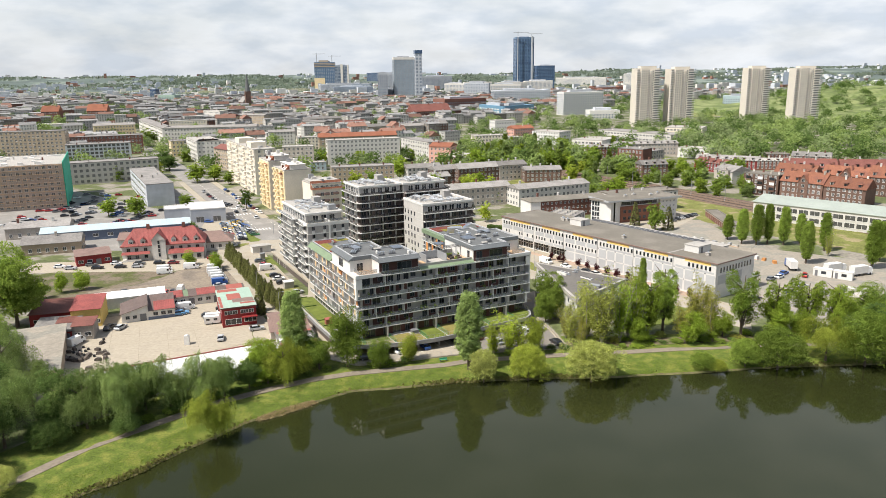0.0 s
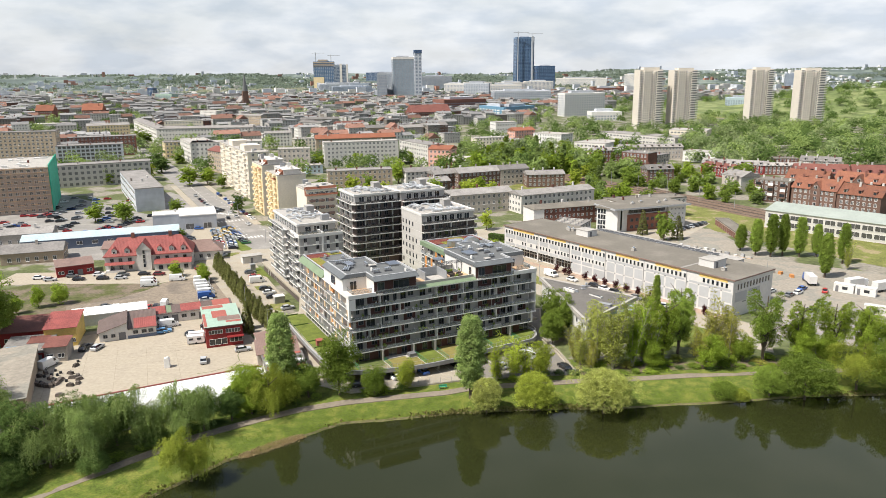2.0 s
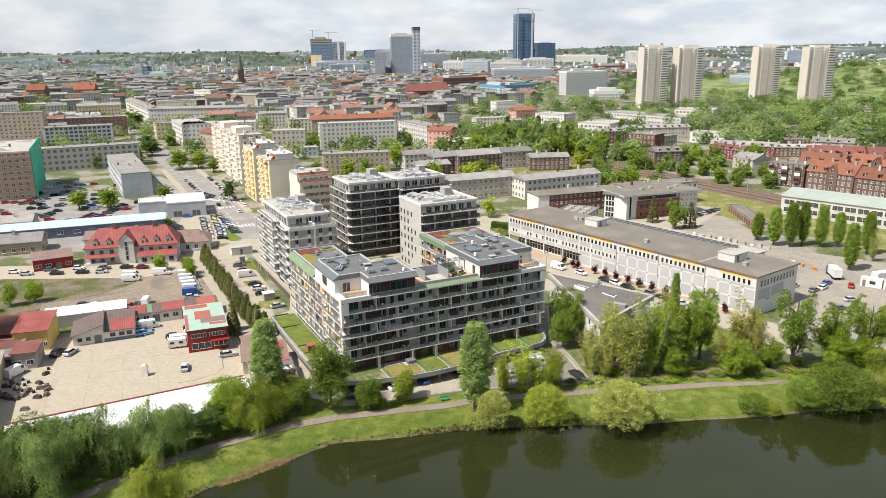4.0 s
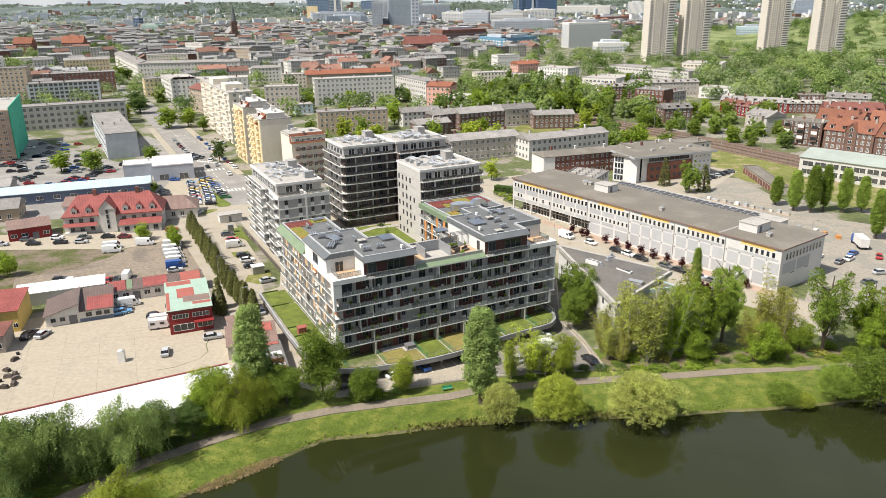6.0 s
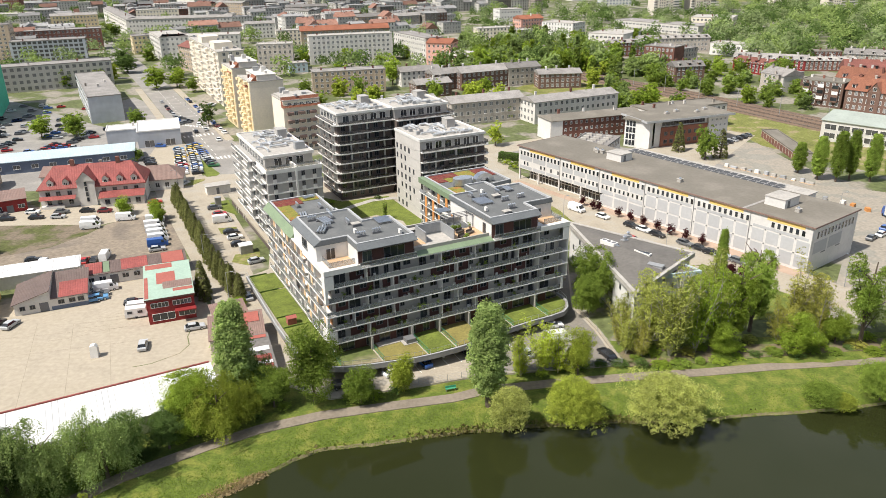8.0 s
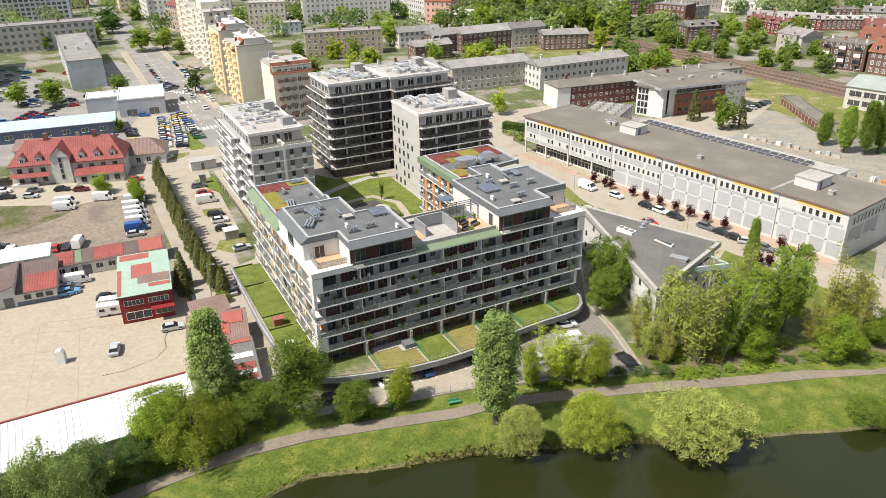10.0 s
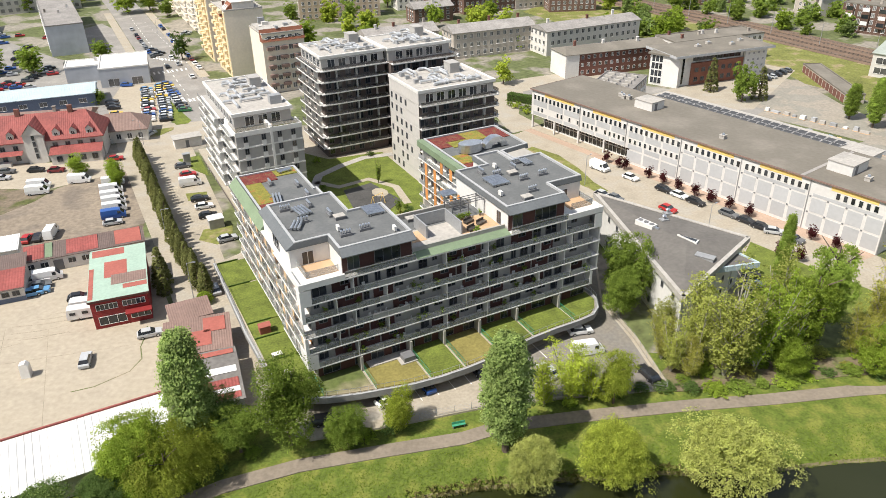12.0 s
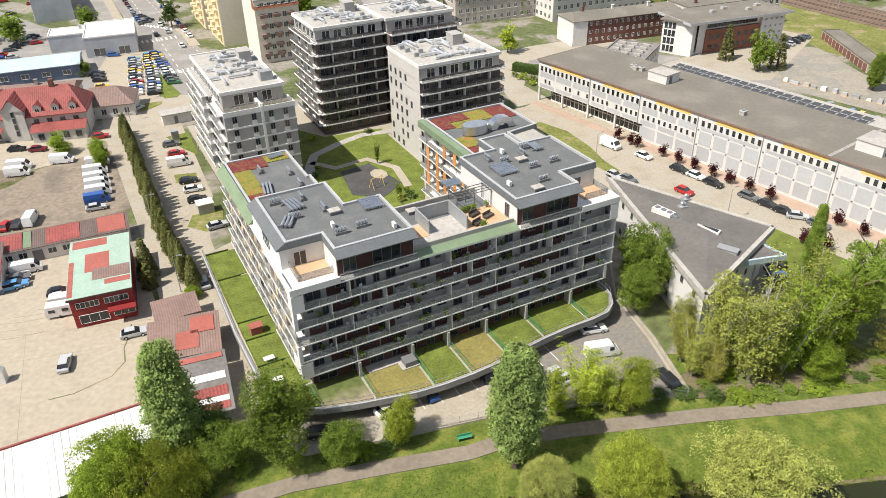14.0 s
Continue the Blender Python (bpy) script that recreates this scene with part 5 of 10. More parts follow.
    for u in (29.0, 32.0, 35.0):
        pg.box(u - 0.06, 8.4, 20.24, u + 0.06, 8.52, 22.7).box(u - 0.06, 11.2, 20.24, u + 0.06, 11.32, 22.7)
        pg.box(u - 0.05, 8.3, 22.7, u + 0.05, 11.5, 22.82)
    for v in (8.6, 9.4, 10.2, 11.0):
        pg.box(28.8, v - 0.04, 22.82, 35.1, v + 0.04, 22.92)
    part("pergola", pg, M["frame"], t)
    for u0, v0, u1, v1, k in ((2.0, 37.6, 8.2, 41.9, "red_sedum"), (2.0, 28.2, 5.0, 37.6, "green_sedum"), (2.0, 25.0, 5.0, 28.2, "red_sedum"), (8.3, 39.0, 12.3, 41.9, "green_sedum"), (9.0, 24.0, 13.0, 25.6, "red_sedum")):
        part("green_roof", Mesh().box(u0, v0, 21.16, u1, v1, 21.3), M[k], t)
    for u0, v0, u1, v1, k in ((41.5, 37.5, 44.5, 43.6, "red_sedum"), (44.5, 40.2, 49.0, 43.6, "red_sedum"), (49.0, 38.5, 53.5, 43.6, "green_sedum"), (53.5, 37.2, 58.0, 43.6, "red_sedum"), (44.6, 36.8, 48.8, 40.0, "green_sedum"), (41.5, 28.2, 45.0, 32.8, "green_sedum"), (41.5, 24.5, 45.0, 28.0, "red_sedum")):
        part("green_roof", Mesh().box(u0, v0, 20.66, u1, v1, 20.8), M[k], t)
    # courtyard faces of the right wing: orange panels and balconies; inner sides
    for k in range(5):
        z = LEVELS[k]
        level_range(t, "l", 22.0, 44.0, 39.8, z, 1.5, rnd, "white", "balustrade", [24, 42], False)
        for q in (26.5, 29.5, 33.5, 36.5, 40.5):
            if (k + int(q)) % 4:
                part("timber_screen", Mesh().box(-0.55, -0.05, 0.0, 0.55, 0.03, 2.56), M["wood"], t, "orange timber screen", m=pose(39.85, q, z, 0, 0, 270))
        level_range(t, "r", 13.5, 43.5, 58.6, z, 1.0, rnd, "dark_red", "balustrade", [20, 28, 36], False)
        level_range(t, "r", 14.0, 42.0, 12.9, z, 0.3, rnd, "wood", "balustrade", [], False)
    return t


def terraced_roof_kit():
    """Ducts, vents and cooling units that stand on the flat roofs."""
    rnd = random.Random(8)
    def duct_rack(u, v, z, ang, n=5, length=3.2):
        t = thing("ventilation_duct", "bundle of silver insulated ducts on the roof", "roof duct", SITE @ pose(u, v, z, 0, 0, ang), "roof ducts")
        for i in range(n):
            part("pipe", Mesh().tube((0, i * 0.55, 0.45), (length, i * 0.55, 0.45), 0.2, 0.2, 8).tube((length, i * 0.55, 0.45), (length + 0.1, i * 0.55, 0.0), 0.2, 0.2, 8), M["metal"], t)
        part("stand", Mesh().box(0.4, -0.3, 0, 0.55, n * 0.55, 0.25).box(length - 0.6, -0.3, 0, length - 0.45, n * 0.55, 0.25), M["frame"], t)
    def vent_box(u, v, z):
        t = thing("roof_vent", "small silver ventilation cowls on a dark curb", "roof vent", SITE @ pose(u, v, z, 0, 0, rnd.choice((0, 90))), "roof vents")
        part("curb", Mesh().box(-0.9, -0.3, 0, 0.9, 0.3, 0.4), M["frame"], t)
        for i in range(4):
            part("cowl", Mesh().tube((-0.7 + i * 0.45, 0, 0.4), (-0.7 + i * 0.45, 0, 0.95), 0.13, 0.13, 7).tube((-0.7 + i * 0.45, 0, 0.95), (-0.7 + i * 0.45, 0, 1.12), 0.22, 0.12, 7), M["metal"], t)
    def unit(u, v, z):
        t = thing("cooling_unit", "white air conditioning unit on the flat roof", "air conditioner", SITE @ pose(u, v, z, 0, 0, 90), "roof cooling units")
        part("case", Mesh().box(-0.45, -0.2, 0.08, 0.45, 0.2, 0.85), M["white"], t)
        part("fan_grille", Mesh().prism([(0.28 * math.cos(i * 0.63), 0.28 * math.sin(i * 0.63)) for i in range(10)], 0.2, 0.23), M["frame"], t, m=pose(-0.1, 0.0, 0.45, 90, 0, 0))
    def skylight(u, v, z, lx=1.6, ly=1.2):
        t = thing("skylight", "low roof hatch with a pale domed lid", "roof hatch", SITE @ pose(u, v, z), "roof hatches")
        part("curb", Mesh().box(0, 0, 0, lx, ly, 0.45), M["frame"], t)
        part("lid", Mesh().box(-0.06, -0.06, 0.45, lx + 0.06, ly + 0.06, 0.62), M["pale_roof"], t)
    for u, v, n, a, ln in ((14.6, 9.6, 6, 0, 2.8), (7.2, 14.6, 4, 100, 3.4), (3.6, 10.0, 3, 60, 2.8), (37.2, 9.6, 7, 0, 3.2), (48.5, 14.6, 3, 90, 2.6)):
        duct_rack(u, v, 24.0, a, n, ln)
    for u, v in ((5.2, 12.5), (7.8, 17.8), (9.6, 13.0), (12.6, 5.6), (4.0, 18.0), (9.4, 5.2), (42.2, 5.0), (43.6, 9.8), (47.6, 10.0), (40.5, 13.6), (44.6, 14.8), (46.2, 16.6), (38.6, 15.8)):
        vent_box(u, v, 24.0)
    for u, v in ((9.0, 7.4), (16.4, 3.2), (36.8, 6.2), (42.0, 16.8)):
        unit(u, v, 24.0)
    for u, v in ((9.8, 10.6), (42.4, 12.2), (39.0, 2.4)):
        skylight(u, v, 24.0)
    for u, v, n, a, ln in ((5.6, 26.4, 3, 80, 4.2), (9.0, 40.0, 2, 10, 2.6)):
        duct_rack(u, v, 21.2, a, n, ln)
    for u, v in ((6.2, 36.0), (10.4, 33.0), (10.6, 28.0), (7.6, 24.0)):
        vent_box(u, v, 21.2)
    for u, v in ((22.4, 11.6), (25.6, 11.2)):
        skylight(u, v, 20.15)
    duct_rack(25.0, 10.0, 20.2, 10, 4, 2.4)
    duct_rack(29.0, 12.0, 22.9, 0, 4, 2.6)
    # the large rounded air-handling ducts on the right wing
    t = thing("air_handling_duct", "large rounded galvanised air duct on the green roof", "air duct", SITE @ pose(46.4, 33.5, 20.7))
    part("drum", Mesh().prism([(2.6 * math.cos(i * 0.393), 1.7 * math.sin(i * 0.393)) for i in range(16)], 0.2, 1.9), M["metal"], t)
    m = Mesh()
    for i in range(8):
        a, b = math.pi * i / 8, math.pi * (i + 1) / 8
        for r0, r1 in ((2.6, 1.2),):
            p = [(5.6 + r * math.cos(q), 0.2 + r * math.sin(q) * 0.85) for r, q in ((r0, a), (r0, b), (r1, b), (r1, a))]
            m.poly([(x, -0.9, z) for x, z in p]).poly([(x, 0.9, z) for x, z in reversed(p)])
            m.poly([(p[0][0], -0.9, p[0][1]), (p[0][0], 0.9, p[0][1]), (p[1][0], 0.9, p[1][1]), (p[1][0], -0.9, p[1][1])])
            m.poly([(p[3][0], 0.9, p[3][1]), (p[3][0], -0.9, p[3][1]), (p[2][0], -0.9, p[2][1]), (p[2][0], 0.9, p[2][1])])
    part("bend", m, M["metal"], t)


def tower(name, label, u, v, w, d, z1, floors, wall, front_wall, bands, setback, pale_left, base=2.9, deep=1.3, pent=3.2):
    """A residential tower: core, floor bands with balconies, recessed top storey, roof kit."""
    rnd = random.Random(int(u * 7 + v))
    t = thing(name, label, "apartment tower", SITE @ pose(u, v, base))
    h = z1 - base - pent
    stepped = wall == "tower_grey"
    if stepped:
        part("wall", Mesh().box(0, 0, -0.2, w, 10, h).box(3.0, 10, -0.2, w, 13.5, h).box(0, 13.5, -0.2, w, d, h), M[wall], t)
        # Thin sheet, darker than the grey walls, across the back of the recess.
        part("recess_wall", Mesh().box(2.9, 10.0, -0.2, 2.99, 13.5, h), M["tower_dark"], t)
    else:
        part("wall", Mesh().box(0, 0, -0.2, w, d, h), M[wall], t)
    step = h / floors
    for k in range(floors):
        z = step * (k + 1)
        s = Mesh()
        if "f" in bands:
            s.box(-0.6 if "l" in bands else 0, -deep, z - 0.24, w + 0.5, 0.02, z)
        if "l" in bands:
            if stepped:
                s.box(-deep, 0.8, z - 0.2, 0.02, 9.6, z).box(-deep, 14.0, z - 0.2, 0.02, d, z).box(0.6, 9.6, z - 0.2, 3.0, 14.0, z)
            else:
                s.box(-deep, -0.6, z - 0.24, 0.02, d, z)
        if "r" in bands:
            s.box(w - 0.02, -0.2, z - 0.24, w + deep, d, z)
        if stepped:
            s.box(-0.02, -0.12, z - 0.3, w + 0.06, 0.5, z).box(w, 0.5, z - 0.3, w + 0.06, d, z)
        else:
            s.box(-0.06, -0.06, z - 0.18, w + 0.06, d + 0.06, z - 0.02)
        part("floor_slab", s, M["white"], t)
    for side in "flr":
        length = w if side == "f" else d
        gap = 2.7
        n = int((length - 1.4) / gap)
        for k in range(floors):
            for i in range(n):
                sz = (0.9, 1.5) if side in pale_left else rnd.choice(((1.4, 1.5), (2.1, 2.2), (1.4, 1.5)))
                if stepped and side == "l" and 9 < 1.4 + gap * i < 14:
                    continue
                if stepped and side == "f":
                    x = (2.0, 5.9, 9.4, 12.4)[i] if i < 4 else 0
                    if i < 4:
                        piece("window", window_data(0.95, 1.35), t, pose(x, -0.09, step * k + 1.0))
                        part("spandrel", Mesh().box(-0.5, -0.1, 0, 0.5, 0.0, 0.95), M["white"], t, m=pose(x, -0.02, step * k + 0.03))
                    continue
                if side not in pale_left or rnd.random() < 0.75:
                    piece("window", window_data(*sz), t, face_pose(side, w, d, 1.4 + gap * i + (0 if side in pale_left else rnd.uniform(-0.3, 0.3))) @ pose(0, -0.09, step * k + (0.85 if sz[1] < 2 else 0.12)))
            if side in bands and k < floors:
                z = step * (k + 1)
                if stepped:
                    for a, b in ((0.8, 5.2), (5.2, 9.6), (14.0, 20.6), (20.6, 27.3), (27.3, 34.0)):
                        part("balustrade", rail_panel(b - a - 0.1), M["balustrade"], t, m=pose(-deep + 0.12, (a + b) / 2, z, 0, 0, 270))
                for i in range(3) if not stepped else ():
                    part("balustrade", rail_panel(length / 3 - 0.1), M["dark_glass"], t, m=face_pose(side, w, d, length * (i + 0.5) / 3) @ pose(0, -deep + 0.12, z))
                for i in range(3):
                    part("balcony_divider", Mesh().box(-0.06, -deep + 0.15, 0, 0.06, 0, step - 0.26), M["white"], t, m=face_pose(side, w, d, length * (i + 0.7) / 3.2) @ pose(0, 0, step * (k if k else 1)))
    for side in pale_left:
        length = w if side == "f" else d
        part("pale_wall", Mesh().box(-length / 2 - 0.05, -0.06, -0.1, length / 2 + 0.05, -0.01, h + (pent - 0.42 if wall == "tower_dark" else 0.9)), M["pale_render" if wall == "tower_dark" else "tower_grey"], t, m=face_pose(side, w, d, length / 2))
    # top storey
    x0, y0, x1, y1 = setback
    part("penthouse_wall", Mesh().box(x0, y0, h, x1, y1, h + pent - 0.4), M[front_wall], t)
    windows(t, x1 - x0, y1 - y0, 1, h + 0.3, 3, 2.9, (2.0, 2.1), "flr", "white_frame", x0=x0, y0=y0)
    r = Mesh().box(x0 - 0.3, y0 - 0.3, h + pent - 0.4, x1 + 0.3, y1 + 0.3, h + pent - 0.02)
    part("roof", r, M["pale_roof"], t)
    e = Mesh()
    for a, b, c, q in ((x0 - 0.4, y0 - 0.4, x1 + 0.4, y0), (x0 - 0.4, y1, x1 + 0.4, y1 + 0.4), (x0 - 0.4, y0, x0, y1), (x1, y0, x1 + 0.4, y1)):
        e.box(a, b, h + pent - 0.45, c, q, h + pent + 0.25)
    part("roof_rim", e, M["white"], t)
    zz = h + pent
    rx, ry = x1 - x0, y1 - y0
    if stepped:
        part("facade_strip", Mesh().box(7.4, -0.22, -0.1, 7.95, 0.0, h + 0.9).box(7.4, 0.0, h, 7.95, y0 + 0.1, h + 1.2), M["white"], t)
        part("parapet", Mesh().box(-0.1, -0.14, h - 0.1, w + 0.1, 0.2, h + 0.75).box(w - 0.2, 0.2, h - 0.1, w + 0.1, y0, h + 0.75).box(-0.1, 0.2, h - 0.1, 0.15, 9.8, h + 0.75), M["white"], t)
        part("terrace_deck", Mesh().box(0.2, 0.25, h, 7.4, y0, h + 0.1).box(7.95, 0.25, h, w - 0.25, y0, h + 0.1), M["paving"], t, "grey terrace paving")
        part("planter", Mesh().box(8.4, 0.6, h + 0.1, w - 0.6, 1.5, h + 0.5), M["green_sedum"], t)
        part("terrace_railing", rail_panel(7.0, 1.1), M["balustrade"], t, m=pose(3.7, 0.05, h + 0.72))
        part("terrace_railing", rail_panel(6.0, 1.1), M["balustrade"], t, m=pose(11.1, 0.05, h + 0.72))
        part("louvre_box", Mesh().box(0, 0, 0, 2.6, 2.0, 1.9), M["dull_metal"], t, m=pose(x0 + 9.2, y0 + 3.2, zz - 0.02))
    hut = Mesh().box(0, 0, 0, 2.6, 3.4, 2.3).box(-0.1, -0.1, 2.3, 2.7, 3.5, 2.45)
    part("lift_housing", hut, M["tower_grey"], t, m=pose(x0 + rx * 0.68, y0 + ry * 0.62, zz - 0.02))
    for i in range(16):
        x, y = x0 + rx * rnd.uniform(0.15, 0.75), y0 + ry * rnd.uniform(0.12, 0.8)
        a = rnd.choice((0, 90))
        d1, d2 = rnd.uniform(2.0, 4.5), rnd.uniform(1.2, 2.2)
        m = Mesh().tube((0, 0, 0.55), (d1, 0, 0.55), 0.28, 0.28, 7).tube((d1, 0, 0.55), (d1, d2, 0.55), 0.28, 0.28, 7).tube((0, 0, 0.55), (0, 0, -0.05), 0.28, 0.28, 7).tube((d1, d2, 0.55), (d1, d2, -0.05), 0.28, 0.28, 7)
        part("duct", m, M["duct"], t, m=pose(x, y, zz, 0, 0, a))
    for i in range(8):
        x, y = x0 + rx * rnd.uniform(0.1, 0.9), y0 + ry * rnd.uniform(0.1, 0.9)
        part("vent", Mesh().box(-0.5, -0.35, -0.05, 0.5, 0.35, 0.9), M["dull_metal"], t, m=pose(x, y, zz))
    return t


podium()
swing(33.0, 54.5)
apartment_block()
terraced_roof_kit()
tower("apartment_tower", "pale grey residential tower with stepped balconies beside the drive", 6.6, 63.2, 14.4, 34, 24.9, 7, "tower_grey", "tower_grey", "l", (1.0, 4.6, 13.6, 33.6), "")
tower("apartment_tower", "tall dark clinker tower with white balcony bands", 34.6, 88.4, 17.2, 16.5, 29.2, 8, "tower_dark", "tower_grey", "fl", (0.2, 0.0, 17.0, 16.0), "")
tower("apartment_tower", "rear tower wing with white balcony bands and a pale roof storey", 52.4, 85.6, 18.5, 17.5, 29.2, 8, "tower_dark", "tower_grey", "fr", (0.2, 2.0, 18.0, 17.0), "")
tower("apartment_tower", "white-sided tower with dark balcony front facing the court", 48.4, 61.2, 20.2, 16.6, 25.4, 7, "tower_dark", "tower_grey", "fr", (0.2, 0.2, 20.0, 16.4), "l")

# ---------------------------------------------------------------- the long hall
HALL = pose(24.5, 305.8, 0, 0, 0, -53.4)


def long_hall():
    t = thing("industrial_hall", "long pale grey industrial hall with narrow windows and ochre eaves", "hall", HALL)
    ln, dp, h = 102.2, 21.0, 11.6
    for x0, y0, z0, x1, z1 in ((38, 0.0, -0.3, ln, h), (0, 0, 4.0, 38, h), (3, 2.4, -0.3, 38, 4.0)):
        part("wall", Mesh().box(x0, y0, z0, x1, dp, z1), M["hall_white"], t)
    part("ground_floor_glazing", Mesh().box(3.2, 2.25, 0.1, 37.9, 2.38, 3.9), M["glass"], t)
    for i in range(24):
        x = 3.6 + i * 1.47
        part("mullion", Mesh().box(x - 0.06, 2.12, 0, x + 0.06, 2.3, 3.95), M["white_frame"], t)
    part("glazing_rail", Mesh().box(3.2, 2.1, 2.2, 37.9, 2.28, 2.42).box(3.2, 2.1, 0.0, 37.9, 2.28, 0.5), M["hall_white"], t)
    for x in (0.4, 9.5, 19, 28.5, 37.6):
        part("column", Mesh().box(x - 0.25, 0.1, 0, x + 0.25, 0.6, 4.0), M["hall_white"], t)
    part("plinth_steps", Mesh().box(1, -1.2, 0.0, 38, 2.2, 0.16), M["yard"], t)
    bays = [(0.0, 19.5), (19.5, 36.0), (36.0, 53.0), (53.0, 69.5), (69.5, 86.0), (86.0, 102.2)]
    for b, (x0, x1) in enumerate(bays):
        part("downpipe", Mesh().tube((x1 - 0.1, -0.12, 0.1 if x1 > 38 else 4.0), (x1 - 0.1, -0.12, h), 0.09, 0.09, 6), M["dull_metal"], t)
        w = (x1 - x0 - 0.6)
        n = int(w / 1.52)
        for i in range(n):
            x = x0 + 0.6 + (i + 0.5) * w / n
            if b == 5 and (i < 3 or i > 8):
                continue
            piece("window", window_data(0.92, 1.5, "hall_white", 1), t, pose(x, -0.03, 8.75))
        m0 = x0 + w * 0.28
        part("ochre_band", Mesh().box(m0, -0.05, 10.42, m0 + w * 0.62, 0.05, 11.3), M["yellow"], t)
        if b < 3:
            for i in range(n):
                if (i % 5) in (0, 3) and b == 0 or (i % 6) == 4 and b < 2:
                    continue
                x = x0 + 0.6 + (i + 0.5) * w / n
                piece("window", window_data(0.8, 1.3, "hall_white", 1), t, pose(x, -0.03, 5.5))
            for i in range(3):
                a = x0 + 0.8 + i * w / 3
                part("facade_panel", Mesh().box(a, -0.04, 7.1, a + w / 3 - 0.7, 0.03, 8.6), M["hall_panel"], t)
        else:
            part("facade_panel", Mesh().box(x0 + 0.9, -0.04, 7.9, x1 - 0.9, 0.03, 8.55), M["hall_panel"], t)
        lo = 3 if b < 3 else 4
        for i in range(lo):
            a = x0 + 0.8 + i * w / lo
            for z0, z1 in (((4.3, 5.2),) if b < 2 else ((0.7, 3.6), (4.1, 5.2)) if b == 2 else ((0.7, 3.9), (4.4, 7.5))):
                part("facade_panel", Mesh().box(a, -0.04, z0, a + w / lo - 0.7, 0.03, z1), M["hall_panel"], t)
                if b > 2:
                    part("bracket", Mesh().box(a - 0.55, -0.14, z1 + 0.12, a - 0.2, 0.02, z1 + 0.4), M["frame"], t)
    for i in range(11):
        piece("window", window_data(0.9, 1.9, "hall_white", 1), t, pose(ln + 0.03, 2.2 + i * 1.65, 8.3, 0, 0, 90))
    for y in (6.5, 13.5):
        part("facade_panel", Mesh().box(ln - 0.02, y - 5.5, 4.6, ln + 0.04, y + 0.6, 7.6), M["hall_panel"], t)
        part("wall_slot", Mesh().box(ln - 0.02, y - 1.5, 4.1, ln + 0.06, y + 0.5, 4.4), M["frame"], t)
    part("roof", Mesh().box(-0.35, -0.35, h, ln + 0.35, dp + 0.5, h + 0.18), M["hall_roof"], t)
    part("fascia", Mesh().box(-0.45, -0.45, h - 0.16, ln + 0.45, -0.35, h + 0.24).box(-0.45, -0.35, h - 0.16, -0.35, dp + 0.5, h + 0.24).box(ln + 0.35, -0.35, h - 0.16, ln + 0.45, dp + 0.5, h + 0.24), M["brown_metal"], t)
    part("roof_seam", Mesh().box(83.4, -0.3, h + 0.18, 84.2, dp, h + 0.22), M["dark_roof"], t)
    for x, y, w, d in ((30.4, 9.0, 5.8, 5.0), (85.3, 6.6, 5.5, 6.6)):
        hut = thing("roof_hut", "white lift housing with a green lid on the hall roof", "roof hut", HALL @ pose(x, y, h + 0.18), "roof huts")
        part("wall", Mesh().box(0, 0, 0, w, d, 2.2), M["hall_white"], hut)
        part("roof", Mesh().box(-0.15, -0.15, 2.2, w + 0.15, d + 0.15, 2.4), M["pale_roof"], hut)
        part("door", Mesh().box(w, 1.2, 0.0, w + 0.05, 2.2, 1.9), M["frame"], hut)
    for i, (x, y) in enumerate(((22, 13.5), (23.6, 12.6), (25, 13.2), (94, 7.2), (60, 6))):
        u = thing("roof_fan", "pale roof ventilation unit on felt roofing", "roof fan", HALL @ pose(x, y, h + 0.18), "hall roof fans")
        part("case", Mesh().box(-0.6, -0.6, 0, 0.6, 0.6, 0.8).box(-0.7, -0.7, 0.8, 0.7, 0.7, 1.0), M["pale_roof"], u)
        part("fan_cap", Mesh().tube((0, 0, 1.0), (0, 0, 1.35), 0.4, 0.3, 9), M["metal"], u)
    # rear annex with solar panels
    part("annex_wall", Mesh().box(24, dp, -0.3, 86, dp + 10.5, 10.0), M["hall_white"], t)
    part("annex_roof", Mesh().box(23.6, dp + 0.5, 10.0, 86.4, dp + 10.9, 10.22), M["pale_roof"], t)
    pv = Mesh().box(-0.98, -0.82, 0.0, 0.98, 0.82, 0.05)
    pv_data = pv.data("solar_panel", [M["pv"]])
    rim_data = Mesh().box(-1.07, -0.92, -0.05, 1.07, 0.92, 0.0).data("panel_frame", [M["rim"]])
    for row in range(3):
        for i in range(22):
            a = thing("solar_panel", "dark blue solar panel in a pale frame on the annex roof", "solar panel", HALL @ pose(26.4 + i * 2.44, dp + 1.9 + row * 2.45, 10.46 + 0.1 * row, 9, 0, 0), "solar panels on the annex roof")
            piece("panel_glass", pv_data, a, Matrix.Identity(4))
            piece("panel_frame", rim_data, a, Matrix.Identity(4))


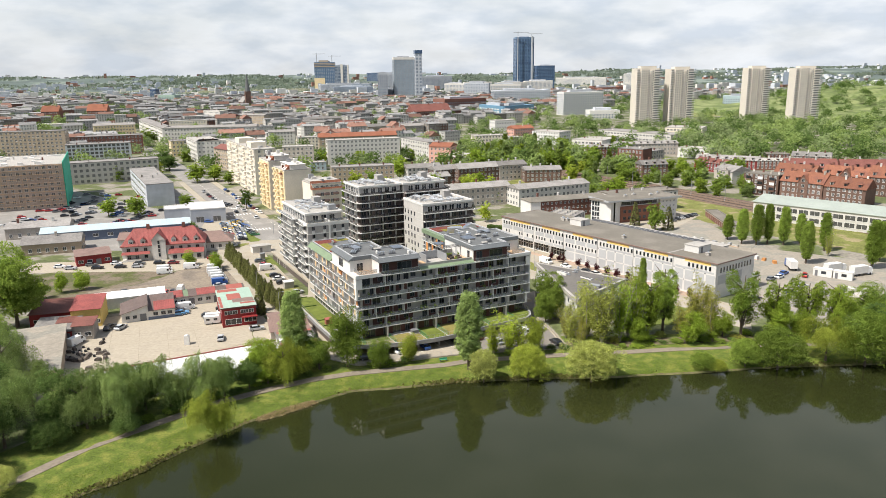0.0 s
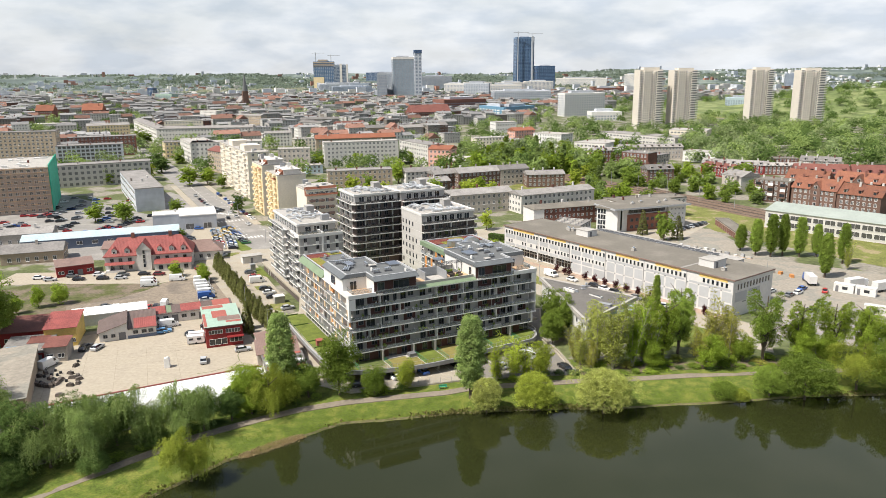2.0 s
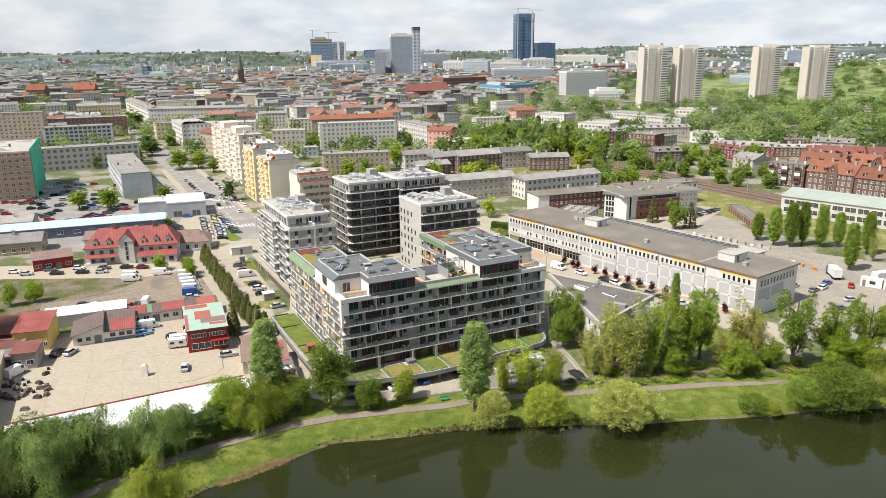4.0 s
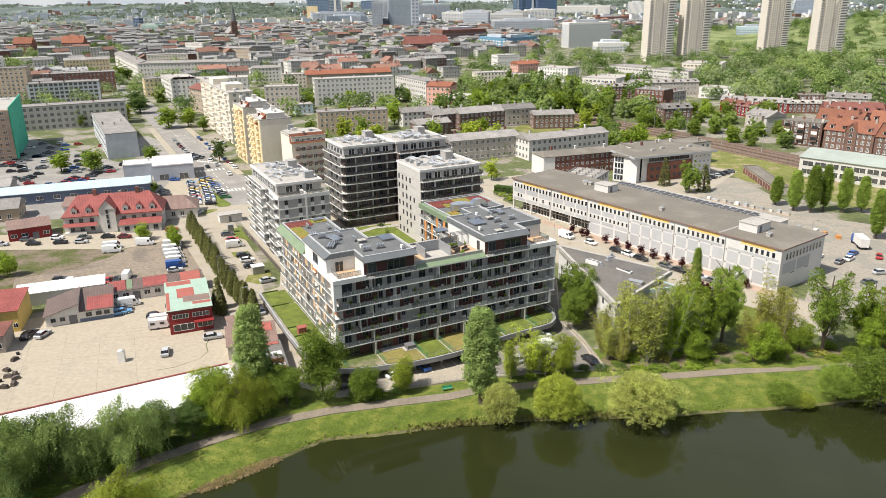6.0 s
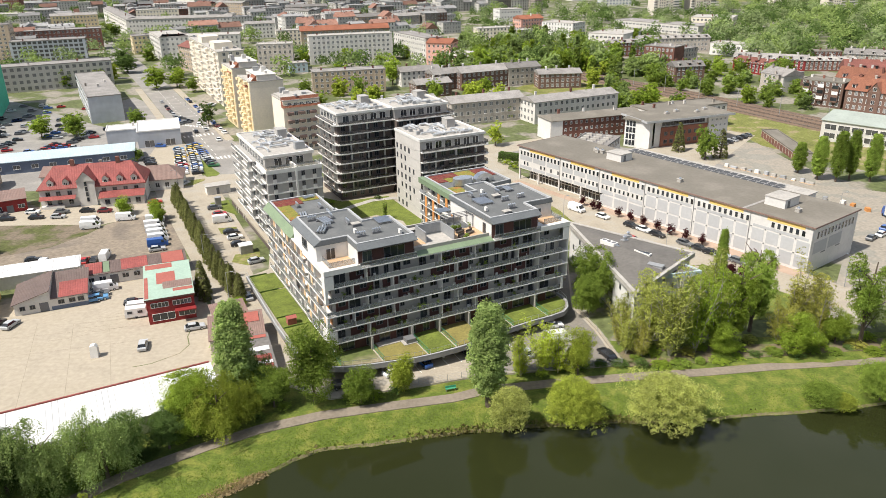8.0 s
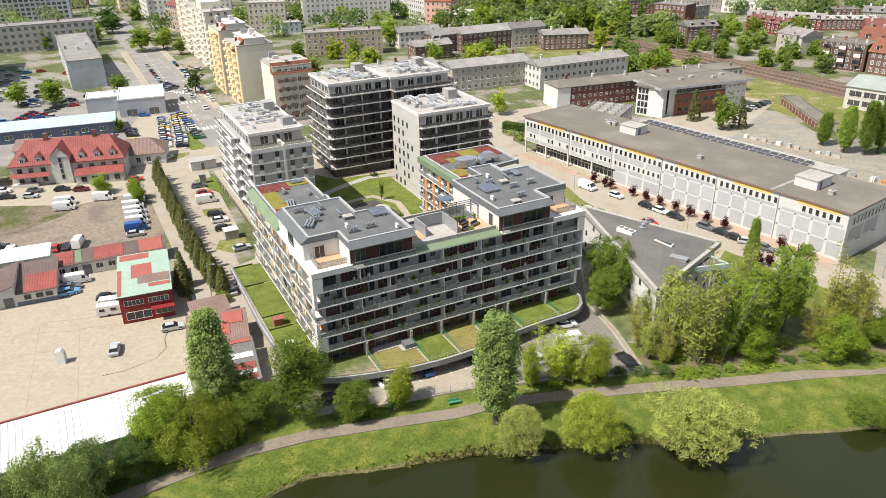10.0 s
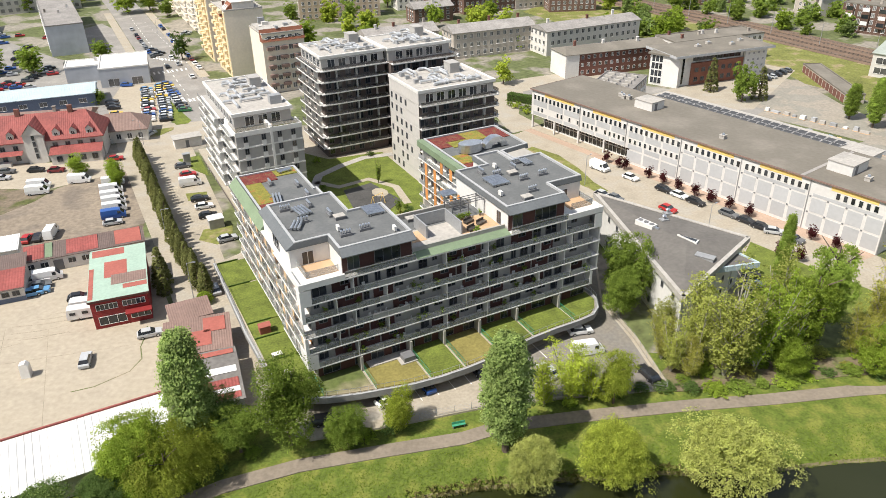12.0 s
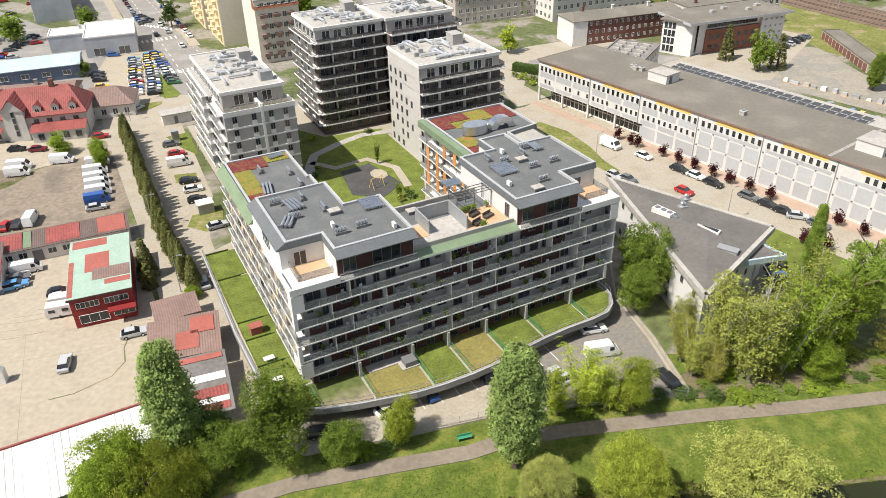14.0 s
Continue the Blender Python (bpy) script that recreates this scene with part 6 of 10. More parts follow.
def hall_annex():
    """Lower flat-roofed wing behind the hall with rows of roof units."""
    t = house("hall_annex", "pale flat-roofed annex wing behind the long hall", "annex", 41.4, 311.4, -29, 13, 20.5, 9.8, "hall_white", "dark_roof", floors=3, gap=2.0, size=(1.0, 1.9), faces="r", frame="hall_white", split=1, chimneys=0)
    for i in range(3):
        for k in range(5):
            u = thing("roof_fan", "pale roof ventilation unit on felt roofing", "roof fan", t.matrix_basis @ pose(2.6 + 3.6 * i, 3.5 + 3.4 * k, 9.92), "annex roof units")
            part("case", Mesh().box(-1.0, -0.5, 0.12, 1.0, 0.5, 0.75), M["pale_roof"], u)
            part("foot_rail", Mesh().box(-1.1, -0.45, 0, 1.1, -0.3, 0.12).box(-1.1, 0.3, 0, 1.1, 0.45, 0.12), M["dull_metal"], u)


def pallet_stacks():
    """Wrapped loads on pallets along the rear yard."""
    r = random.Random(8)
    for k in range(11):
        f = k / 10
        t = thing("pallet_stack", "white wrapped load on a pallet in the yard", "pallet", pose(100 + 19 * f + r.uniform(-0.6, 0.6), 316.5 - 22 * f, 0.03, 0, 0, -50 + r.uniform(-12, 12)), "pallets behind the hall")
        w, h = r.uniform(0.6, 1.5), r.uniform(0.4, 1.2)
        part("pallet", Mesh().box(-w, -0.7, 0, w, 0.7, 0.14), M["deck"], t)
        part("wrapped_load", slice_body([(-w + 0.1, 0.14), (w - 0.1, 0.14), (w - 0.15, 0.14 + h), (-w + 0.2, 0.1 + h)], 0.6, 0.08, 0.5), M[("white", "rim", "pale_roof", "dull_metal")[k % 4]], t)


def wedge_building():
    """Three-cornered house with a dark hipped felt roof and pale walls."""
    tri = [(36.3, 194.2), (54.3, 214.3), (29.7, 235.6)]
    t = thing("wedge_house", "white three-cornered house under a grey felt roof", "house", pose(0, 0, 0))
    c = Vector((sum(p[0] for p in tri) / 3, sum(p[1] for p in tri) / 3))
    inner = [tuple(Vector(p).lerp(c, 0.05)) for p in tri]
    part("wall", Mesh().prism(inner, -0.2, 9.0), M["white"], t)
    apex = (41.5, 210.5, 10.9)
    r = Mesh()
    for i in range(3):
        a, b = tri[i], tri[(i + 1) % 3]
        r.poly([(*a, 9.75), (*b, 9.75), apex])
    part("roof", r, M["wedge_roof"], t)
    rim = Mesh()
    for i in range(3):
        a, b = Vector(tri[i]), Vector(tri[(i + 1) % 3])
        d = (b - a).normalized()
        q = Vector((-d.y, d.x))
        rim.prism([a - q * 0.3, b - q * 0.3, b + q * 0.45, a + q * 0.45], 8.9, 9.95)
    part("roof_rim", rim, M["pale_roof"], t)
    for (a, b), n in (((inner[2], inner[0]), 9), ((inner[0], inner[1]), 5)):
        a, b = Vector(a), Vector(b)
        d = (b - a).normalized()
        ang = math.degrees(math.atan2(d.y, d.x))
        for k in range(3):
            for i in range(n):
                if (i + k) % 3 == 2:
                    continue
                p = a.lerp(b, (i + 0.7) / (n + 0.4))
                piece("window", window_data(0.9, 1.2, "frame"), t, pose(p.x, p.y, 1.2 + 2.8 * k, 0, 0, ang) @ pose(0, -0.04, 0))
    wing = [(44.8, 205.0), (53.2, 206.8), (50.4, 211.2)]
    part("canopy_roof", Mesh().prism(wing, 8.3, 8.62), M["wedge_roof"], t)
    part("canopy_fascia", Mesh().prism([(44.6, 204.6), (53.6, 206.5), (53.4, 206.9), (44.8, 205.0)], 7.9, 8.9).prism([(53.6, 206.5), (53.5, 206.9), (50.6, 211.3), (50.4, 211.0)], 7.9, 8.9), M["blue_sheet"], t, "pale blue canopy edge")
    for x, y in ((52.4, 207.2), (48.6, 206.2)):
        part("canopy_post", Mesh().tube((x, y, -0.1), (x, y, 8.3), 0.14, 0.14, 7), M["rim"], t)
    k = thing("skylight", "triangular glazed skylight with a pale frame", "skylight", pose(42.2, 212.0, 10.66, 0, 0, -30))
    part("frame", Mesh().prism([(-2.2, 0.9), (1.7, -1.0), (1.9, 0.4)], -0.3, 0.4), M["white"], k)
    part("pane", Mesh().prism([(-1.7, 0.72), (1.45, -0.75), (1.6, 0.28)], 0.4, 0.45), M["glass"], k)
    u = thing("roof_unit", "white ventilation unit with round fans on the felt roof", "roof unit", pose(36.3, 219.0, 10.3, 0, 0, -52), "roof units")
    part("case", Mesh().box(-2.0, -0.8, -0.4, 2.0, 0.8, 0.75), M["white"], u)
    for q in (-1.3, 0.0, 1.3):
        part("fan", Mesh().tube((q, 0, 0.75), (q, 0, 0.85), 0.5, 0.5, 10), M["frame"], u)
    part("duct", Mesh().tube((2.0, 0.1, 0.3), (3.0, 0.1, 0.3), 0.3, 0.3, 8), M["metal"], u)
    for x, y, z in ((42.0, 224.6, 9.95), (40.4, 221.4, 10.1)):
        u = thing("roof_stack", "grey ventilation stack on a curb", "roof vent", pose(x, y, z, 0, 0, 20), "roof stacks")
        part("curb", Mesh().box(-0.8, -0.6, -0.4, 0.8, 0.6, 0.35), M["dull_metal"], u)
        part("cowl", Mesh().tube((0, 0, 0.35), (0, 0, 1.0), 0.3, 0.3, 8).tube((0, 0, 1.0), (0, 0, 1.2), 0.5, 0.25, 8), M["metal"], u)
    u = thing("roof_hatch", "low felt-covered hatch on the roof", "roof hatch", pose(43.6, 206.4, 10.2, 0, 0, -35), "roof hatches")
    part("lid", Mesh().box(-1.6, -0.7, -0.5, 1.6, 0.7, 0.3).box(-1.7, -0.8, 0.3, 1.7, 0.8, 0.4), M["dull_metal"], u)


long_hall()
hall_annex()
wedge_building()

# ---------------------------------------------------------------- yard buildings beside the drive
def shed(name, label, x, y, ang, w, d, h, wall, roof, rise=0.8, win=3, frame="white_frame", patches=(), lean=False, face="f"):
    """Low workshop: wall box, sloped sheet roof, windows and doors on the yard side."""
    t = thing(name, label, "shed", pose(x, y, 0, 0, 0, ang), "yard sheds")
    part("wall", Mesh().box(0, 0, -0.2, w, d, h), M[wall], t)
    r = Mesh()
    if lean:
        c = [(-0.3, -0.4, h + 0.05), (w + 0.3, -0.4, h + 0.05), (w + 0.3, d + 0.3, h + rise), (-0.3, d + 0.3, h + rise)]
        r.poly(c).poly([(a, b, q - 0.12) for a, b, q in reversed(c)])
        for i in range(4):
            a, b = c[i], c[(i + 1) % 4]
            r.poly([(a[0], a[1], a[2] - 0.12), (b[0], b[1], b[2] - 0.12), b, a])
        part("gable_fill", Mesh().poly([(0, 0, h), (0, d, h), (0, d, h + rise - 0.1)]).poly([(w, 0, h), (w, d, h + rise - 0.1), (w, d, h)]).poly([(0, d, h), (w, d, h), (w, d, h + rise - 0.1), (0, d, h + rise - 0.1)]), M[wall], t)
    else:
        r.gable(0, 0, w, d, h + 0.05, h + rise, "x", 0.4, 0.12)
    ro = part("roof", r, M[roof], t)
    if roof == "white_corr" and lean:
        rib, k = Mesh(), (rise - 0.05) / (d + 0.7)
        n = int(w / 0.95)
        for i in range(n + 1):
            q = i * w / n
            rib.poly([(q - 0.09, -0.4, h + 0.06), (q, -0.4, h + 0.11), (q, d + 0.3, h + rise + 0.06), (q - 0.09, d + 0.3, h + rise + 0.01)])
            rib.poly([(q, -0.4, h + 0.11), (q + 0.09, -0.4, h + 0.06), (q + 0.09, d + 0.3, h + rise + 0.01), (q, d + 0.3, h + rise + 0.06)])
        part("roof_rib", rib, M["white_corr"], ro, kind="stuff")
    for a, b, c, q, k in patches:
        s = rise / d if lean else 0
        z = h + 0.09
        part("roof_sheet", Mesh().poly([(a, b, z + s * (b + 0.4)), (c, b, z + s * (b + 0.4)), (c, q, z + s * (q + 0.4)), (a, q, z + s * (q + 0.4))]), M[k], ro)
    if win:
        for i in range(win):
            s = w * (i + 0.5) / win
            if i % 3 == 2:
                part("door", Mesh().box(s - 0.9, -0.06, 0.02, s + 0.9, 0.02, 2.3), M["frame"], t)
            else:
                piece("window", window_data(min(2.0, w / win * 0.6), 1.2, frame), t, pose(s, -0.03, 1.1))
    return t


def crimson_shop():
    t = thing("workshop_building", "two-storey crimson clad workshop with a patchwork felt roof", "workshop", pose(-64.3, 202.3, 0, 0, 0, 21))
    w, d, h = 9.6, 19.5, 5.7
    part("wall", Mesh().box(0, 0, -0.2, w, d, h), M["shop_red"], t)
    part("roof", Mesh().box(-0.3, -0.3, h, w + 0.3, d + 0.3, h + 0.2), M["mint"], t)
    for a, b, c, q, k in ((2.4, 7.6, 6.4, 14.0, "pink_roof"), (3.6, 4.6, 9.7, 8.4, "brown_metal"), (0.2, 16.6, 6.0, 19.4, "pink_roof"), (5.6, 2.6, 9.7, 4.2, "pink_roof"), (-0.2, 0.4, 0.6, 12.0, "pink_roof")):
        part("roof_patch", Mesh().box(a, b, h + 0.2, c, q, h + 0.23 if k != "brown_metal" else h + 0.235), M[k], t)
    piece("window", window_data(3.6, 1.15, "white_frame", 5), t, pose(2.6, -0.03, 3.75))
    piece("window", window_data(3.8, 1.15, "white_frame", 5), t, pose(7.1, -0.03, 3.75))
    piece("window", window_data(4.6, 1.7, "white_frame", 3), t, pose(3.1, -0.03, 0.7))
    piece("window", window_data(3.4, 1.3, "white_frame", 3), t, pose(7.8, -0.03, 1.0))
    for i in range(4):
        piece("window", window_data(1.4, 1.1, "white_frame"), t, pose(-0.03, 3 + i * 4.2, 3.6, 0, 0, 270))
    part("awning", Mesh().box(5.4, -1.6, 2.75, w + 0.2, 0.0, 2.95), M["shop_red"], t)
    part("gutter", Mesh().box(-0.34, -0.42, h - 0.12, w + 0.34, -0.3, h + 0.26), M["dark_red"], t)


def gabled_house():
    """Large white house, red sheet roof, stair gable and dormers."""
    t = thing("gabled_house", "white two-storey house with red roof, dormers and stair gable", "house", pose(-126.5, 281.2, 0, 0, 0, 14))
    w, d, h = 31.0, 14.0, 6.0
    part("wall", Mesh().box(0, 0, -0.2, w, d, h), M["light_render"], t)
    part("roof", Mesh().gable(0, 0, w, d, h, h + 5.6, "x", 0.5, 0.25, 4.5), M["red_metal"], t)
    part("stair_gable", Mesh().box(11.5, -1.2, -0.2, 16.5, 3.0, 8.0).poly([(11.2, -1.4, 8.0), (16.8, -1.4, 8.0), (14.0, -1.4, 11.0)]).poly([(11.5, 3, 8.0), (14, 3, 11), (16.5, 3, 8)]), M["light_render"], t)
    part("gable_roof", Mesh().poly([(11.0, -1.7, 7.8), (14.0, -1.7, 11.25), (14.0, 7.0, 11.25), (11.0, 7.0, 7.8)]).poly([(17.0, 7.0, 7.8), (14.0, 7.0, 11.25), (14.0, -1.7, 11.25), (17.0, -1.7, 7.8)]), M["red_metal"], t)
    for k in range(5):
        piece("window", window_data(0.8, 1.4, "frame", 1), t, pose(14, -1.24, 1.4 + 1.7 * k))
    for x in (3.5, 8.0, 19.5, 23.8, 28.0):
        dm = part("dormer", Mesh().box(x - 0.9, 0.6, h, x + 0.9, 3.6, h + 2.0).poly([(x - 1.0, 0.55, h + 2.0), (x + 1.0, 0.55, h + 2.0), (x, 0.55, h + 2.9)]), M["light_render"], t)
        part("dormer_roof", Mesh().poly([(x - 1.2, 0.3, h + 1.9), (x, 0.3, h + 3.1), (x, 5.0, h + 3.1), (x - 1.2, 5.0, h + 1.9)]).poly([(x + 1.2, 5.0, h + 1.9), (x, 5.0, h + 3.1), (x, 0.3, h + 3.1), (x + 1.2, 0.3, h + 1.9)]), M["red_metal"], dm)
        piece("window", window_data(1.0, 1.2, "white_frame"), t, pose(x, 0.56, h + 0.5))
    for x in (2.5, 5.5, 8.8, 18.8, 22.0, 25.2, 28.4):
        for z in (0.8, 3.7):
            piece("window", window_data(1.3, 1.4, "frame"), t, pose(x, -0.03, z))
    part("porch_roof", Mesh().poly([(0, -2.2, 3.0), (10.5, -2.2, 3.0), (10.5, 0, 3.7), (0, 0, 3.7)]).poly([(17.5, -4.4, 3.0), (w, -4.4, 3.0), (w, 0, 4.1), (17.5, 0, 4.1)]), M["red_metal"], t)
    part("porch_wall", Mesh().box(17.8, -4.0, 0, w - 0.3, 0, 3.0), M["light_render"], t)
    part("porch_wall", Mesh().box(0.3, -1.9, 0, 7, 0, 0.9), M["light_render"], t)
    for x in (20, 23, 26, 29):
        piece("window", window_data(1.5, 1.6, "frame"), t, pose(x, -4.04, 0.8))
    for x in (9.0, 22.5):
        part("chimney", Mesh().box(x, 6.4, h + 4.5, x + 1.2, 7.4, h + 7.2), M["brick"], t)


crimson_shop()
gabled_house()
shed("shed", "long low white workshop row with a patched red and brown roof", -86.4, 221.8, 23, 23.0, 5.6, 3.0, "light_render", "dark_brown", 0.8, 9, patches=((0.2, 0.2, 4.0, 5.4, "red_metal"), (4.2, 0.2, 5.6, 5.4, "green_metal"), (8.2, 0.2, 14.2, 5.4, "red_metal"), (17.5, 0.2, 22.6, 5.4, "pink_roof")), lean=True)


def brown_workshop():
    """White walled workshop with a blue base: one roof slope falls to the side, the other to the yard."""
    t = thing("shed", "white workshop with brown and red sheet roof, blue base", "shed", pose(-95.6, 207.4, 0, 0, 0, 22), "yard sheds")
    w, d, k = 14.8, 11.6, 7.3
    part("wall", Mesh().box(0, 0, -0.2, w, d, 2.8), M["light_render"], t)
    part("base_band", Mesh().box(k, -0.05, 0, w + 0.05, 0.0, 0.95), M["slate_wall"], t, "blue painted base")
    part("gable_wall", Mesh().poly([(0, 0, 2.8), (k, 0, 2.8), (k, 0, 4.9)]).poly([(k, 0.02, 2.8), (k, d, 2.8), (k, d, 4.9), (k, 0.02, 4.9)]).poly([(w, 0, 2.8), (w, d, 2.8), (w, d, 4.3)]), M["light_render"], t)
    part("gable_panel", Mesh().poly([(1.2, -0.05, 2.3), (3.9, -0.05, 2.3), (3.9, -0.05, 3.6)]).box(4.3, -0.06, 2.6, 6.9, -0.01, 3.7), M["white"], t)
    for c, name in (([(-0.5, -0.7, 2.75), (k + 0.15, -0.7, 5.0), (k + 0.15, d + 0.3, 5.0), (-0.5, d + 0.3, 2.75)], "dark_brown"), ([(k + 0.1, -0.5, 2.95), (w + 0.3, -0.5, 2.95), (w + 0.3, d + 0.3, 4.45), (k + 0.1, d + 0.3, 4.45)], "dark_brown")):
        m = Mesh().poly(c).poly([(a, b, q - 0.12) for a, b, q in reversed(c)])
        for i in range(4):
            a, b = c[i], c[(i + 1) % 4]
            m.poly([(a[0], a[1], a[2] - 0.12), (b[0], b[1], b[2] - 0.12), b, a])
        r = part("roof", m, M[name], t)
    g = lambda y: 3.0 + 1.5 * (y + 0.5) / 12.4
    part("roof_sheet", Mesh().poly([(9.0, -0.3, g(-0.3)), (w + 0.2, -0.3, g(-0.3)), (w + 0.2, 6.6, g(6.6)), (9.0, 6.6, g(6.6))]), M["red_metal"], r)
    for x in (9.4, 11.6, 13.4):
        piece("window", window_data(1.3, 1.0, "frame"), t, pose(x, -0.04, 1.3))
    for x in (1.6, 3.6):
        piece("window", window_data(1.1, 1.0, "frame"), t, pose(x, -0.04, 1.0))
    part("door", Mesh().box(5.0, -0.06, 0.0, 6.8, 0.0, 2.2), M["frame"], t)


brown_workshop()
shed("shed", "narrow store with a white corrugated roof strip", -109.0, 219.5, 22, 20.5, 6.0, 3.4, "light_render", "white_corr", 0.6, 0, lean=True)
shed("shed", "ochre shop with a red sheet roof and white windows", -108.4, 203.3, 16, 8.0, 12.0, 5.4, "shop_yellow", "red_metal", 1.2, 5, lean=True)
shed("shed", "dark red low store behind the yard", -121.0, 204.0, 14, 12.5, 12.0, 4.0, "shop_red", "tile_dark", 1.0, 3, lean=True)
shed("shed", "cluttered blue and maroon lean-to by the scrap yard", -113.5, 190.5, 14, 11.0, 12.0, 3.0, "shop_red", "dark_roof", 0.8, 3, patches=((0.5, 1.0, 6.0, 5.0, "sky_blue"), (5.0, 6.0, 10.0, 11.0, "tile_dark")), lean=True)
shed("shed", "small grey brick annex with a flat red edge", -103.2, 193.0, 14, 5.4, 7.0, 4.2, "grey_render", "tile_dark", 0.4, 2, lean=True)
shed("shed", "large flat brown felt roofed store beside the yard", -116.0, 151.0, 24, 27.5, 34.0, 4.6, "brown_render", "worn_concrete", 0.5, 5, lean=True)
shed("shed", "long open store with a white corrugated roof and red edge", -79.7, 149.3, 27.5, 45.0, 10.0, 3.4, "light_render", "white_corr", 0.9, 0, lean=True)
solo("roof_trim", Mesh().box(0, 0, 0, 45.2, 0.3, 0.25), M["red_metal"], "red painted metal edge along the corrugated roof", "roof trim", pose(-79.8, 149.3, 4.3, 0, 0, 27.5) @ pose(0, 10.3, 0))
shed("shed", "brown corrugated shed beside the hedge", -49.6, 199.8, 26, 6.8, 5.0, 3.0, "grey_render", "brown_metal", 0.6, 0, lean=True)
shed("shed", "rusty red roofed shed with brick-red patches", -47.4, 189.4, 17, 10.4, 9.0, 3.2, "grey_render", "brown_metal", 0.8, 0, patches=((4.0, 1.2, 7.4, 5.2, "pink_roof"), (6.2, 4.6, 9.8, 8.4, "pink_roof")), lean=True)
shed("shed", "striped grey, white and red roofed market stall row", -41.6, 176.6, 20, 9.6, 12.6, 2.8, "light_render", "dark_roof", 0.6, 0, patches=((0.2, 0.2, 9.4, 1.6, "red_metal"), (0.2, 1.7, 9.4, 2.8, "white_corr"), (0.2, 2.9, 9.4, 5.0, "red_metal"), (0.2, 6.4, 9.4, 8.0, "white_corr"), (0.2, 11.2, 9.4, 12.4, "pink_roof")), lean=True)
shed("shed", "maroon two-bay site office with white windows", -141.0, 273.8, 30, 12.5, 9.0, 4.0, "shop_red", "brown_metal", 0.9, 4, lean=True)

# ---------------------------------------------------------------- the town beyond
def roof_clutter(t, w, d, h, n, seed):
    """Chimney blocks, hatches and vents on a flat roof."""
    r = random.Random(seed)
    for k in range(n):
        x, y, a, b = r.uniform(1.5, w - 3), d * (k + 0.2 + 0.5 * r.random()) / n, r.uniform(0.6, 2.4), r.uniform(0.6, 2.0)
        part("roof_block", Mesh().box(x, y, h, x + a, y + b, h + r.uniform(0.8, 2.4)), M[r.choice(("light_render", "light_render", "pale_roof", "dull_metal"))], t)


t = house("apartment_slab", "tall cream apartment slab along the street", "apartment building", -112.5, 440, 27, 13, 82, 27, "cream", "pale_roof", floors=9, gap=3.4, faces="fl", size=(1.3, 1.5), chimneys=3)
roof_clutter(t, 13, 82, 27.1, 12, 3)
part("stair_head", Mesh().box(1.2, 12, 27, 10.5, 24, 30.4).box(1.2, 46, 27, 10.5, 58, 30.4), M["cream"], t)
for k in range(9):
    for y in (6, 26, 46, 66):
        part("balcony", Mesh().box(-1.1, y, 1.0 + 3.0 * k, 0, y + 3.4, 2.1 + 3.0 * k), M["cream"], t)
for x, y, h in ((-92.4, 390, 26), (-79.4, 366, 24)):
    t = house("apartment_slab", "cream apartment block with yellow balconies and red attic gables", "apartment building", x, y, 27, 14, 21, h, "cream", "pale_roof", floors=8, gap=3.0, faces="l", size=(1.3, 1.5), chimneys=3, group="yellow apartment blocks")
    part("street_wall", Mesh().box(-0.16, 0.3, 0, -0.02, 8.6, h - 0.6).box(-0.16, 9.4, 0, -0.02, 20.6, h - 0.6), M["yellow_render"], t)
    part("dormer", Mesh().poly([(-0.8, 2.0, h - 2.2), (3.6, 2.0, h + 2.4), (3.6, 8.4, h + 2.4), (-0.8, 8.4, h - 2.2)][::-1]).poly([(-0.8, 2.0, h - 2.2), (3.6, 2.0, h - 2.2), (3.6, 2.0, h + 2.4)]).poly([(-0.8, 8.4, h - 2.2), (3.6, 8.4, h + 2.4), (3.6, 8.4, h - 2.2)]), M["tile_red"], t)
    for i in range(3):
        part("skylight", Mesh().poly([(0.2, 2.8 + 1.9 * i, h - 0.95), (2.4, 2.8 + 1.9 * i, h + 1.35), (2.4, 4.0 + 1.9 * i, h + 1.35), (0.2, 4.0 + 1.9 * i, h - 0.95)][::-1]), M["white_frame"], t)
    part("attic", Mesh().box(3.6, 1.5, h, 11.5, 19, h + 2.4).box(3.2, 1.1, h + 2.4, 11.9, 19.4, h + 2.6), M["light_render"], t)
    roof_clutter(t, 13, 20, h + 2.6, 4, int(h))
    for k in range(8):
        for y0 in (2.4, 10.4, 15.4):
            part("balcony", Mesh().box(-1.4, y0, 2.6 + 2.9 * k, -0.16, y0 + 3, 3.7 + 2.9 * k), M["yellow_render"], t)
t = house("apartment_slab", "cream apartment block with brown balconies and a red mansard attic", "apartment building", -62.0, 345, 27, 14.5, 16, 20, "cream", "pale_roof", floors=6, gap=2.4, faces="f", size=(1.3, 1.5), chimneys=3)
part("mansard", Mesh().poly([(-0.3, -0.6, 17.6), (14.8, -0.6, 17.6), (14.8, 2.0, 21.4), (-0.3, 2.0, 21.4)]).poly([(-0.3, -0.6, 17.6), (-0.3, 2.0, 21.4), (-0.3, 2.0, 17.6)]).poly([(14.8, -0.6, 17.6), (14.8, 2.0, 17.6), (14.8, 2.0, 21.4)]), M["tile_red"], t)
part("attic", Mesh().box(0.2, 2.0, 20.0, 14.3, 14, 21.3), M["pale_roof"], t)
for i in range(6):
    piece("window", window_data(1.2, 1.5, "white_frame", 1), t, pose(1.4 + 2.3 * i, -0.22, 18.5, -34, 0, 0))
roof_clutter(t, 13, 14, 21.3, 4, 9)
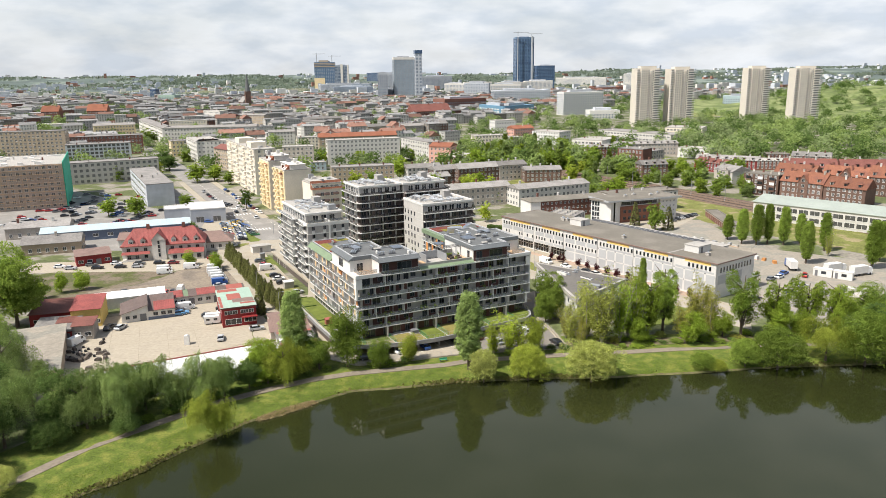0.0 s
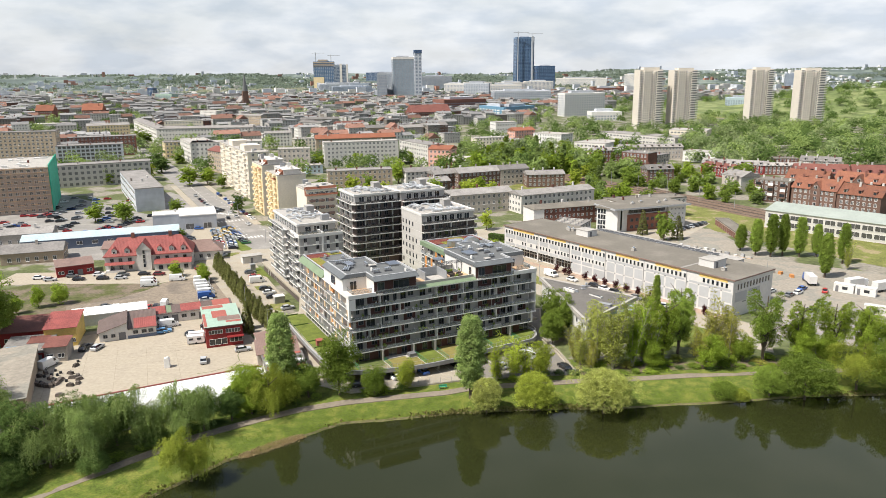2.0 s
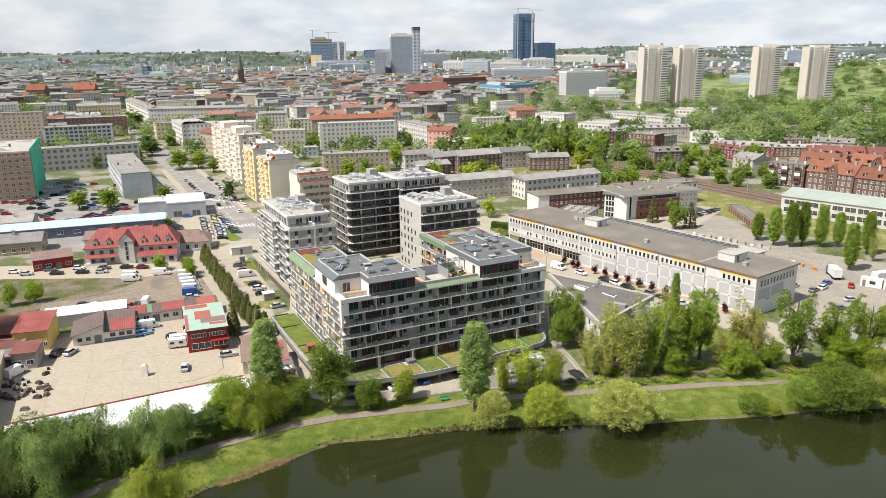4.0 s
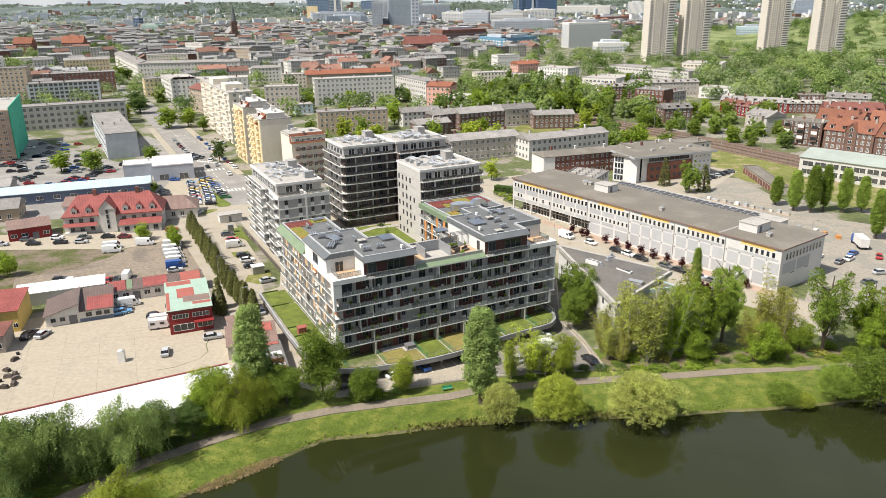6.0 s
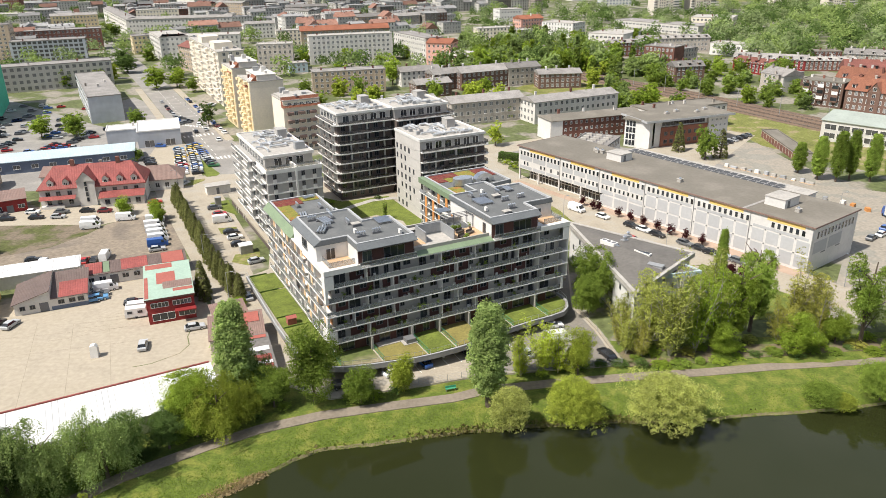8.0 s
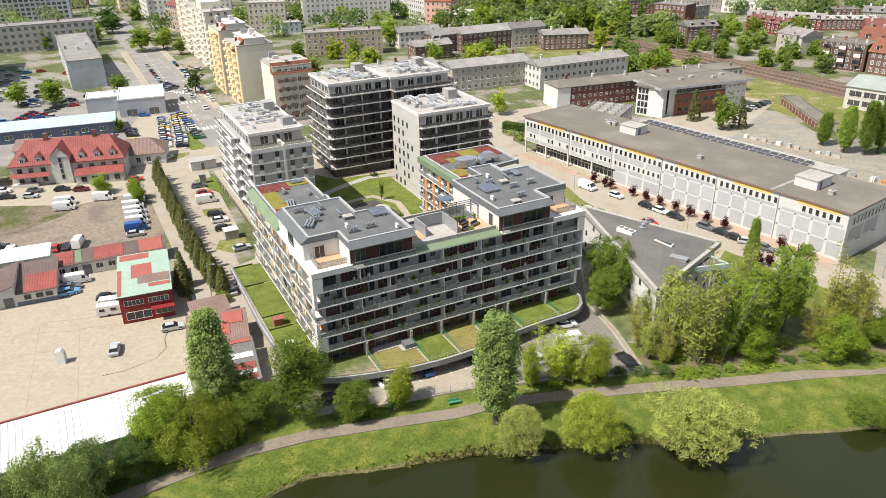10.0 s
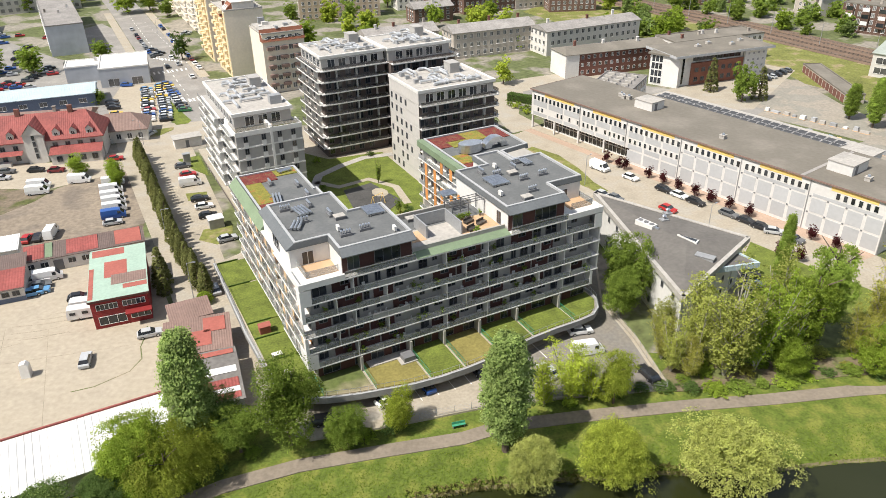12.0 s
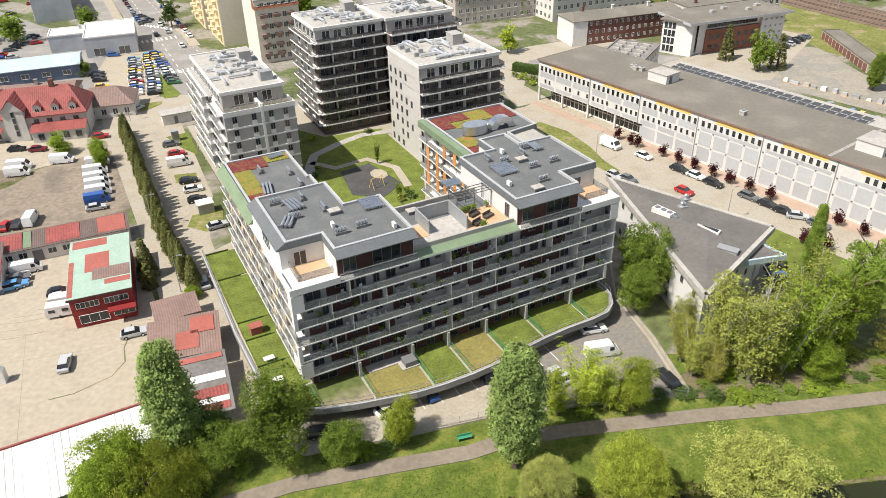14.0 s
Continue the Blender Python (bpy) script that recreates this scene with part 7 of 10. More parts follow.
for k in range(5):
    for x in (1.2, 5.6, 10.2):
        part("balcony", Mesh().box(x, -1.2, 2.4 + 3.1 * k, x + 2.6, 0, 3.4 + 3.1 * k), M["brown_metal"], t)

MID = "apartment building"
house("office_block", "white four-storey office block with dark windows", "office building", -254, 487, 26.5, 62, 15, 14.2, "light_render", "dark_roof", "flat", floors=4, gap=3.6, size=(1.7, 1.6), frame="frame", chimneys=2)
house("office_block", "grey flat-roofed hall-like office building", "office building", -164, 403.5, 28, 14.5, 84, 12.2, "far_grey", "dark_roof", floors=3, gap=4.0, faces="lb", size=(2.2, 1.4), chimneys=3)
house("showroom", "white flat-roofed car showroom with a loading door", "showroom", -124.2, 355.6, 20, 16.7, 22, 6.6, "far_grey", "white", floors=1, gap=8.0, size=(3.6, 2.6), faces="f", chimneys=0, first=0.3)
house("showroom", "lower grey wing behind the white showroom", "showroom", -139.6, 362.4, 20, 16.2, 11, 5.6, "far_grey", "white", floors=1, gap=6, size=(1.6, 1.2), faces="", chimneys=1)
house("workshop_hall", "broad brown sheet roofed workshop behind the gabled house", "workshop", -138.2, 304.8, 10, 29, 12, 3.3, "light_render", "brown_metal", "gable", rise=2.2, floors=1, gap=4, faces="f", chimneys=1)
house("workshop_hall", "long shed with pale blue metal roof and slate blue wall", "workshop", -176, 314, 20, 62, 14, 4.4, "slate_wall", "blue_sheet", "gable", rise=1.6, floors=1, gap=6, size=(2.2, 1.3), faces="f", chimneys=0, first=1.6)
house("house", "brown hip-roofed single-storey house", "house", -104, 296.5, 14, 16, 12, 3.6, "light_render", "brown_metal", "gable", rise=3.6, hip=5, floors=1, gap=3, faces="f", chimneys=0)
house("house", "grey roofed old workshop house", "house", -172, 292, 18, 22, 12, 4.5, "brown_render", "dark_roof", "gable", rise=2.6, floors=1, gap=3.2, chimneys=1)
house("house", "small villa with a pyramid slate roof", "house", -212, 300, 15, 13, 13, 6.0, "grey_render", "dark_roof", "gable", rise=4.5, hip=6, floors=2, gap=3.2, chimneys=1)
house("house", "grey sheds with felt roofs by the lot", "house", -196, 322, 18, 26, 14, 5.0, "grey_render", "dark_roof", "gable", rise=2.0, floors=1, gap=3.6, chimneys=2)
t = house("apartment_slab", "scaffolded prefabricated slab under renovation", MID, -265, 382, 23.6, 60, 58, 24, "scaffold", "pale_roof", floors=8, gap=3.2, size=(1.5, 1.3), faces="f", chimneys=3)
part("scaffold_net", Mesh().box(60.2, -0.6, 0, 60.7, 58, 25.6), M["green_net"], t, "green scaffold netting")
poles = Mesh()
for k in range(25):
    poles.tube((k * 2.5, -1.0, 0), (k * 2.5, -1.0, 25.2), 0.05, 0.05, 4)
for k in range(10):
    poles.box(0, -1.05, 2.4 * k + 2.3, 60, -0.25, 2.4 * k + 2.42)
part("scaffold", poles, M["deck"], t, "tube scaffold with plank lifts")
r = random.Random(77)
for k in range(26):
    x, y, w = r.uniform(2, 54), r.uniform(2, 52), r.uniform(1.5, 5)
    part("insulation_stack", Mesh().box(x, y, 24.1, x + w, y + r.uniform(1, 3), 24.1 + r.uniform(0.4, 1.4)), M["white"], t)
house("apartment_slab", "tan prefabricated apartment slab with flat roof", MID, -408, 605, 14, 92, 14, 26, "brown_render", "dark_roof", floors=9, gap=3.4, chimneys=3, size=(1.6, 1.4))
house("office_block", "slate grey long office block", "office building", -312, 612, 22, 50, 18, 15, "far_grey", "dark_roof", floors=5, gap=3.4, chimneys=3, frame="frame", size=(2.2, 1.6))
house("apartment_slab", "white apartment block with recessed balconies", MID, -91, 583, 15, 58, 13, 19, "light_render", "pale_roof", floors=6, gap=3.2, chimneys=3, size=(1.5, 1.5))
house("apartment_slab", "white apartment block with a pink gable", MID, -36, 630, -62, 52, 14, 16.5, "light_render", "dark_roof", floors=5, gap=3.2, chimneys=3)
house("house", "salmon rendered gable house", "house", -11, 575, -18, 17, 18, 14.5, "pink", "tile_red", "gable", rise=2.5, floors=4, gap=3.2, chimneys=2)
house("apartment_slab", "pale blue and white terraced apartment house", MID, -226, 654, -62, 50, 20, 17, "light_render", "pale_roof", floors=5, gap=3.2, chimneys=3)
house("apartment_slab", "white apartment house with pale blue roofs", MID, -203, 611, 13, 56, 20, 17, "light_render", "pale_roof", floors=5, gap=3.2, chimneys=3)
for label, x, y, a, w, d, h, wall, roof, kind, rise, fl in (
        ("slate grey office block with a brick attic", -330, 668, 22, 56, 16, 17, "brick", "dark_roof", "flat", 1, 5),
        ("pale yellow long block", -396, 846, 27, 44, 13, 15, "yellow_render", "dark_roof", "gable", 2.4, 4),
        ("low white hall with a pale roof", -534, 944, 17, 60, 30, 10, "light_render", "pale_roof", "flat", 1, 2),
        ("long white works hall", -649, 1190, 6, 120, 30, 8, "light_render", "pale_roof", "flat", 1, 2),
        ("brick works house with a steep orange roof", -628, 1172, 8, 26, 20, 16, "brick", "tile_red", "gable", 9, 4),
        ("brick works house with a steep orange roof", -560, 1180, 8, 30, 20, 16, "brick", "tile_red", "gable", 10, 4),
        ("long pale street range", -383, 942, -61, 182, 13, 16, "light_render", "dark_roof", "gable", 2.2, 4),
        ("long pale range facing the crossing", -294, 782, 8, 96, 13, 16, "light_render", "dark_roof", "gable", 2.2, 4),
        ("rear range with a pale roof", -330, 900, 18, 44, 13, 16, "cream", "pale_roof", "flat", 1, 4),
        ("narrow ochre corner house", -240, 655, 27, 14, 16, 13.5, "yellow_render", "dark_roof", "flat", 1, 4),
        ("tan corner house with a red attic", -177, 572, -48, 27, 14, 15.5, "brown_render", "tile_dark", "gable", 3, 5),
        ("house with a long orange tile roof", -110, 660, 15, 70, 12, 15, "brown_render", "tile_red", "gable", 3.4, 4),
        ("red gabled school with steep tile roofs", -42, 1062, 27, 60, 22, 15, "brick", "tile_dark", "gable", 10, 4),
        ("dark brick town row", -21, 822, 28, 30, 13, 14, "dark_brick", "dark_roof", "gable", 3, 4),
        ("sooty town row", -172, 925, 17, 46, 13, 15, "grey_render", "dark_roof", "gable", 2.4, 4),
        ("sooty town row with white windows", -113, 822, 20, 34, 13, 15, "grey_render", "dark_roof", "gable", 2.4, 4),
        ("tan town row", -78, 780, 28, 36, 13, 15, "brown_render", "dark_roof", "gable", 2.6, 4),
        ("grey town row", -46, 796, 24, 28, 13, 14, "grey_render", "dark_roof", "gable", 2.6, 4),
        ("pale tenement with a flat roof", -121, 557, 9, 23, 12, 17, "grey_render", "pale_roof", "flat", 1, 5),
        ("low pale blue house", -99, 548, 20, 12, 9, 6, "blue_sheet", "pale_roof", "flat", 1, 2),
        ("pale yellow corner tenement", -137, 696, 15, 24, 12, 12, "cream", "pale_roof", "flat", 1, 4),
        ("off-white tenement range", -176, 751, 16, 26, 12, 13, "light_render", "dark_roof", "gable", 2, 4),
        ("pale pink tenement range with a red roof", -119, 860, 30, 34, 13, 14, "pale_render", "tile_dark", "gable", 2.6, 4),
        ("grey tenement range", -168, 887, -39, 39, 12, 15, "light_render", "dark_roof", "gable", 2, 4),
        ("tan tenement range", -270, 995, -21, 38, 13, 17, "brown_render", "dark_roof", "gable", 2, 5),
        ("orange tenement range", -300, 1010, -43, 30, 13, 16, "yellow_render", "tile_dark", "gable", 2.4, 5),
        ("white tenement range", -342, 1072, -43, 44, 13, 20, "light_render", "pale_roof", "flat", 1, 5)):
    house("town_house", label + " in the old quarter", "town house", x, y, a, w, d, h, wall, roof, kind, rise, floors=fl, gap=3.2, size=(1.3, 1.6), chimneys=3, group="ranges of the old quarter", faces="fl" if a > -20 else "flr")
house("tenement", "grey tenement with a flat felt roof", "tenement", -71, 468, 13, 40, 12, 12.2, "brown_render", "dark_roof", floors=4, gap=3.0, chimneys=3)
G = "sooty tenements by the railway"
for x, y, a, w, d, h, wall, rf in ((-24, 489, 20, 24, 11, 8.5, "light_render", 2.4), (-5, 474, 28, 17, 11, 9.0, "dark_brick", 2.6), (10, 475, 25, 30, 12, 9.5, "dark_brick", 3.0), (37, 487, 20, 20, 13, 10.0, "grey_render", 2.4),
                                   (53, 477, 6, 24, 12, 8.0, "dark_brick", 2.2), (-14, 454, 24, 20, 11, 7.0, "dark_brick", 2.4), (3, 387, 22, 36, 12, 10.0, "grey_render", 2.4), (-30, 380, 25, 30, 12, 10.2, "grey_render", 2.6), (40, 389, 26, 46, 13, 9.6, "light_render", 2.0)):
    house("tenement", "three-storey sooty tenement with a dark pitched roof", "tenement", x, y, a, w, d, h, wall, "dark_roof", "gable", rise=rf, floors=3, gap=2.9, chimneys=3, group=G)
# red brick school-like blocks behind the hall
t = house("brick_block", "long dark red brick building with grey hipped roof", "brick building", 42.6, 356.2, 19, 66, 12, 8.4, "brick", "hall_roof", "gable", rise=1.5, hip=3, floors=3, gap=2.4, size=(1.0, 1.3), each=True, faces="f", chimneys=5, step=2.7)
part("gable_panel", Mesh().box(-0.12, 0.2, 0, -0.02, 11.8, 8.3).box(-0.1, -0.1, 0, 5.2, -0.02, 8.3), M["white"], t)


def school_block():
    """Brick block under an oversailing roof slab, with a white glazed stair tower and a pale gable end."""
    t = thing("brick_block", "modern red brick block with a white stair tower and oversailing roof", "brick building", pose(79.5, 342.6, 0, 0, 0, 20))
    part("wall", Mesh().box(5.2, 1.2, -0.3, 34.4, 15.0, 7.6), M["school_brick"], t)
    part("upper_wall", Mesh().box(5.4, 2.0, 7.6, 34.2, 14.8, 10.6), M["white"], t)
    part("corner_wall", Mesh().box(0.0, 1.6, -0.3, 5.2, 14.0, 10.6), M["white"], t)
    part("end_wall", Mesh().box(27.0, 0.7, -0.3, 36.4, 15.2, 10.6), M["white"], t, "pale perforated end wall")
    part("roof", Mesh().box(-3.4, -1.4, 10.6, 37.6, 16.4, 11.2), M["hall_roof"], t)
    part("roof_edge", Mesh().box(-3.5, -1.5, 10.45, 37.7, -1.4, 11.3).box(-3.5, -1.4, 10.45, -3.4, 16.4, 11.3), M["rim"], t)
    for i in range(8):
        piece("window", window_data(2.4, 2.0, "frame", 2), t, pose(7.2 + 2.5 * i, 1.96, 8.1))
    for k in range(2):
        for i in range(7):
            piece("window", window_data(1.5, 1.5, "frame"), t, pose(7.4 + 2.8 * i, 1.16, 1.2 + 3.2 * k))
    for i in range(4):
        for k in range(4):
            part("vent_brick", Mesh().box(-0.35, -0.08, 0, 0.35, 0.0, 0.7), M["dull_metal"], t, m=pose(28.6 + 2.1 * i, 0.68, 1.6 + 2.3 * k))
    part("window_wall", Mesh().box(1.2, 1.52, 0.6, 2.4, 1.58, 10.0), M["glass"], t)
    s = thing("stair_tower", "white stair tower with a tall glazed corner", "stair tower", pose(70.4, 348.6, 0, 0, 0, -38))
    part("wall", Mesh().box(0, 0, -0.3, 10.4, 10, 10.6), M["white"], s)
    part("roof", Mesh().box(-0.8, -0.8, 10.6, 11.0, 10.6, 11.15), M["hall_roof"], s)
    for k in range(4):
        for i in range(3):
            piece("window", window_data(1.25, 2.2, "white_frame", 1), s, pose(1.2 + 1.35 * i, -0.04, 0.6 + 2.5 * k))
            piece("window", window_data(1.5, 2.2, "white_frame", 1), s, pose(-0.04, 8.2 - 1.8 * i, 0.6 + 2.5 * k, 0, 0, 270))
    for x, y in ((12, 8), (18, 10), (25, 6), (31, 9)):
        u = thing("roof_fan", "pale roof ventilation unit on felt roofing", "roof fan", t.matrix_basis @ pose(x, y, 11.2), "school roof fans")
        part("case", Mesh().box(-0.9, -0.7, 0, 0.9, 0.7, 0.8), M["pale_roof"], u)
        part("fan_cap", Mesh().tube((0, 0, 0.8), (0, 0, 1.1), 0.4, 0.3, 9), M["metal"], u)


school_block()
house("brick_block", "grey roofed rear wing of the brick school", "brick building", 84, 366, 20, 40, 13, 9.8, "light_render", "hall_roof", "flat", floors=3, gap=2.6, size=(1.2, 1.4), chimneys=4, faces="fl")
t = house("garage_row", "low row of garages with brick-brown doors", "garage", 129.5, 360, -94.5, 38, 6, 2.8, "grey_render", "hall_roof", "flat", floors=1, gap=60, faces="", chimneys=0)
for i in range(12):
    part("garage_door", Mesh().box(0.5 + i * 3.1, -0.08, 0.05, 3.0 + i * 3.1, 0.0, 2.4), M["brick"], t)
t = house("warehouse", "pale green vaulted warehouse with ribbon windows", "warehouse", 150, 353, -46, 112, 24, 8.2, "light_render", "sage_roof", "gable", rise=2.4, floors=2, step=3.4, gap=5.0, size=(4.2, 2.0), faces="fl", chimneys=0, first=1.4)
G = "brick tenements beyond the railway"
def tenement_row(x, y, a, w, d, h, wall, roof, rise, label, gable=False, bays=0):
    """Brick tenement with dormers on the roof slope, an optional middle gable and glazed bays."""
    flat = rise < 1
    t = house("tenement", label, "tenement", x, y, a, w, d, h, wall, roof, "flat" if flat else "gable", rise=rise, floors=4 if h > 11 else 3, gap=2.7, size=(1.2, 1.7), chimneys=4, group=G, faces="fl")
    if not flat:
        n = int(w / 5.6)
        for i in range(n):
            c = w * (i + 0.5) / n
            if gable and abs(c - w * 0.55) < 3.4:
                continue
            dm = part("dormer", Mesh().box(c - 0.8, 0.9, h + 0.3, c + 0.8, 3.4, h + 1.0 + rise * 0.28), M["light_render" if i % 3 == 0 else wall], t)
            part("dormer_roof", Mesh().box(c - 1.0, 0.6, h + 1.0 + rise * 0.28, c + 1.0, 4.4, h + 1.2 + rise * 0.28), M[roof], dm)
            part("dormer_pane", Mesh().box(c - 0.55, 0.84, h + 0.5, c + 0.55, 0.9, h + 0.9 + rise * 0.28), M["glass"], dm)
    if gable:
        c = w * 0.55
        g = Mesh().box(c - 2.6, -0.5, -0.2, c + 2.6, 3.0, h + 0.6)
        g.poly([(c - 2.6, -0.5, h + 0.6), (c + 2.6, -0.5, h + 0.6), (c, -0.5, h + 4.2)])
        gp = part("gable_front", g, M[wall], t)
        part("gable_roof", Mesh().poly([(c - 2.9, -0.8, h + 0.4), (c, -0.8, h + 4.5), (c, 6.0, h + 4.5), (c - 2.9, 6.0, h + 0.4)]).poly([(c + 2.9, 6.0, h + 0.4), (c, 6.0, h + 4.5), (c, -0.8, h + 4.5), (c + 2.9, -0.8, h + 0.4)]), M[roof], gp)
        for k in range(4):
            piece("window", window_data(1.5, 1.7, "white_frame"), t, pose(c, -0.54, 1.2 + 3.0 * k))
    for i in range(bays):
        c = w * (i + 0.5) / bays
        b = part("bay", Mesh().box(c - 1.6, -1.1, 2.8, c + 1.6, 0, h - 1.6), M["dark_brick"], t)
        for k in range(3):
            part("bay_glazing", Mesh().box(c - 1.4, -1.18, 3.6 + 2.8 * k, c + 1.4, -1.1, 5.2 + 2.8 * k), M["white_frame" if (i + k) % 2 else "glass"], b)


for row in ((174, 426, -46, 20, 14, 11.8, "dark_brick", "hall_roof", 0.5, "sooty flat-roofed brick tenement with glazed bays", False, 3),
            (188.2, 410, -49, 23, 14, 9.6, "dark_brick", "old_tile", 5.4, "brick tenement with a steep orange tile roof and middle gable", True, 0),
            (203.6, 392.4, -49, 21, 14, 9.0, "dark_brick", "old_tile", 5.0, "brick tenement with an orange tile roof", False, 0),
            (196, 436, -46, 22, 14, 10.4, "dark_brick", "old_tile", 5.4, "brick tenement with a steep orange tile roof", False, 0),
            (222, 432, -46, 24, 14, 9.8, "dark_brick", "old_tile", 5.0, "brick tenement with an orange tile roof", True, 0),
            (239, 414, -46, 30, 14, 10.5, "dark_brick", "old_tile", 6.0, "brick tenement with an orange tile roof", False, 0),
            (215, 463, -14, 30, 14, 10, "brick", "tile_dark", 5, "brick tenement with a dark red tile roof", False, 0),
            (246, 455, -14, 36, 14, 10, "brick", "tile_dark", 5, "brick tenement with a dark red tile roof", True, 0),
            (283, 446, -14, 40, 14, 10, "brick", "tile_dark", 5, "brick tenement with a dark red tile roof", False, 0),
            (186, 545, -29, 42, 14, 6.4, "shop_red", "dark_roof", 2.6, "low crimson brick row with a grey pitched roof", False, 0),
            (181, 532, -62, 26, 11, 6.0, "shop_red", "tile_dark", 3.0, "crimson brick wing with a dark red roof", False, 0),
            (222, 525, -7, 31, 13, 6.4, "brick", "pale_roof", 1.6, "brick row with a pale sheet roof", False, 0),
            (240, 556, -5, 20, 12, 7.4, "brick", "hall_roof", 0.5, "low brick house with a flat roof", False, 0),
            (258, 548, -30, 26, 13, 7.0, "grey_render", "dark_roof", 3.0, "grey house with a dark pitched roof", False, 0),
            (127, 540, -42, 20, 14, 15, "brick", "dark_roof", 0.5, "red brick tenement block with a flat roof", False, 0),
            (140, 533, 36, 30, 13, 12, "grey_render", "dark_roof", 0.5, "sooty rendered tenement with a flat roof", False, 0),
            (132, 489, 10, 18, 11, 9.0, "dark_brick", "dark_roof", 2.8, "dark brick house with a grey pitched roof", False, 0),
            (145, 618, 4, 52, 13, 10, "grey_render", "dark_roof", 2.0, "grey tenement row with a dark roof", False, 0),
            (120, 600, 10, 26, 12, 9.5, "brick", "dark_roof", 2.0, "red brick tenement with a dark roof", False, 0)):
    tenement_row(*row)
t = house("tenement", "small white gabled house beside the tracks", "house", 173, 470, -72, 17, 13, 8.6, "light_render", "dark_roof", "gable", rise=3.2, floors=3, gap=2.7, chimneys=2, faces="fl")
house("tenement", "sooty rear house behind the white gable", "house", 176, 455, 28, 20, 11, 9.0, "grey_render", "dark_roof", "flat", floors=3, gap=2.6, chimneys=3, faces="fl")
for x, y, a, w, d, h, wall, roof in ((192, 607, -40, 27, 15, 8, "white", "pale_roof"), (228, 765, -28, 36, 30, 12, "cream", "pale_roof"), (111.3, 643.4, -36, 28, 34, 12.2, "light_render", "pale_roof")):
    house("workshop_hall", "pale flat-roofed works building among trees", "factory", x, y, a, w, d, h, wall, roof, floors=2 if h < 10 else 3, gap=3.4, size=(2.0, 1.4), chimneys=3, faces="fl")
house("workshop_hall", "long white low factory with strip windows", "factory", 165, 796, -54, 94, 24, 8, "light_render", "dark_roof", floors=2, gap=4.2, size=(3.0, 1.4), chimneys=3, faces="fl")
for x, y, a, w, d, h, wall in ((29.6, 690, 14, 32, 13, 12, "cream"), (56, 805, 18, 24, 16, 18, "white"), (72, 758, 27, 24, 14, 13, "pink"), (88.4, 741, -42, 32, 20, 12, "white"), (2, 568, -22, 20, 11, 7, "brick"), (62, 690, 28, 16, 12, 10, "grey_render")):
    house("tenement", "free-standing rendered town house with tiled roof", "town house", x, y, a, w, d, h, wall, "tile_red" if wall == "pink" else "pale_roof", "gable" if wall in ("pink", "brick") else "flat", rise=3.0, floors=4 if h > 11 else 2, gap=3.0, chimneys=3, group="houses in the green belt")


# ---- landmarks of the skyline
def star_tower(x, y, a, h):
    t = thing("residential_tower", "slender ivory residential tower with ribbed balconies", "tower block", pose(x, y, 0, 0, 0, a), "ivory residential towers")
    for x0, y0, x1, y1, k in ((0, 6, 30, 22, 0), (4, 2, 13, 26, 1.2), (17, 0, 27, 28, 2.0)):
        part("wall", Mesh().box(x0, y0, -1, x1, y1, h - k), M["tower_cream"], t)
    part("roof_house", Mesh().box(6, 8, h, 26, 18, h + 2.6), M["tower_cream"], t)
    b, g = Mesh(), Mesh()
    for k in range(int(h / 2.85)):
        z = 2.85 * k + 1.0
        b.box(13.1, -0.4, z, 16.9, 1.2, z + 1.15).box(20.4, -1.0, z, 26.8, -0.05, z + 1.15).box(27.1, 1.0, z, 30.8, 4.4, z + 1.15).box(-0.8, 2.8, z, 3.6, 5.0, z + 1.15)
        for q in (5.5, 8.0, 10.8, 18.6):
            y0 = 1.95 if q < 14 else -0.05
            g.box(q - 0.6, y0, z + 0.2, q + 0.6, y0 + 0.2, z + 1.6)
        g.box(13.1, 5.9, z + 0.2, 16.9, 6.02, z + 2.2).box(27.2, 5.9, z, 29.9, 6.0, z + 2.1).box(20.4, -0.12, z + 1.15, 26.8, 0.1, z + 2.6).box(0.3, 5.9, z, 3.7, 6.0, z + 2.1)
    part("balcony", b, M["light_render"], t, kind="stuff")
    part("glazing", g, M["town_glass"], t, kind="stuff")


for x, y, a, h in ((240, 926, 10, 71), (283, 930, 10, 70), (414, 1020, 6, 70), (428, 912, 4, 69)):
    star_tower(x, y, a, h)


def slab_tower(name, label, x, y, a, w, d, h, wall, step=4.0, gap=4.0, cut=True, win=None):
    t = thing(name, label, "skyscraper", pose(x, y, 0, 0, 0, a))
    part("wall", Mesh().box(0, 0, -1, w, d, h), M[wall], t)
    g = Mesh()
    for k in range(int((h - 3) / step)):
        z = 2 + k * step
        for side, length in (("f", w), ("l", d), ("r", d)):
            n = max(1, int(length / gap))
            for i in range(n):
                m = face_pose(side, w, d, length * (i + 0.5) / n)
                q = length / n * 0.28
                g.poly([m @ Vector(p) for p in ((-q, -0.25, z), (q, -0.25, z), (q, -0.25, z + step * 0.55), (-q, -0.25, z + step * 0.55))])
    if g.f:
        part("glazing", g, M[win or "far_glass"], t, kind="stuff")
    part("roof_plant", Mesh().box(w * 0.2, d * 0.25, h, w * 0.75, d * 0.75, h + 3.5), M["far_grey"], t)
    return t


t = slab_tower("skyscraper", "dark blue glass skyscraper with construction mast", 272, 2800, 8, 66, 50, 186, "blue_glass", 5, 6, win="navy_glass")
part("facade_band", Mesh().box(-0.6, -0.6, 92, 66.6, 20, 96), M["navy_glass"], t)
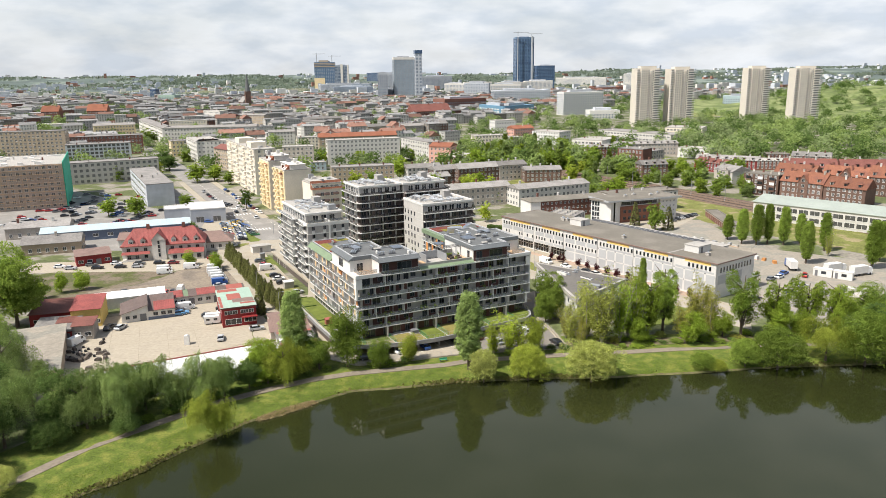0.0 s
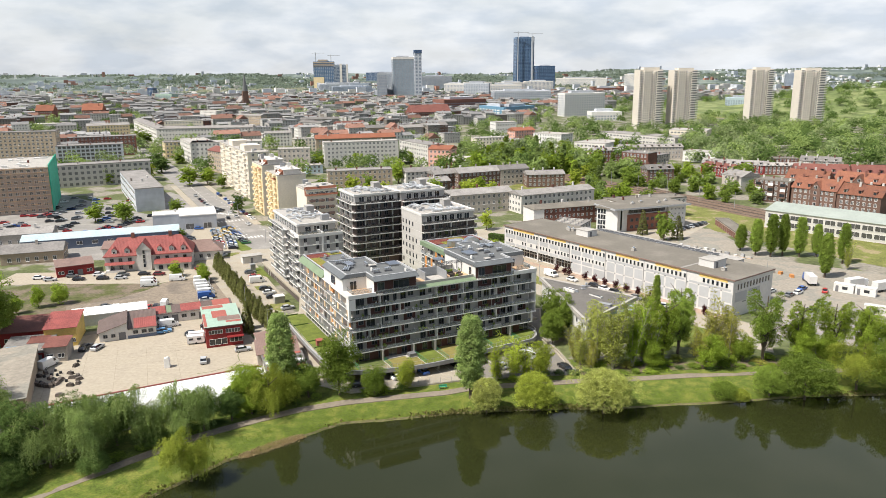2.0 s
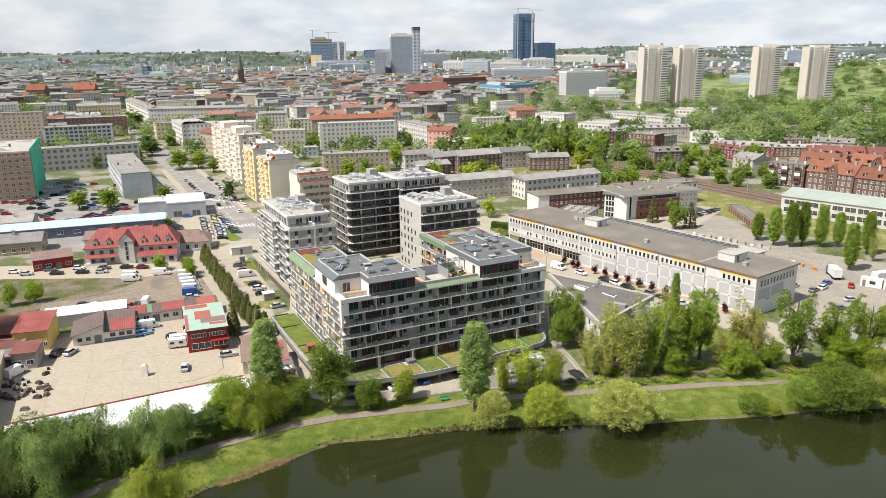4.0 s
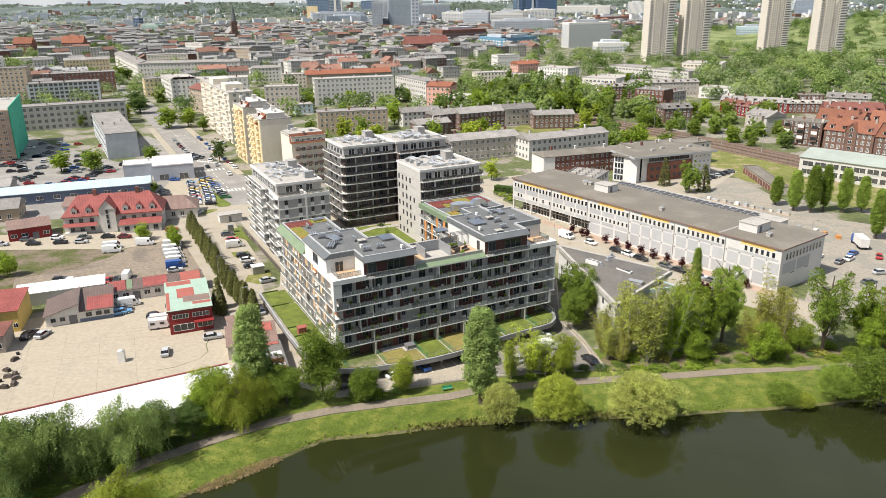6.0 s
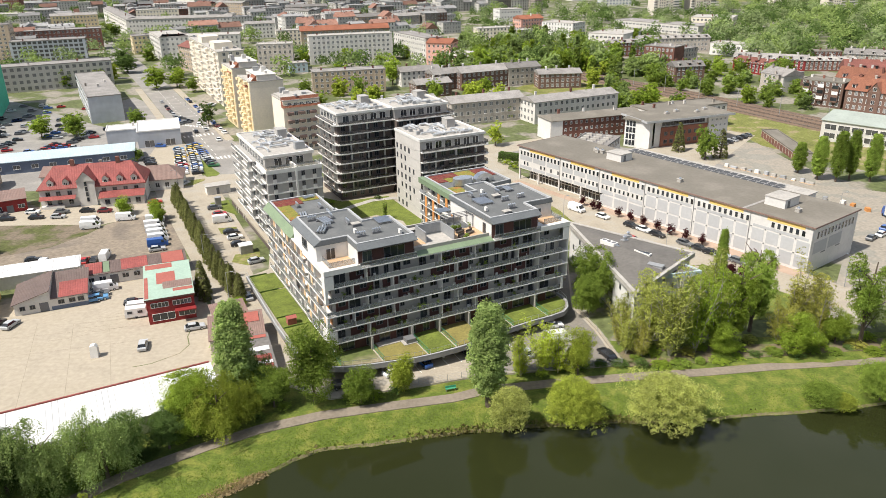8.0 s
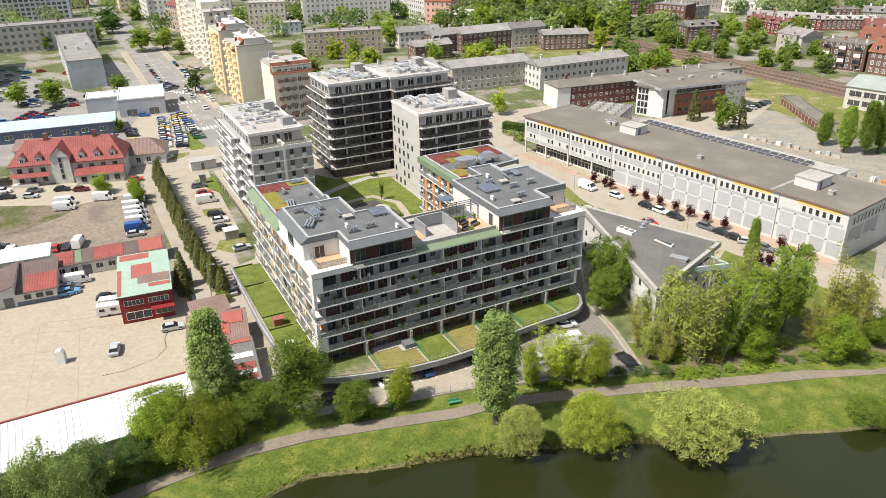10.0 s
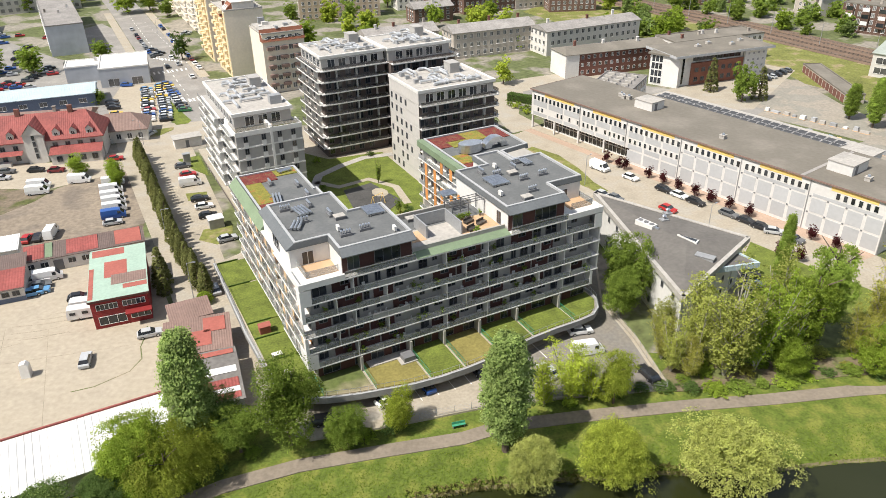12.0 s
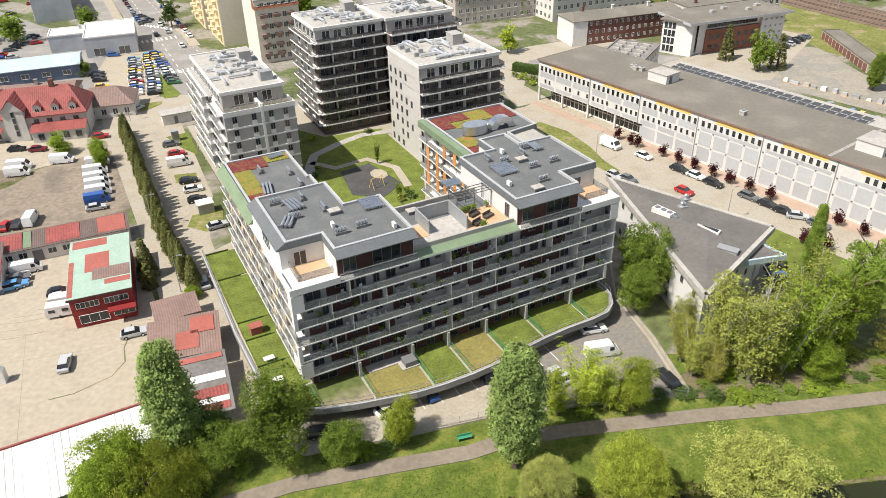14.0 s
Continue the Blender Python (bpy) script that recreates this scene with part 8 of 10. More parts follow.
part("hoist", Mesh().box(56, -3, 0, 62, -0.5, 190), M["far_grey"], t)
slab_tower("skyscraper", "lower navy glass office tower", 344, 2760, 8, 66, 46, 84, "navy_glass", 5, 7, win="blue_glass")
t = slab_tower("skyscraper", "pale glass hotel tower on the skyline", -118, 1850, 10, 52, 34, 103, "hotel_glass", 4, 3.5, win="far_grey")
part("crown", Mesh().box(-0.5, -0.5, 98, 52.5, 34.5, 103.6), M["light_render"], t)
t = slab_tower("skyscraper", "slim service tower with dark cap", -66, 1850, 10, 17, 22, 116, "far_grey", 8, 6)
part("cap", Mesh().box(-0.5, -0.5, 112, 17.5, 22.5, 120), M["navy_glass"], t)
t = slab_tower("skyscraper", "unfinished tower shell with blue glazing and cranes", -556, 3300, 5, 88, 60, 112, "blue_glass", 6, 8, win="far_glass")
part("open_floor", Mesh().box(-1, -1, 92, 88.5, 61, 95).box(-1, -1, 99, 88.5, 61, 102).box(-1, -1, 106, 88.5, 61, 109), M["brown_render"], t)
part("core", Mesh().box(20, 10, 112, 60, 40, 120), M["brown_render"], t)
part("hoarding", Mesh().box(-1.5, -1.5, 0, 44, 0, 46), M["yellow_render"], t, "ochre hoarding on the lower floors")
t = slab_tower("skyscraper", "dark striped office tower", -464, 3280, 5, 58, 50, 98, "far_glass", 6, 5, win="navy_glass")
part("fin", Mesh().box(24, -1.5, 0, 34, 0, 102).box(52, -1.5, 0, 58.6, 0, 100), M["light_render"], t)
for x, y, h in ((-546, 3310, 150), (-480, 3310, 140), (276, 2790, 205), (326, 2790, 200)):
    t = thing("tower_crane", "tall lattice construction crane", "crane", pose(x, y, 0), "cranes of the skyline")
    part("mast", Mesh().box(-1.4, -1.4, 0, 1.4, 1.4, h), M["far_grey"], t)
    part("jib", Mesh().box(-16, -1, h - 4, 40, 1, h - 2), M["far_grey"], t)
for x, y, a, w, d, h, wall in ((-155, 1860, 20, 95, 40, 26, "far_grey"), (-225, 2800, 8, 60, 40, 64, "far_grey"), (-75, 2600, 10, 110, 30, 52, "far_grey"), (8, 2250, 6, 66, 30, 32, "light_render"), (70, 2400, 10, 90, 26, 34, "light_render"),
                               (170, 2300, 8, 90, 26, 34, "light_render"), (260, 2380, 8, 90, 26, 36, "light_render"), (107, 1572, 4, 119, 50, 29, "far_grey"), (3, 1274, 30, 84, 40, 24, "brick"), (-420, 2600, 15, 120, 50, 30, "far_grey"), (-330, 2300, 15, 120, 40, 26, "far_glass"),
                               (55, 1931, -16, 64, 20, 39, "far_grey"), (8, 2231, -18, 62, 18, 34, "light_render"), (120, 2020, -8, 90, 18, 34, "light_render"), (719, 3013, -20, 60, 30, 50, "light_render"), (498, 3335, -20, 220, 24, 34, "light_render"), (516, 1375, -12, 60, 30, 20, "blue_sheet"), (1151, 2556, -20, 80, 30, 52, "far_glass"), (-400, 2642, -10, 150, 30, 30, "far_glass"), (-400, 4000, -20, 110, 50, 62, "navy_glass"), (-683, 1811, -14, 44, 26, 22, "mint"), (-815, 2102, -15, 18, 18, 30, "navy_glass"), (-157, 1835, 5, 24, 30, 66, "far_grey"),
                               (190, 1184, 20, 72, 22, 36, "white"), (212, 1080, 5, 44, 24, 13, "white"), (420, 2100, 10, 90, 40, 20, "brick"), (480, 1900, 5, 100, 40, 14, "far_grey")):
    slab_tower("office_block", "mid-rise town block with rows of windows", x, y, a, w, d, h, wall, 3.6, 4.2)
for x, y, a, w in ((57, 1176, -63, 72), (92, 1112, 46, 70)):
    slab_tower("office_block", "sky blue clad office wing with white bands", x, y, a, w, 18, 19, "sky_blue", 3.6, 9, win="white")


def church(x, y):
    t = thing("church", "brick church with a tall pointed spire", "church", pose(x, y, 0, 0, 0, 25))
    part("nave", Mesh().box(0, 0, 0, 18, 45, 18), M["dark_brick"], t)
    part("nave_roof", Mesh().gable(0, 0, 18, 45, 18, 28, "y", 0.4, 0.3), M["dark_roof"], t)
    part("tower", Mesh().box(4, -10, 0, 14, 0, 38), M["dark_brick"], t)
    s = Mesh()
    for i in range(8):
        a, b = i * math.pi / 4 + 0.39, (i + 1) * math.pi / 4 + 0.39
        s.poly([(9 + 5.2 * math.cos(a), -5 + 5.2 * math.sin(a), 38), (9 + 5.2 * math.cos(b), -5 + 5.2 * math.sin(b), 38), (9, -5, 71)])
    part("spire", s, M["bitumen"], t)


church(-372, 1400)


# ---- the rest of the town fabric, laid out on its street grid
def town():
    """Perimeter blocks of adjoining houses; the nearest are houses of their own, the rest one object."""
    rnd = random.Random(21)
    fixed = []
    for o in bpy.data.objects:
        if o.parent is None and o.type == "EMPTY" and 330 < o.matrix_basis.translation.y < 2200:
            w = [c for c in o.children if c.name.split(".")[0] == "wall"]
            if w:
                b = [o.matrix_basis @ v.co for v in w[0].data.vertices]
                ctr = sum(b, Vector()) / len(b)
                fixed.append((ctr.x, ctr.y, max((p - ctr).to_2d().length for p in b)))

    def open_ground(x, y, w):
        k = x / max(y, 1)
        if y < 640 or y > 2080 or k < -0.70 or k > 0.62:
            return False
        if y < 700 and -0.30 < k < 0.5 or (k > 0.02 and y < 1010) or (k > 0.22 and y < 1750) or (0.12 < k < 0.24 and y < 1300):
            return False
        if abs((x + 223) * 0.877 + (y - 602) * 0.48) < 17 and y < 1050:
            return False
        return all(math.hypot(x - a, y - b) > r * 0.8 + w * 0.45 for a, b, r in fixed)

    plots = []
    for i in range(-19, 22):
        for j in range(6, 32):
            turn = 27 + 9 * noise.noise((i * 0.23, j * 0.23, 1))
            a = radians(turn)
            ux, uy = math.cos(a), math.sin(a)
            bw, bd = rnd.uniform(74, 108), rnd.uniform(46, 60)
            s0, q0 = i * 116 + rnd.uniform(-9, 9), j * 76 + rnd.uniform(-7, 7)
            c27, s27 = math.cos(radians(27)), math.sin(radians(27))
            ox, oy = c27 * s0 - s27 * q0, s27 * s0 + c27 * q0
            if rnd.random() < 0.05:
                continue
            style = rnd.random()

            def put(s, q, w, d, t, low=False):
                x, y = ox + ux * s - uy * q, oy + uy * s + ux * q
                b = radians(t)
                cx, cy = x + math.cos(b) * w / 2 - math.sin(b) * d / 2, y + math.sin(b) * w / 2 + math.cos(b) * d / 2
                if open_ground(cx, cy, w):
                    plots.append((y, x, w, d, t, low, style))
            for q, lim in ((0, 0), (bd - 12, 0)):
                s = 0.0
                while s < bw - 10:
                    w = min(rnd.uniform(12, 25), bw - s)
                    if rnd.random() > 0.07:
                        put(s, q, w, rnd.uniform(10.5, 13), turn)
                    s += w
            for s in (12.0, bw):
                q = 13.0
                while q < bd - 24:
                    w = min(rnd.uniform(12, 20), bd - 12 - q)
                    if rnd.random() > 0.12:
                        put(s, q, w, 11.5, turn + 90)
                    q += w
            for _ in range(rnd.randint(1, 4)):
                put(rnd.uniform(18, bw - 30), rnd.uniform(16, bd - 26), rnd.uniform(7, 16), rnd.uniform(5, 9), turn + rnd.choice((0, 90)), True)
    plots.sort(key=lambda p: p[0])
    rest, spots = Mesh(), ("town", "light_render", "town_soot", "town_slate", "pale_roof", "town_tile", "town_glass", "brick")
    made = 0
    for y, x, w, d, turn, low, style in plots:
        fl = rnd.choice((1, 1, 2)) if low else rnd.choice((3, 3, 4, 4, 4, 5))
        h = fl * 3.1 + rnd.uniform(0.3, 1.4)
        wall = rnd.choice(("town", "town", "town", "town_soot", "light_render", "town_soot" if style < 0.4 else "town", "brick" if style < 0.3 else "town"))
        big = rnd.random()
        if big < (0.24 if style > 0.75 else 0.05):
            roof, kind, rise = "town_tile", "gable", rnd.uniform(2.6, 5.0)
        elif big < 0.72:
            roof, kind, rise = "town_slate", "gable", rnd.uniform(1.2, 3.2)
        else:
            roof, kind, rise = rnd.choice(("pale_roof", "town_slate", "town_slate", "town_slate")), "flat", 1
        along = turn % 180 > 90
        if made < 85 and not low and y < 1000:
            made += 1
            house("town_house", "rendered town house in the dense old quarter", "town house", x, y, turn, w, d, h, wall, roof, kind, rise, floors=fl, gap=2.9, size=(1.05, 1.6), faces="flb" if along else "fl", chimneys=1, group="houses of the old quarter")
            continue
        m = pose(x, y, 0, 0, 0, turn)
        b = Mesh().box(0, 0, -0.3, w, d, h, spots.index(wall))
        ri = spots.index(roof)
        if kind == "flat":
            b.box(-0.2, -0.2, h, w + 0.2, d + 0.2, h + 0.35, ri)
        else:
            b.gable(0, 0, w, d, h + 0.1, h + rise, "x", 0.3, 0.2, 0.0, ri)
        for i in range(0 if low else 2):
            cx = w * rnd.uniform(0.1, 0.9)
            b.box(cx - 0.5, d * 0.45, h, cx + 0.5, d * 0.45 + 0.8, h + 1.8 + (rise * 0.7 if kind != "flat" else 0), rnd.choice((1, 2, 7)))
        for side, length in (("f", w), ("l", d)) + ((("b", w),) if along else ()):
            c = int((length - 1) / 2.9)
            for k in range(0 if low or y > 1750 else fl):
                for i in range(c):
                    fm = face_pose(side, w, d, length * (i + 0.5) / c)
                    b.poly([fm @ Vector(p) for p in ((-0.55, -0.06, 1 + 3.1 * k), (0.55, -0.06, 1 + 3.1 * k), (0.55, -0.06, 2.7 + 3.1 * k), (-0.55, -0.06, 2.7 + 3.1 * k))], 6)
        o = len(rest.v)
        rest.v += [tuple(m @ Vector(p)) for p in b.v]
        rest.f += [tuple(o + i for i in fc) for fc in b.f]
        rest.s += b.s
    solo("town_quarter", rest, [M[k] for k in spots], "dense old town quarters with grey and tiled roofs", "town", kind="stuff")
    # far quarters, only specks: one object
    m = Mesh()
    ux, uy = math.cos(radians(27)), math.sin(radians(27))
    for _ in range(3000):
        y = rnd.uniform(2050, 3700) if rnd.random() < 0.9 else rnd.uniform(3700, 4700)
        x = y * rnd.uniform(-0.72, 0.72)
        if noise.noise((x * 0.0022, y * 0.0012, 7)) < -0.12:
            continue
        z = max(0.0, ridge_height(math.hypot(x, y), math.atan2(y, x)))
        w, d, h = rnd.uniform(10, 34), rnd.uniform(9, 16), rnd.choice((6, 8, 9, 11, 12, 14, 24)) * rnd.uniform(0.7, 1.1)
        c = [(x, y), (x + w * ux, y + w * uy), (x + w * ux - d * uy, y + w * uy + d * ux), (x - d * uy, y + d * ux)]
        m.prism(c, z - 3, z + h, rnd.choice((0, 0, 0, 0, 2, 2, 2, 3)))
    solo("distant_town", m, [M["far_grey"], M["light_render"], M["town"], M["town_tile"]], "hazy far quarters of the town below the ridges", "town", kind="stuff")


town()

# ---------------------------------------------------------------- trees
DIAM = {"round": 0.86, "poplar": 0.42, "wispy": 0.66, "airy": 0.56, "willow": 1.0, "bush": 1.25, "conifer": 0.40}
NAMES = {"airy": ("poplar_tree", "loose upright poplar"), "round": ("deciduous_tree", "broad leafy tree"), "poplar": ("poplar_tree", "tall columnar poplar"),
         "wispy": ("birch_tree", "thin many-stemmed birch"), "willow": ("willow_tree", "weeping willow with hanging strands"),
         "bush": ("willow_shrub", "rounded willow shrub"), "conifer": ("conifer_tree", "narrow evergreen conifer")}
COUNT = {"airy": (19000, 0.0086), "round": (23000, 0.0104), "poplar": (21000, 0.0090), "wispy": (12500, 0.0084), "willow": (23000, 0.0110), "bush": (25000, 0.0104), "conifer": (4200, 0.0155)}
SPECIES = {"poplar": "grey-green", "mid": "mid green", "fresh": "fresh green", "dark": "deep green", "willow": "yellow-green", "silver": "grey-green", "lime": "lime green", "sparse": "thinly leaved", "budding": "yellowish budding", "conifer": "dark", "plum": "purple"}


def plant(kind, leaf, rows, place, far=False, z=-0.15, group=""):
    name, label = NAMES[kind]
    count, size = COUNT[kind]
    if far:
        count, size = (3600, 0.024) if place == "under the shore belt" else (4600, 0.021)
    for i, (x, y, h, w) in enumerate(rows):
        s = w / DIAM[kind]
        tree(name, SPECIES[leaf] + " " + label + " " + place, kind, leaf, x, y, z, h * 1.04, s, group, variant=i % (2 if far else 3), count=count, leaf=size,
             bark="pale_bark" if kind == "wispy" else "bark")


plant("round", "mid", [(-24.6, 173.0, 15.2, 10.2), (-16.4, 172.4, 8.0, 6.2)], "by the lake path")
plant("round", "fresh", [(-44.8, 168.0, 9.5, 11.0), (-42.4, 163.4, 11.0, 9.0)], "by the lake path")
plant("round", "mid", [(-31.5, 171.6, 7.9, 7.6)], "by the path")
plant("round", "dark", [(-50.7, 156.3, 9.6, 7.7), (-34.6, 173.6, 9.5, 7.0), (-46.0, 160.4, 7.0, 6.5)], "by the path")
plant("round", "lime", [(23.0, 180.6, 9.6, 6.8), (-9.6, 176.0, 7.4, 5.8)], "by the car park")
plant("poplar", "poplar", [(5.8, 171.2, 18.8, 8.4), (-37.6, 172.6, 19.2, 8.0)], "by the lake path")
plant("wispy", "lime", [(16.5, 181.4, 11.4, 9.0), (12.4, 180.2, 9.0, 7.3), (19.4, 181.2, 8.6, 6.4)], "beside the path")
plant("wispy", "sparse", [(41.7, 186.6, 20.0, 14.0), (38.6, 190.4, 17.0, 10.6), (50.0, 191.4, 18.5, 12.0), (33.6, 187.6, 10.5, 7.0), (34.6, 197.0, 9.0, 6.5)], "beside the path")
plant("wispy", "budding", [(68.9, 193.9, 17.2, 10.4), (72.8, 192.4, 14.5, 9.0), (64.4, 190.8, 9.5, 7.5), (33.0, 191.0, 9.5, 6.5), (36.0, 186.2, 7.6, 6.0), (66.0, 189.2, 7.4, 6.5)], "beside the path")
plant("wispy", "fresh", [(46.8, 187.4, 19.0, 11.0), (51.6, 188.6, 18.0, 9.5), (112.3, 199.7, 10.6, 9.7)], "beside the path")
plant("airy", "mid", [(60.7, 195.6, 20.5, 8.8), (80.5, 190.2, 20.0, 9.6)], "in the shore belt")
plant("airy", "fresh", [(55.2, 190.2, 18.0, 8.6), (90.3, 191.5, 17.0, 8.8), (99.2, 192.5, 16.5, 8.6), (106.0, 189.7, 16.5, 8.6)], "in the shore belt")
plant("poplar", "mid", [(57.3, 206.0, 18.0, 3.2)], "behind the shore belt")
plant("round", "mid", [(116.4, 193.6, 14.2, 12.5), (31.0, 207.0, 15.0, 10.6), (29.0, 203.0, 10.0, 7.0)], "in the shore belt")
plant("round", "fresh", [(75.6, 190.4, 7.6, 6.4), (96.0, 190.6, 8.0, 7.0)], "in the shore belt")
plant("round", "fresh", [(66.4, 187.0, 8.6, 8.6), (52.0, 186.6, 8.0, 7.0), (91.0, 190.0, 9.0, 8.0)], "in the shore belt")
plant("round", "dark", [(115.3, 186.0, 10.5, 13.0), (124.0, 190.0, 13.0, 12.0), (135.0, 194.0, 14.0, 13.0)], "in the shore belt")
plant("bush", "silver", [(9.0, 165.2, 8.8, 7.6), (34.8, 164.9, 10.6, 14.2)], "leaning over the water", z=-1.4)
plant("bush", "willow", [(19.8, 166.3, 9.4, 10.3), (66.9, 169.6, 3.4, 4.8)], "leaning over the water", z=-1.4)
plant("bush", "mid", [(82.0, 170.6, 11.0, 15.0), (104.6, 172.4, 15.0, 16.0), (63.7, 171.0, 4.3, 7.4), (120.0, 176.0, 12.0, 15.0), (74.5, 172.0, 7.6, 8.5)], "leaning over the water", z=-1.1)
plant("willow", "willow", [(-37.2, 167.8, 8.6, 10.0), (95.3, 173.6, 10.4, 12.6), (-46.8, 136.4, 10.2, 10.4), (-38.4, 163.4, 10.8, 10.4)], "by the lake path")
plant("willow", "poplar", [(-81.5, 145.0, 9.6, 9.6), (-92.1, 152.0, 10.0, 11.4), (-70.0, 147.5, 11.5, 10.5)], "by the lake path")
plant("willow", "poplar", [(-74.9, 141.0, 13.6, 11.7), (-67.3, 142.0, 13.4, 11.5), (-60.2, 149.0, 12.8, 12.6), (-53.0, 153.5, 12.8, 11.8)], "by the lake path")
# Dense row added behind the willows to shade the bank; outer trees unseen.
plant("round", "dark", [(-90, 131, 14, 13), (-80, 141.5, 13, 12), (-66, 149.5, 11, 10), (-97, 118, 15, 14), (-104, 131, 17, 15), (-96, 142, 15, 13), (-74, 147, 12, 10), (-87, 120, 12, 11)], "added above the lake path")
for k in range(26):
    x = 35 + k * 3.4
    plant("bush", ("mid", "fresh", "sparse", "budding", "fresh")[k % 5], [(x, np.interp(x, [47, 100], [185.5, 190.0]) + (k * 7 % 5) * 1.1, 0.9 + (k * 5 % 4) * 0.4, 3.0 + (k * 3 % 4) * 0.6)], "under the shore belt", True, -0.25, "undergrowth of the shore belt")
plant("willow", "poplar", [(-101.3, 158.2, 17.0, 14.4), (-87.5, 133.0, 15.6, 13.5), (-99.0, 142.0, 15.0, 14.0), (-94.0, 120.0, 14.0, 13.0)], "at the lake corner")
plant("bush", "dark", [(-79.0, 133.5, 6.0, 9.5), (-66.0, 139.5, 4.0, 7.0), (-58.5, 149.5, 4.0, 6.5), (-88.0, 124.0, 5.0, 8.0)], "under the willows")
plant("bush", "silver", [(-79.5, 116.0, 5.6, 9.0)], "on the bank")
plant("round", "mid", [(-125.2, 204.9, 24.5, 20.0), (-138.0, 196.0, 20.0, 18.0), (-128.0, 188.0, 17.0, 15.0), (-118.0, 178.0, 15.0, 13.0)], "beyond the yard")
plant("round", "fresh", [(-129.5, 239.3, 7.6, 5.2), (-124.2, 242.4, 7.4, 6.0), (-132.9, 233.1, 5.5, 4.7), (-97.9, 274.4, 5.9, 6.0), (-86.2, 270.0, 6.8, 5.5), (-84.4, 265.5, 5.2, 4.4)], "on the lot")
plant("round", "mid", [(-117.8, 337.1, 5.1, 6.5), (-139.8, 396.9, 9.2, 10.5), (-158.5, 376.0, 11.0, 9.9), (-141.7, 483.8, 10.0, 8.5)], "by the car lots", True)
plant("round", "fresh", [(-162.2, 381.1, 9.7, 10.5), (-174.0, 376.8, 11.0, 11.5), (-166.4, 496.0, 13.5, 17.0), (-156, 500, 12.0, 13.0), (-29.6, 497.2, 17.0, 13.0), (-4.7, 446.4, 12.0, 9.4)], "among the houses", True)
plant("round", "dark", [(-106.8, 394.1, 11.5, 8.8), (-208.0, 559.4, 13.5, 18.0), (-222.0, 590.0, 14.0, 18.0)], "by the street", True)
plant("round", "mid", [(-44.3, 448.9, 14.0, 11.0), (95.1, 326.0, 13.5, 8.6), (-296.6, 750.4, 18.0, 26.0)], "among the houses", True)
plant("round", "lime", [(13.5, 445.2, 10.8, 10.0), (26.7, 435.8, 11.6, 10.0), (19.8, 351.0, 9.8, 7.6)], "among the houses", True)
plant("conifer", "conifer", [(89.2, 338.8, 11.0, 5.2), (101.6, 328.5, 10.7, 5.8)], "behind the hall")
plant("poplar", "mid", [(120.8, 307.3, 10.6, 5.6), (123.6, 299.2, 14.4, 5.8), (128.6, 296.7, 16.6, 6.0), (134.1, 298.8, 16.2, 5.4), (139.6, 296.2, 15.6, 5.8), (146.1, 296.0, 12.8, 5.0), (151.0, 285.5, 15.1, 5.6), (134.7, 266.6, 15.7, 5.8), (154.6, 258.4, 17.5, 6.6), (163, 268, 15, 5.6), (172, 252, 15, 5.6)], "in a row by the yard")
plant("wispy", "sparse", [(148.2, 276.8, 10.9, 5.5)], "by the yard")
# dark evergreen hedge row along the drive
HEDGE = [(-87.0, 287.5), (-58.2, 230.5), (-47.2, 212.5)]
rnd = random.Random(4)
for a, b, n in ((HEDGE[0], HEDGE[1], 36), (HEDGE[1], HEDGE[2], 12)):
    plant("conifer", "conifer", [(a[0] + (b[0] - a[0]) * (k + 0.5) / n + rnd.uniform(-0.4, 0.4), a[1] + (b[1] - a[1]) * (k + 0.5) / n, rnd.uniform(5.0, 7.6), rnd.uniform(2.7, 3.5)) for k in range(n)], "in the drive hedge", z=0, group="evergreen hedge along the drive")
plant("conifer", "conifer", [(-57.4, 217.6, 8.0, 4.2), (-56.0, 214.2, 5.0, 3.0)], "beside the shop", z=0)
plant("bush", "fresh", [(-47.2, 210.6, 2.4, 3.4)], "by the shed", z=0)
# plum-leaved ball trees before the hall
for i, (x, y) in enumerate([(41.2, 276.2), (43.6, 273.0), (45.0, 271.2), (49.6, 265.6), (52.2, 261.6), (55.0, 257.8), (57.8, 254.0), (60.4, 250.4), (63.4, 246.6), (66.4, 242.8), (75.4, 231.0), (78.6, 226.8), (67.2, 223.2), (66.0, 224.4), (69.0, 222.0)]):
    tree("ornamental_tree", "small round plum-leaved tree on a short stem", "round", "plum", x, y, 0, 3.6, 3.1, "plum trees along the hall", variant=i % 2, count=5200, leaf=0.017)
# undergrowth along the path
for i in range(46):
    k = i / 45
    x = -64 + 172 * k
    y = np.interp(x, [p[0] for p in PATH_LINE], [p[1] for p in PATH_LINE]) + rnd.uniform(2.6, 4.6)
    if -7 < x < 5 or -28 < x < -20:
        continue
    tree("shrub", "low green shrub along the lake path", "bush", rnd.choice(("mid", "dark", "fresh")), x, y, -0.3, rnd.uniform(1.0, 2.0) * (1 if x < 38 else 0.8), rnd.uniform(1.8, 3.6) * (1 if x < 38 else 1.1), "shrubs along the lake path", variant=i % 2, count=3600, leaf=0.024, category="shrub")


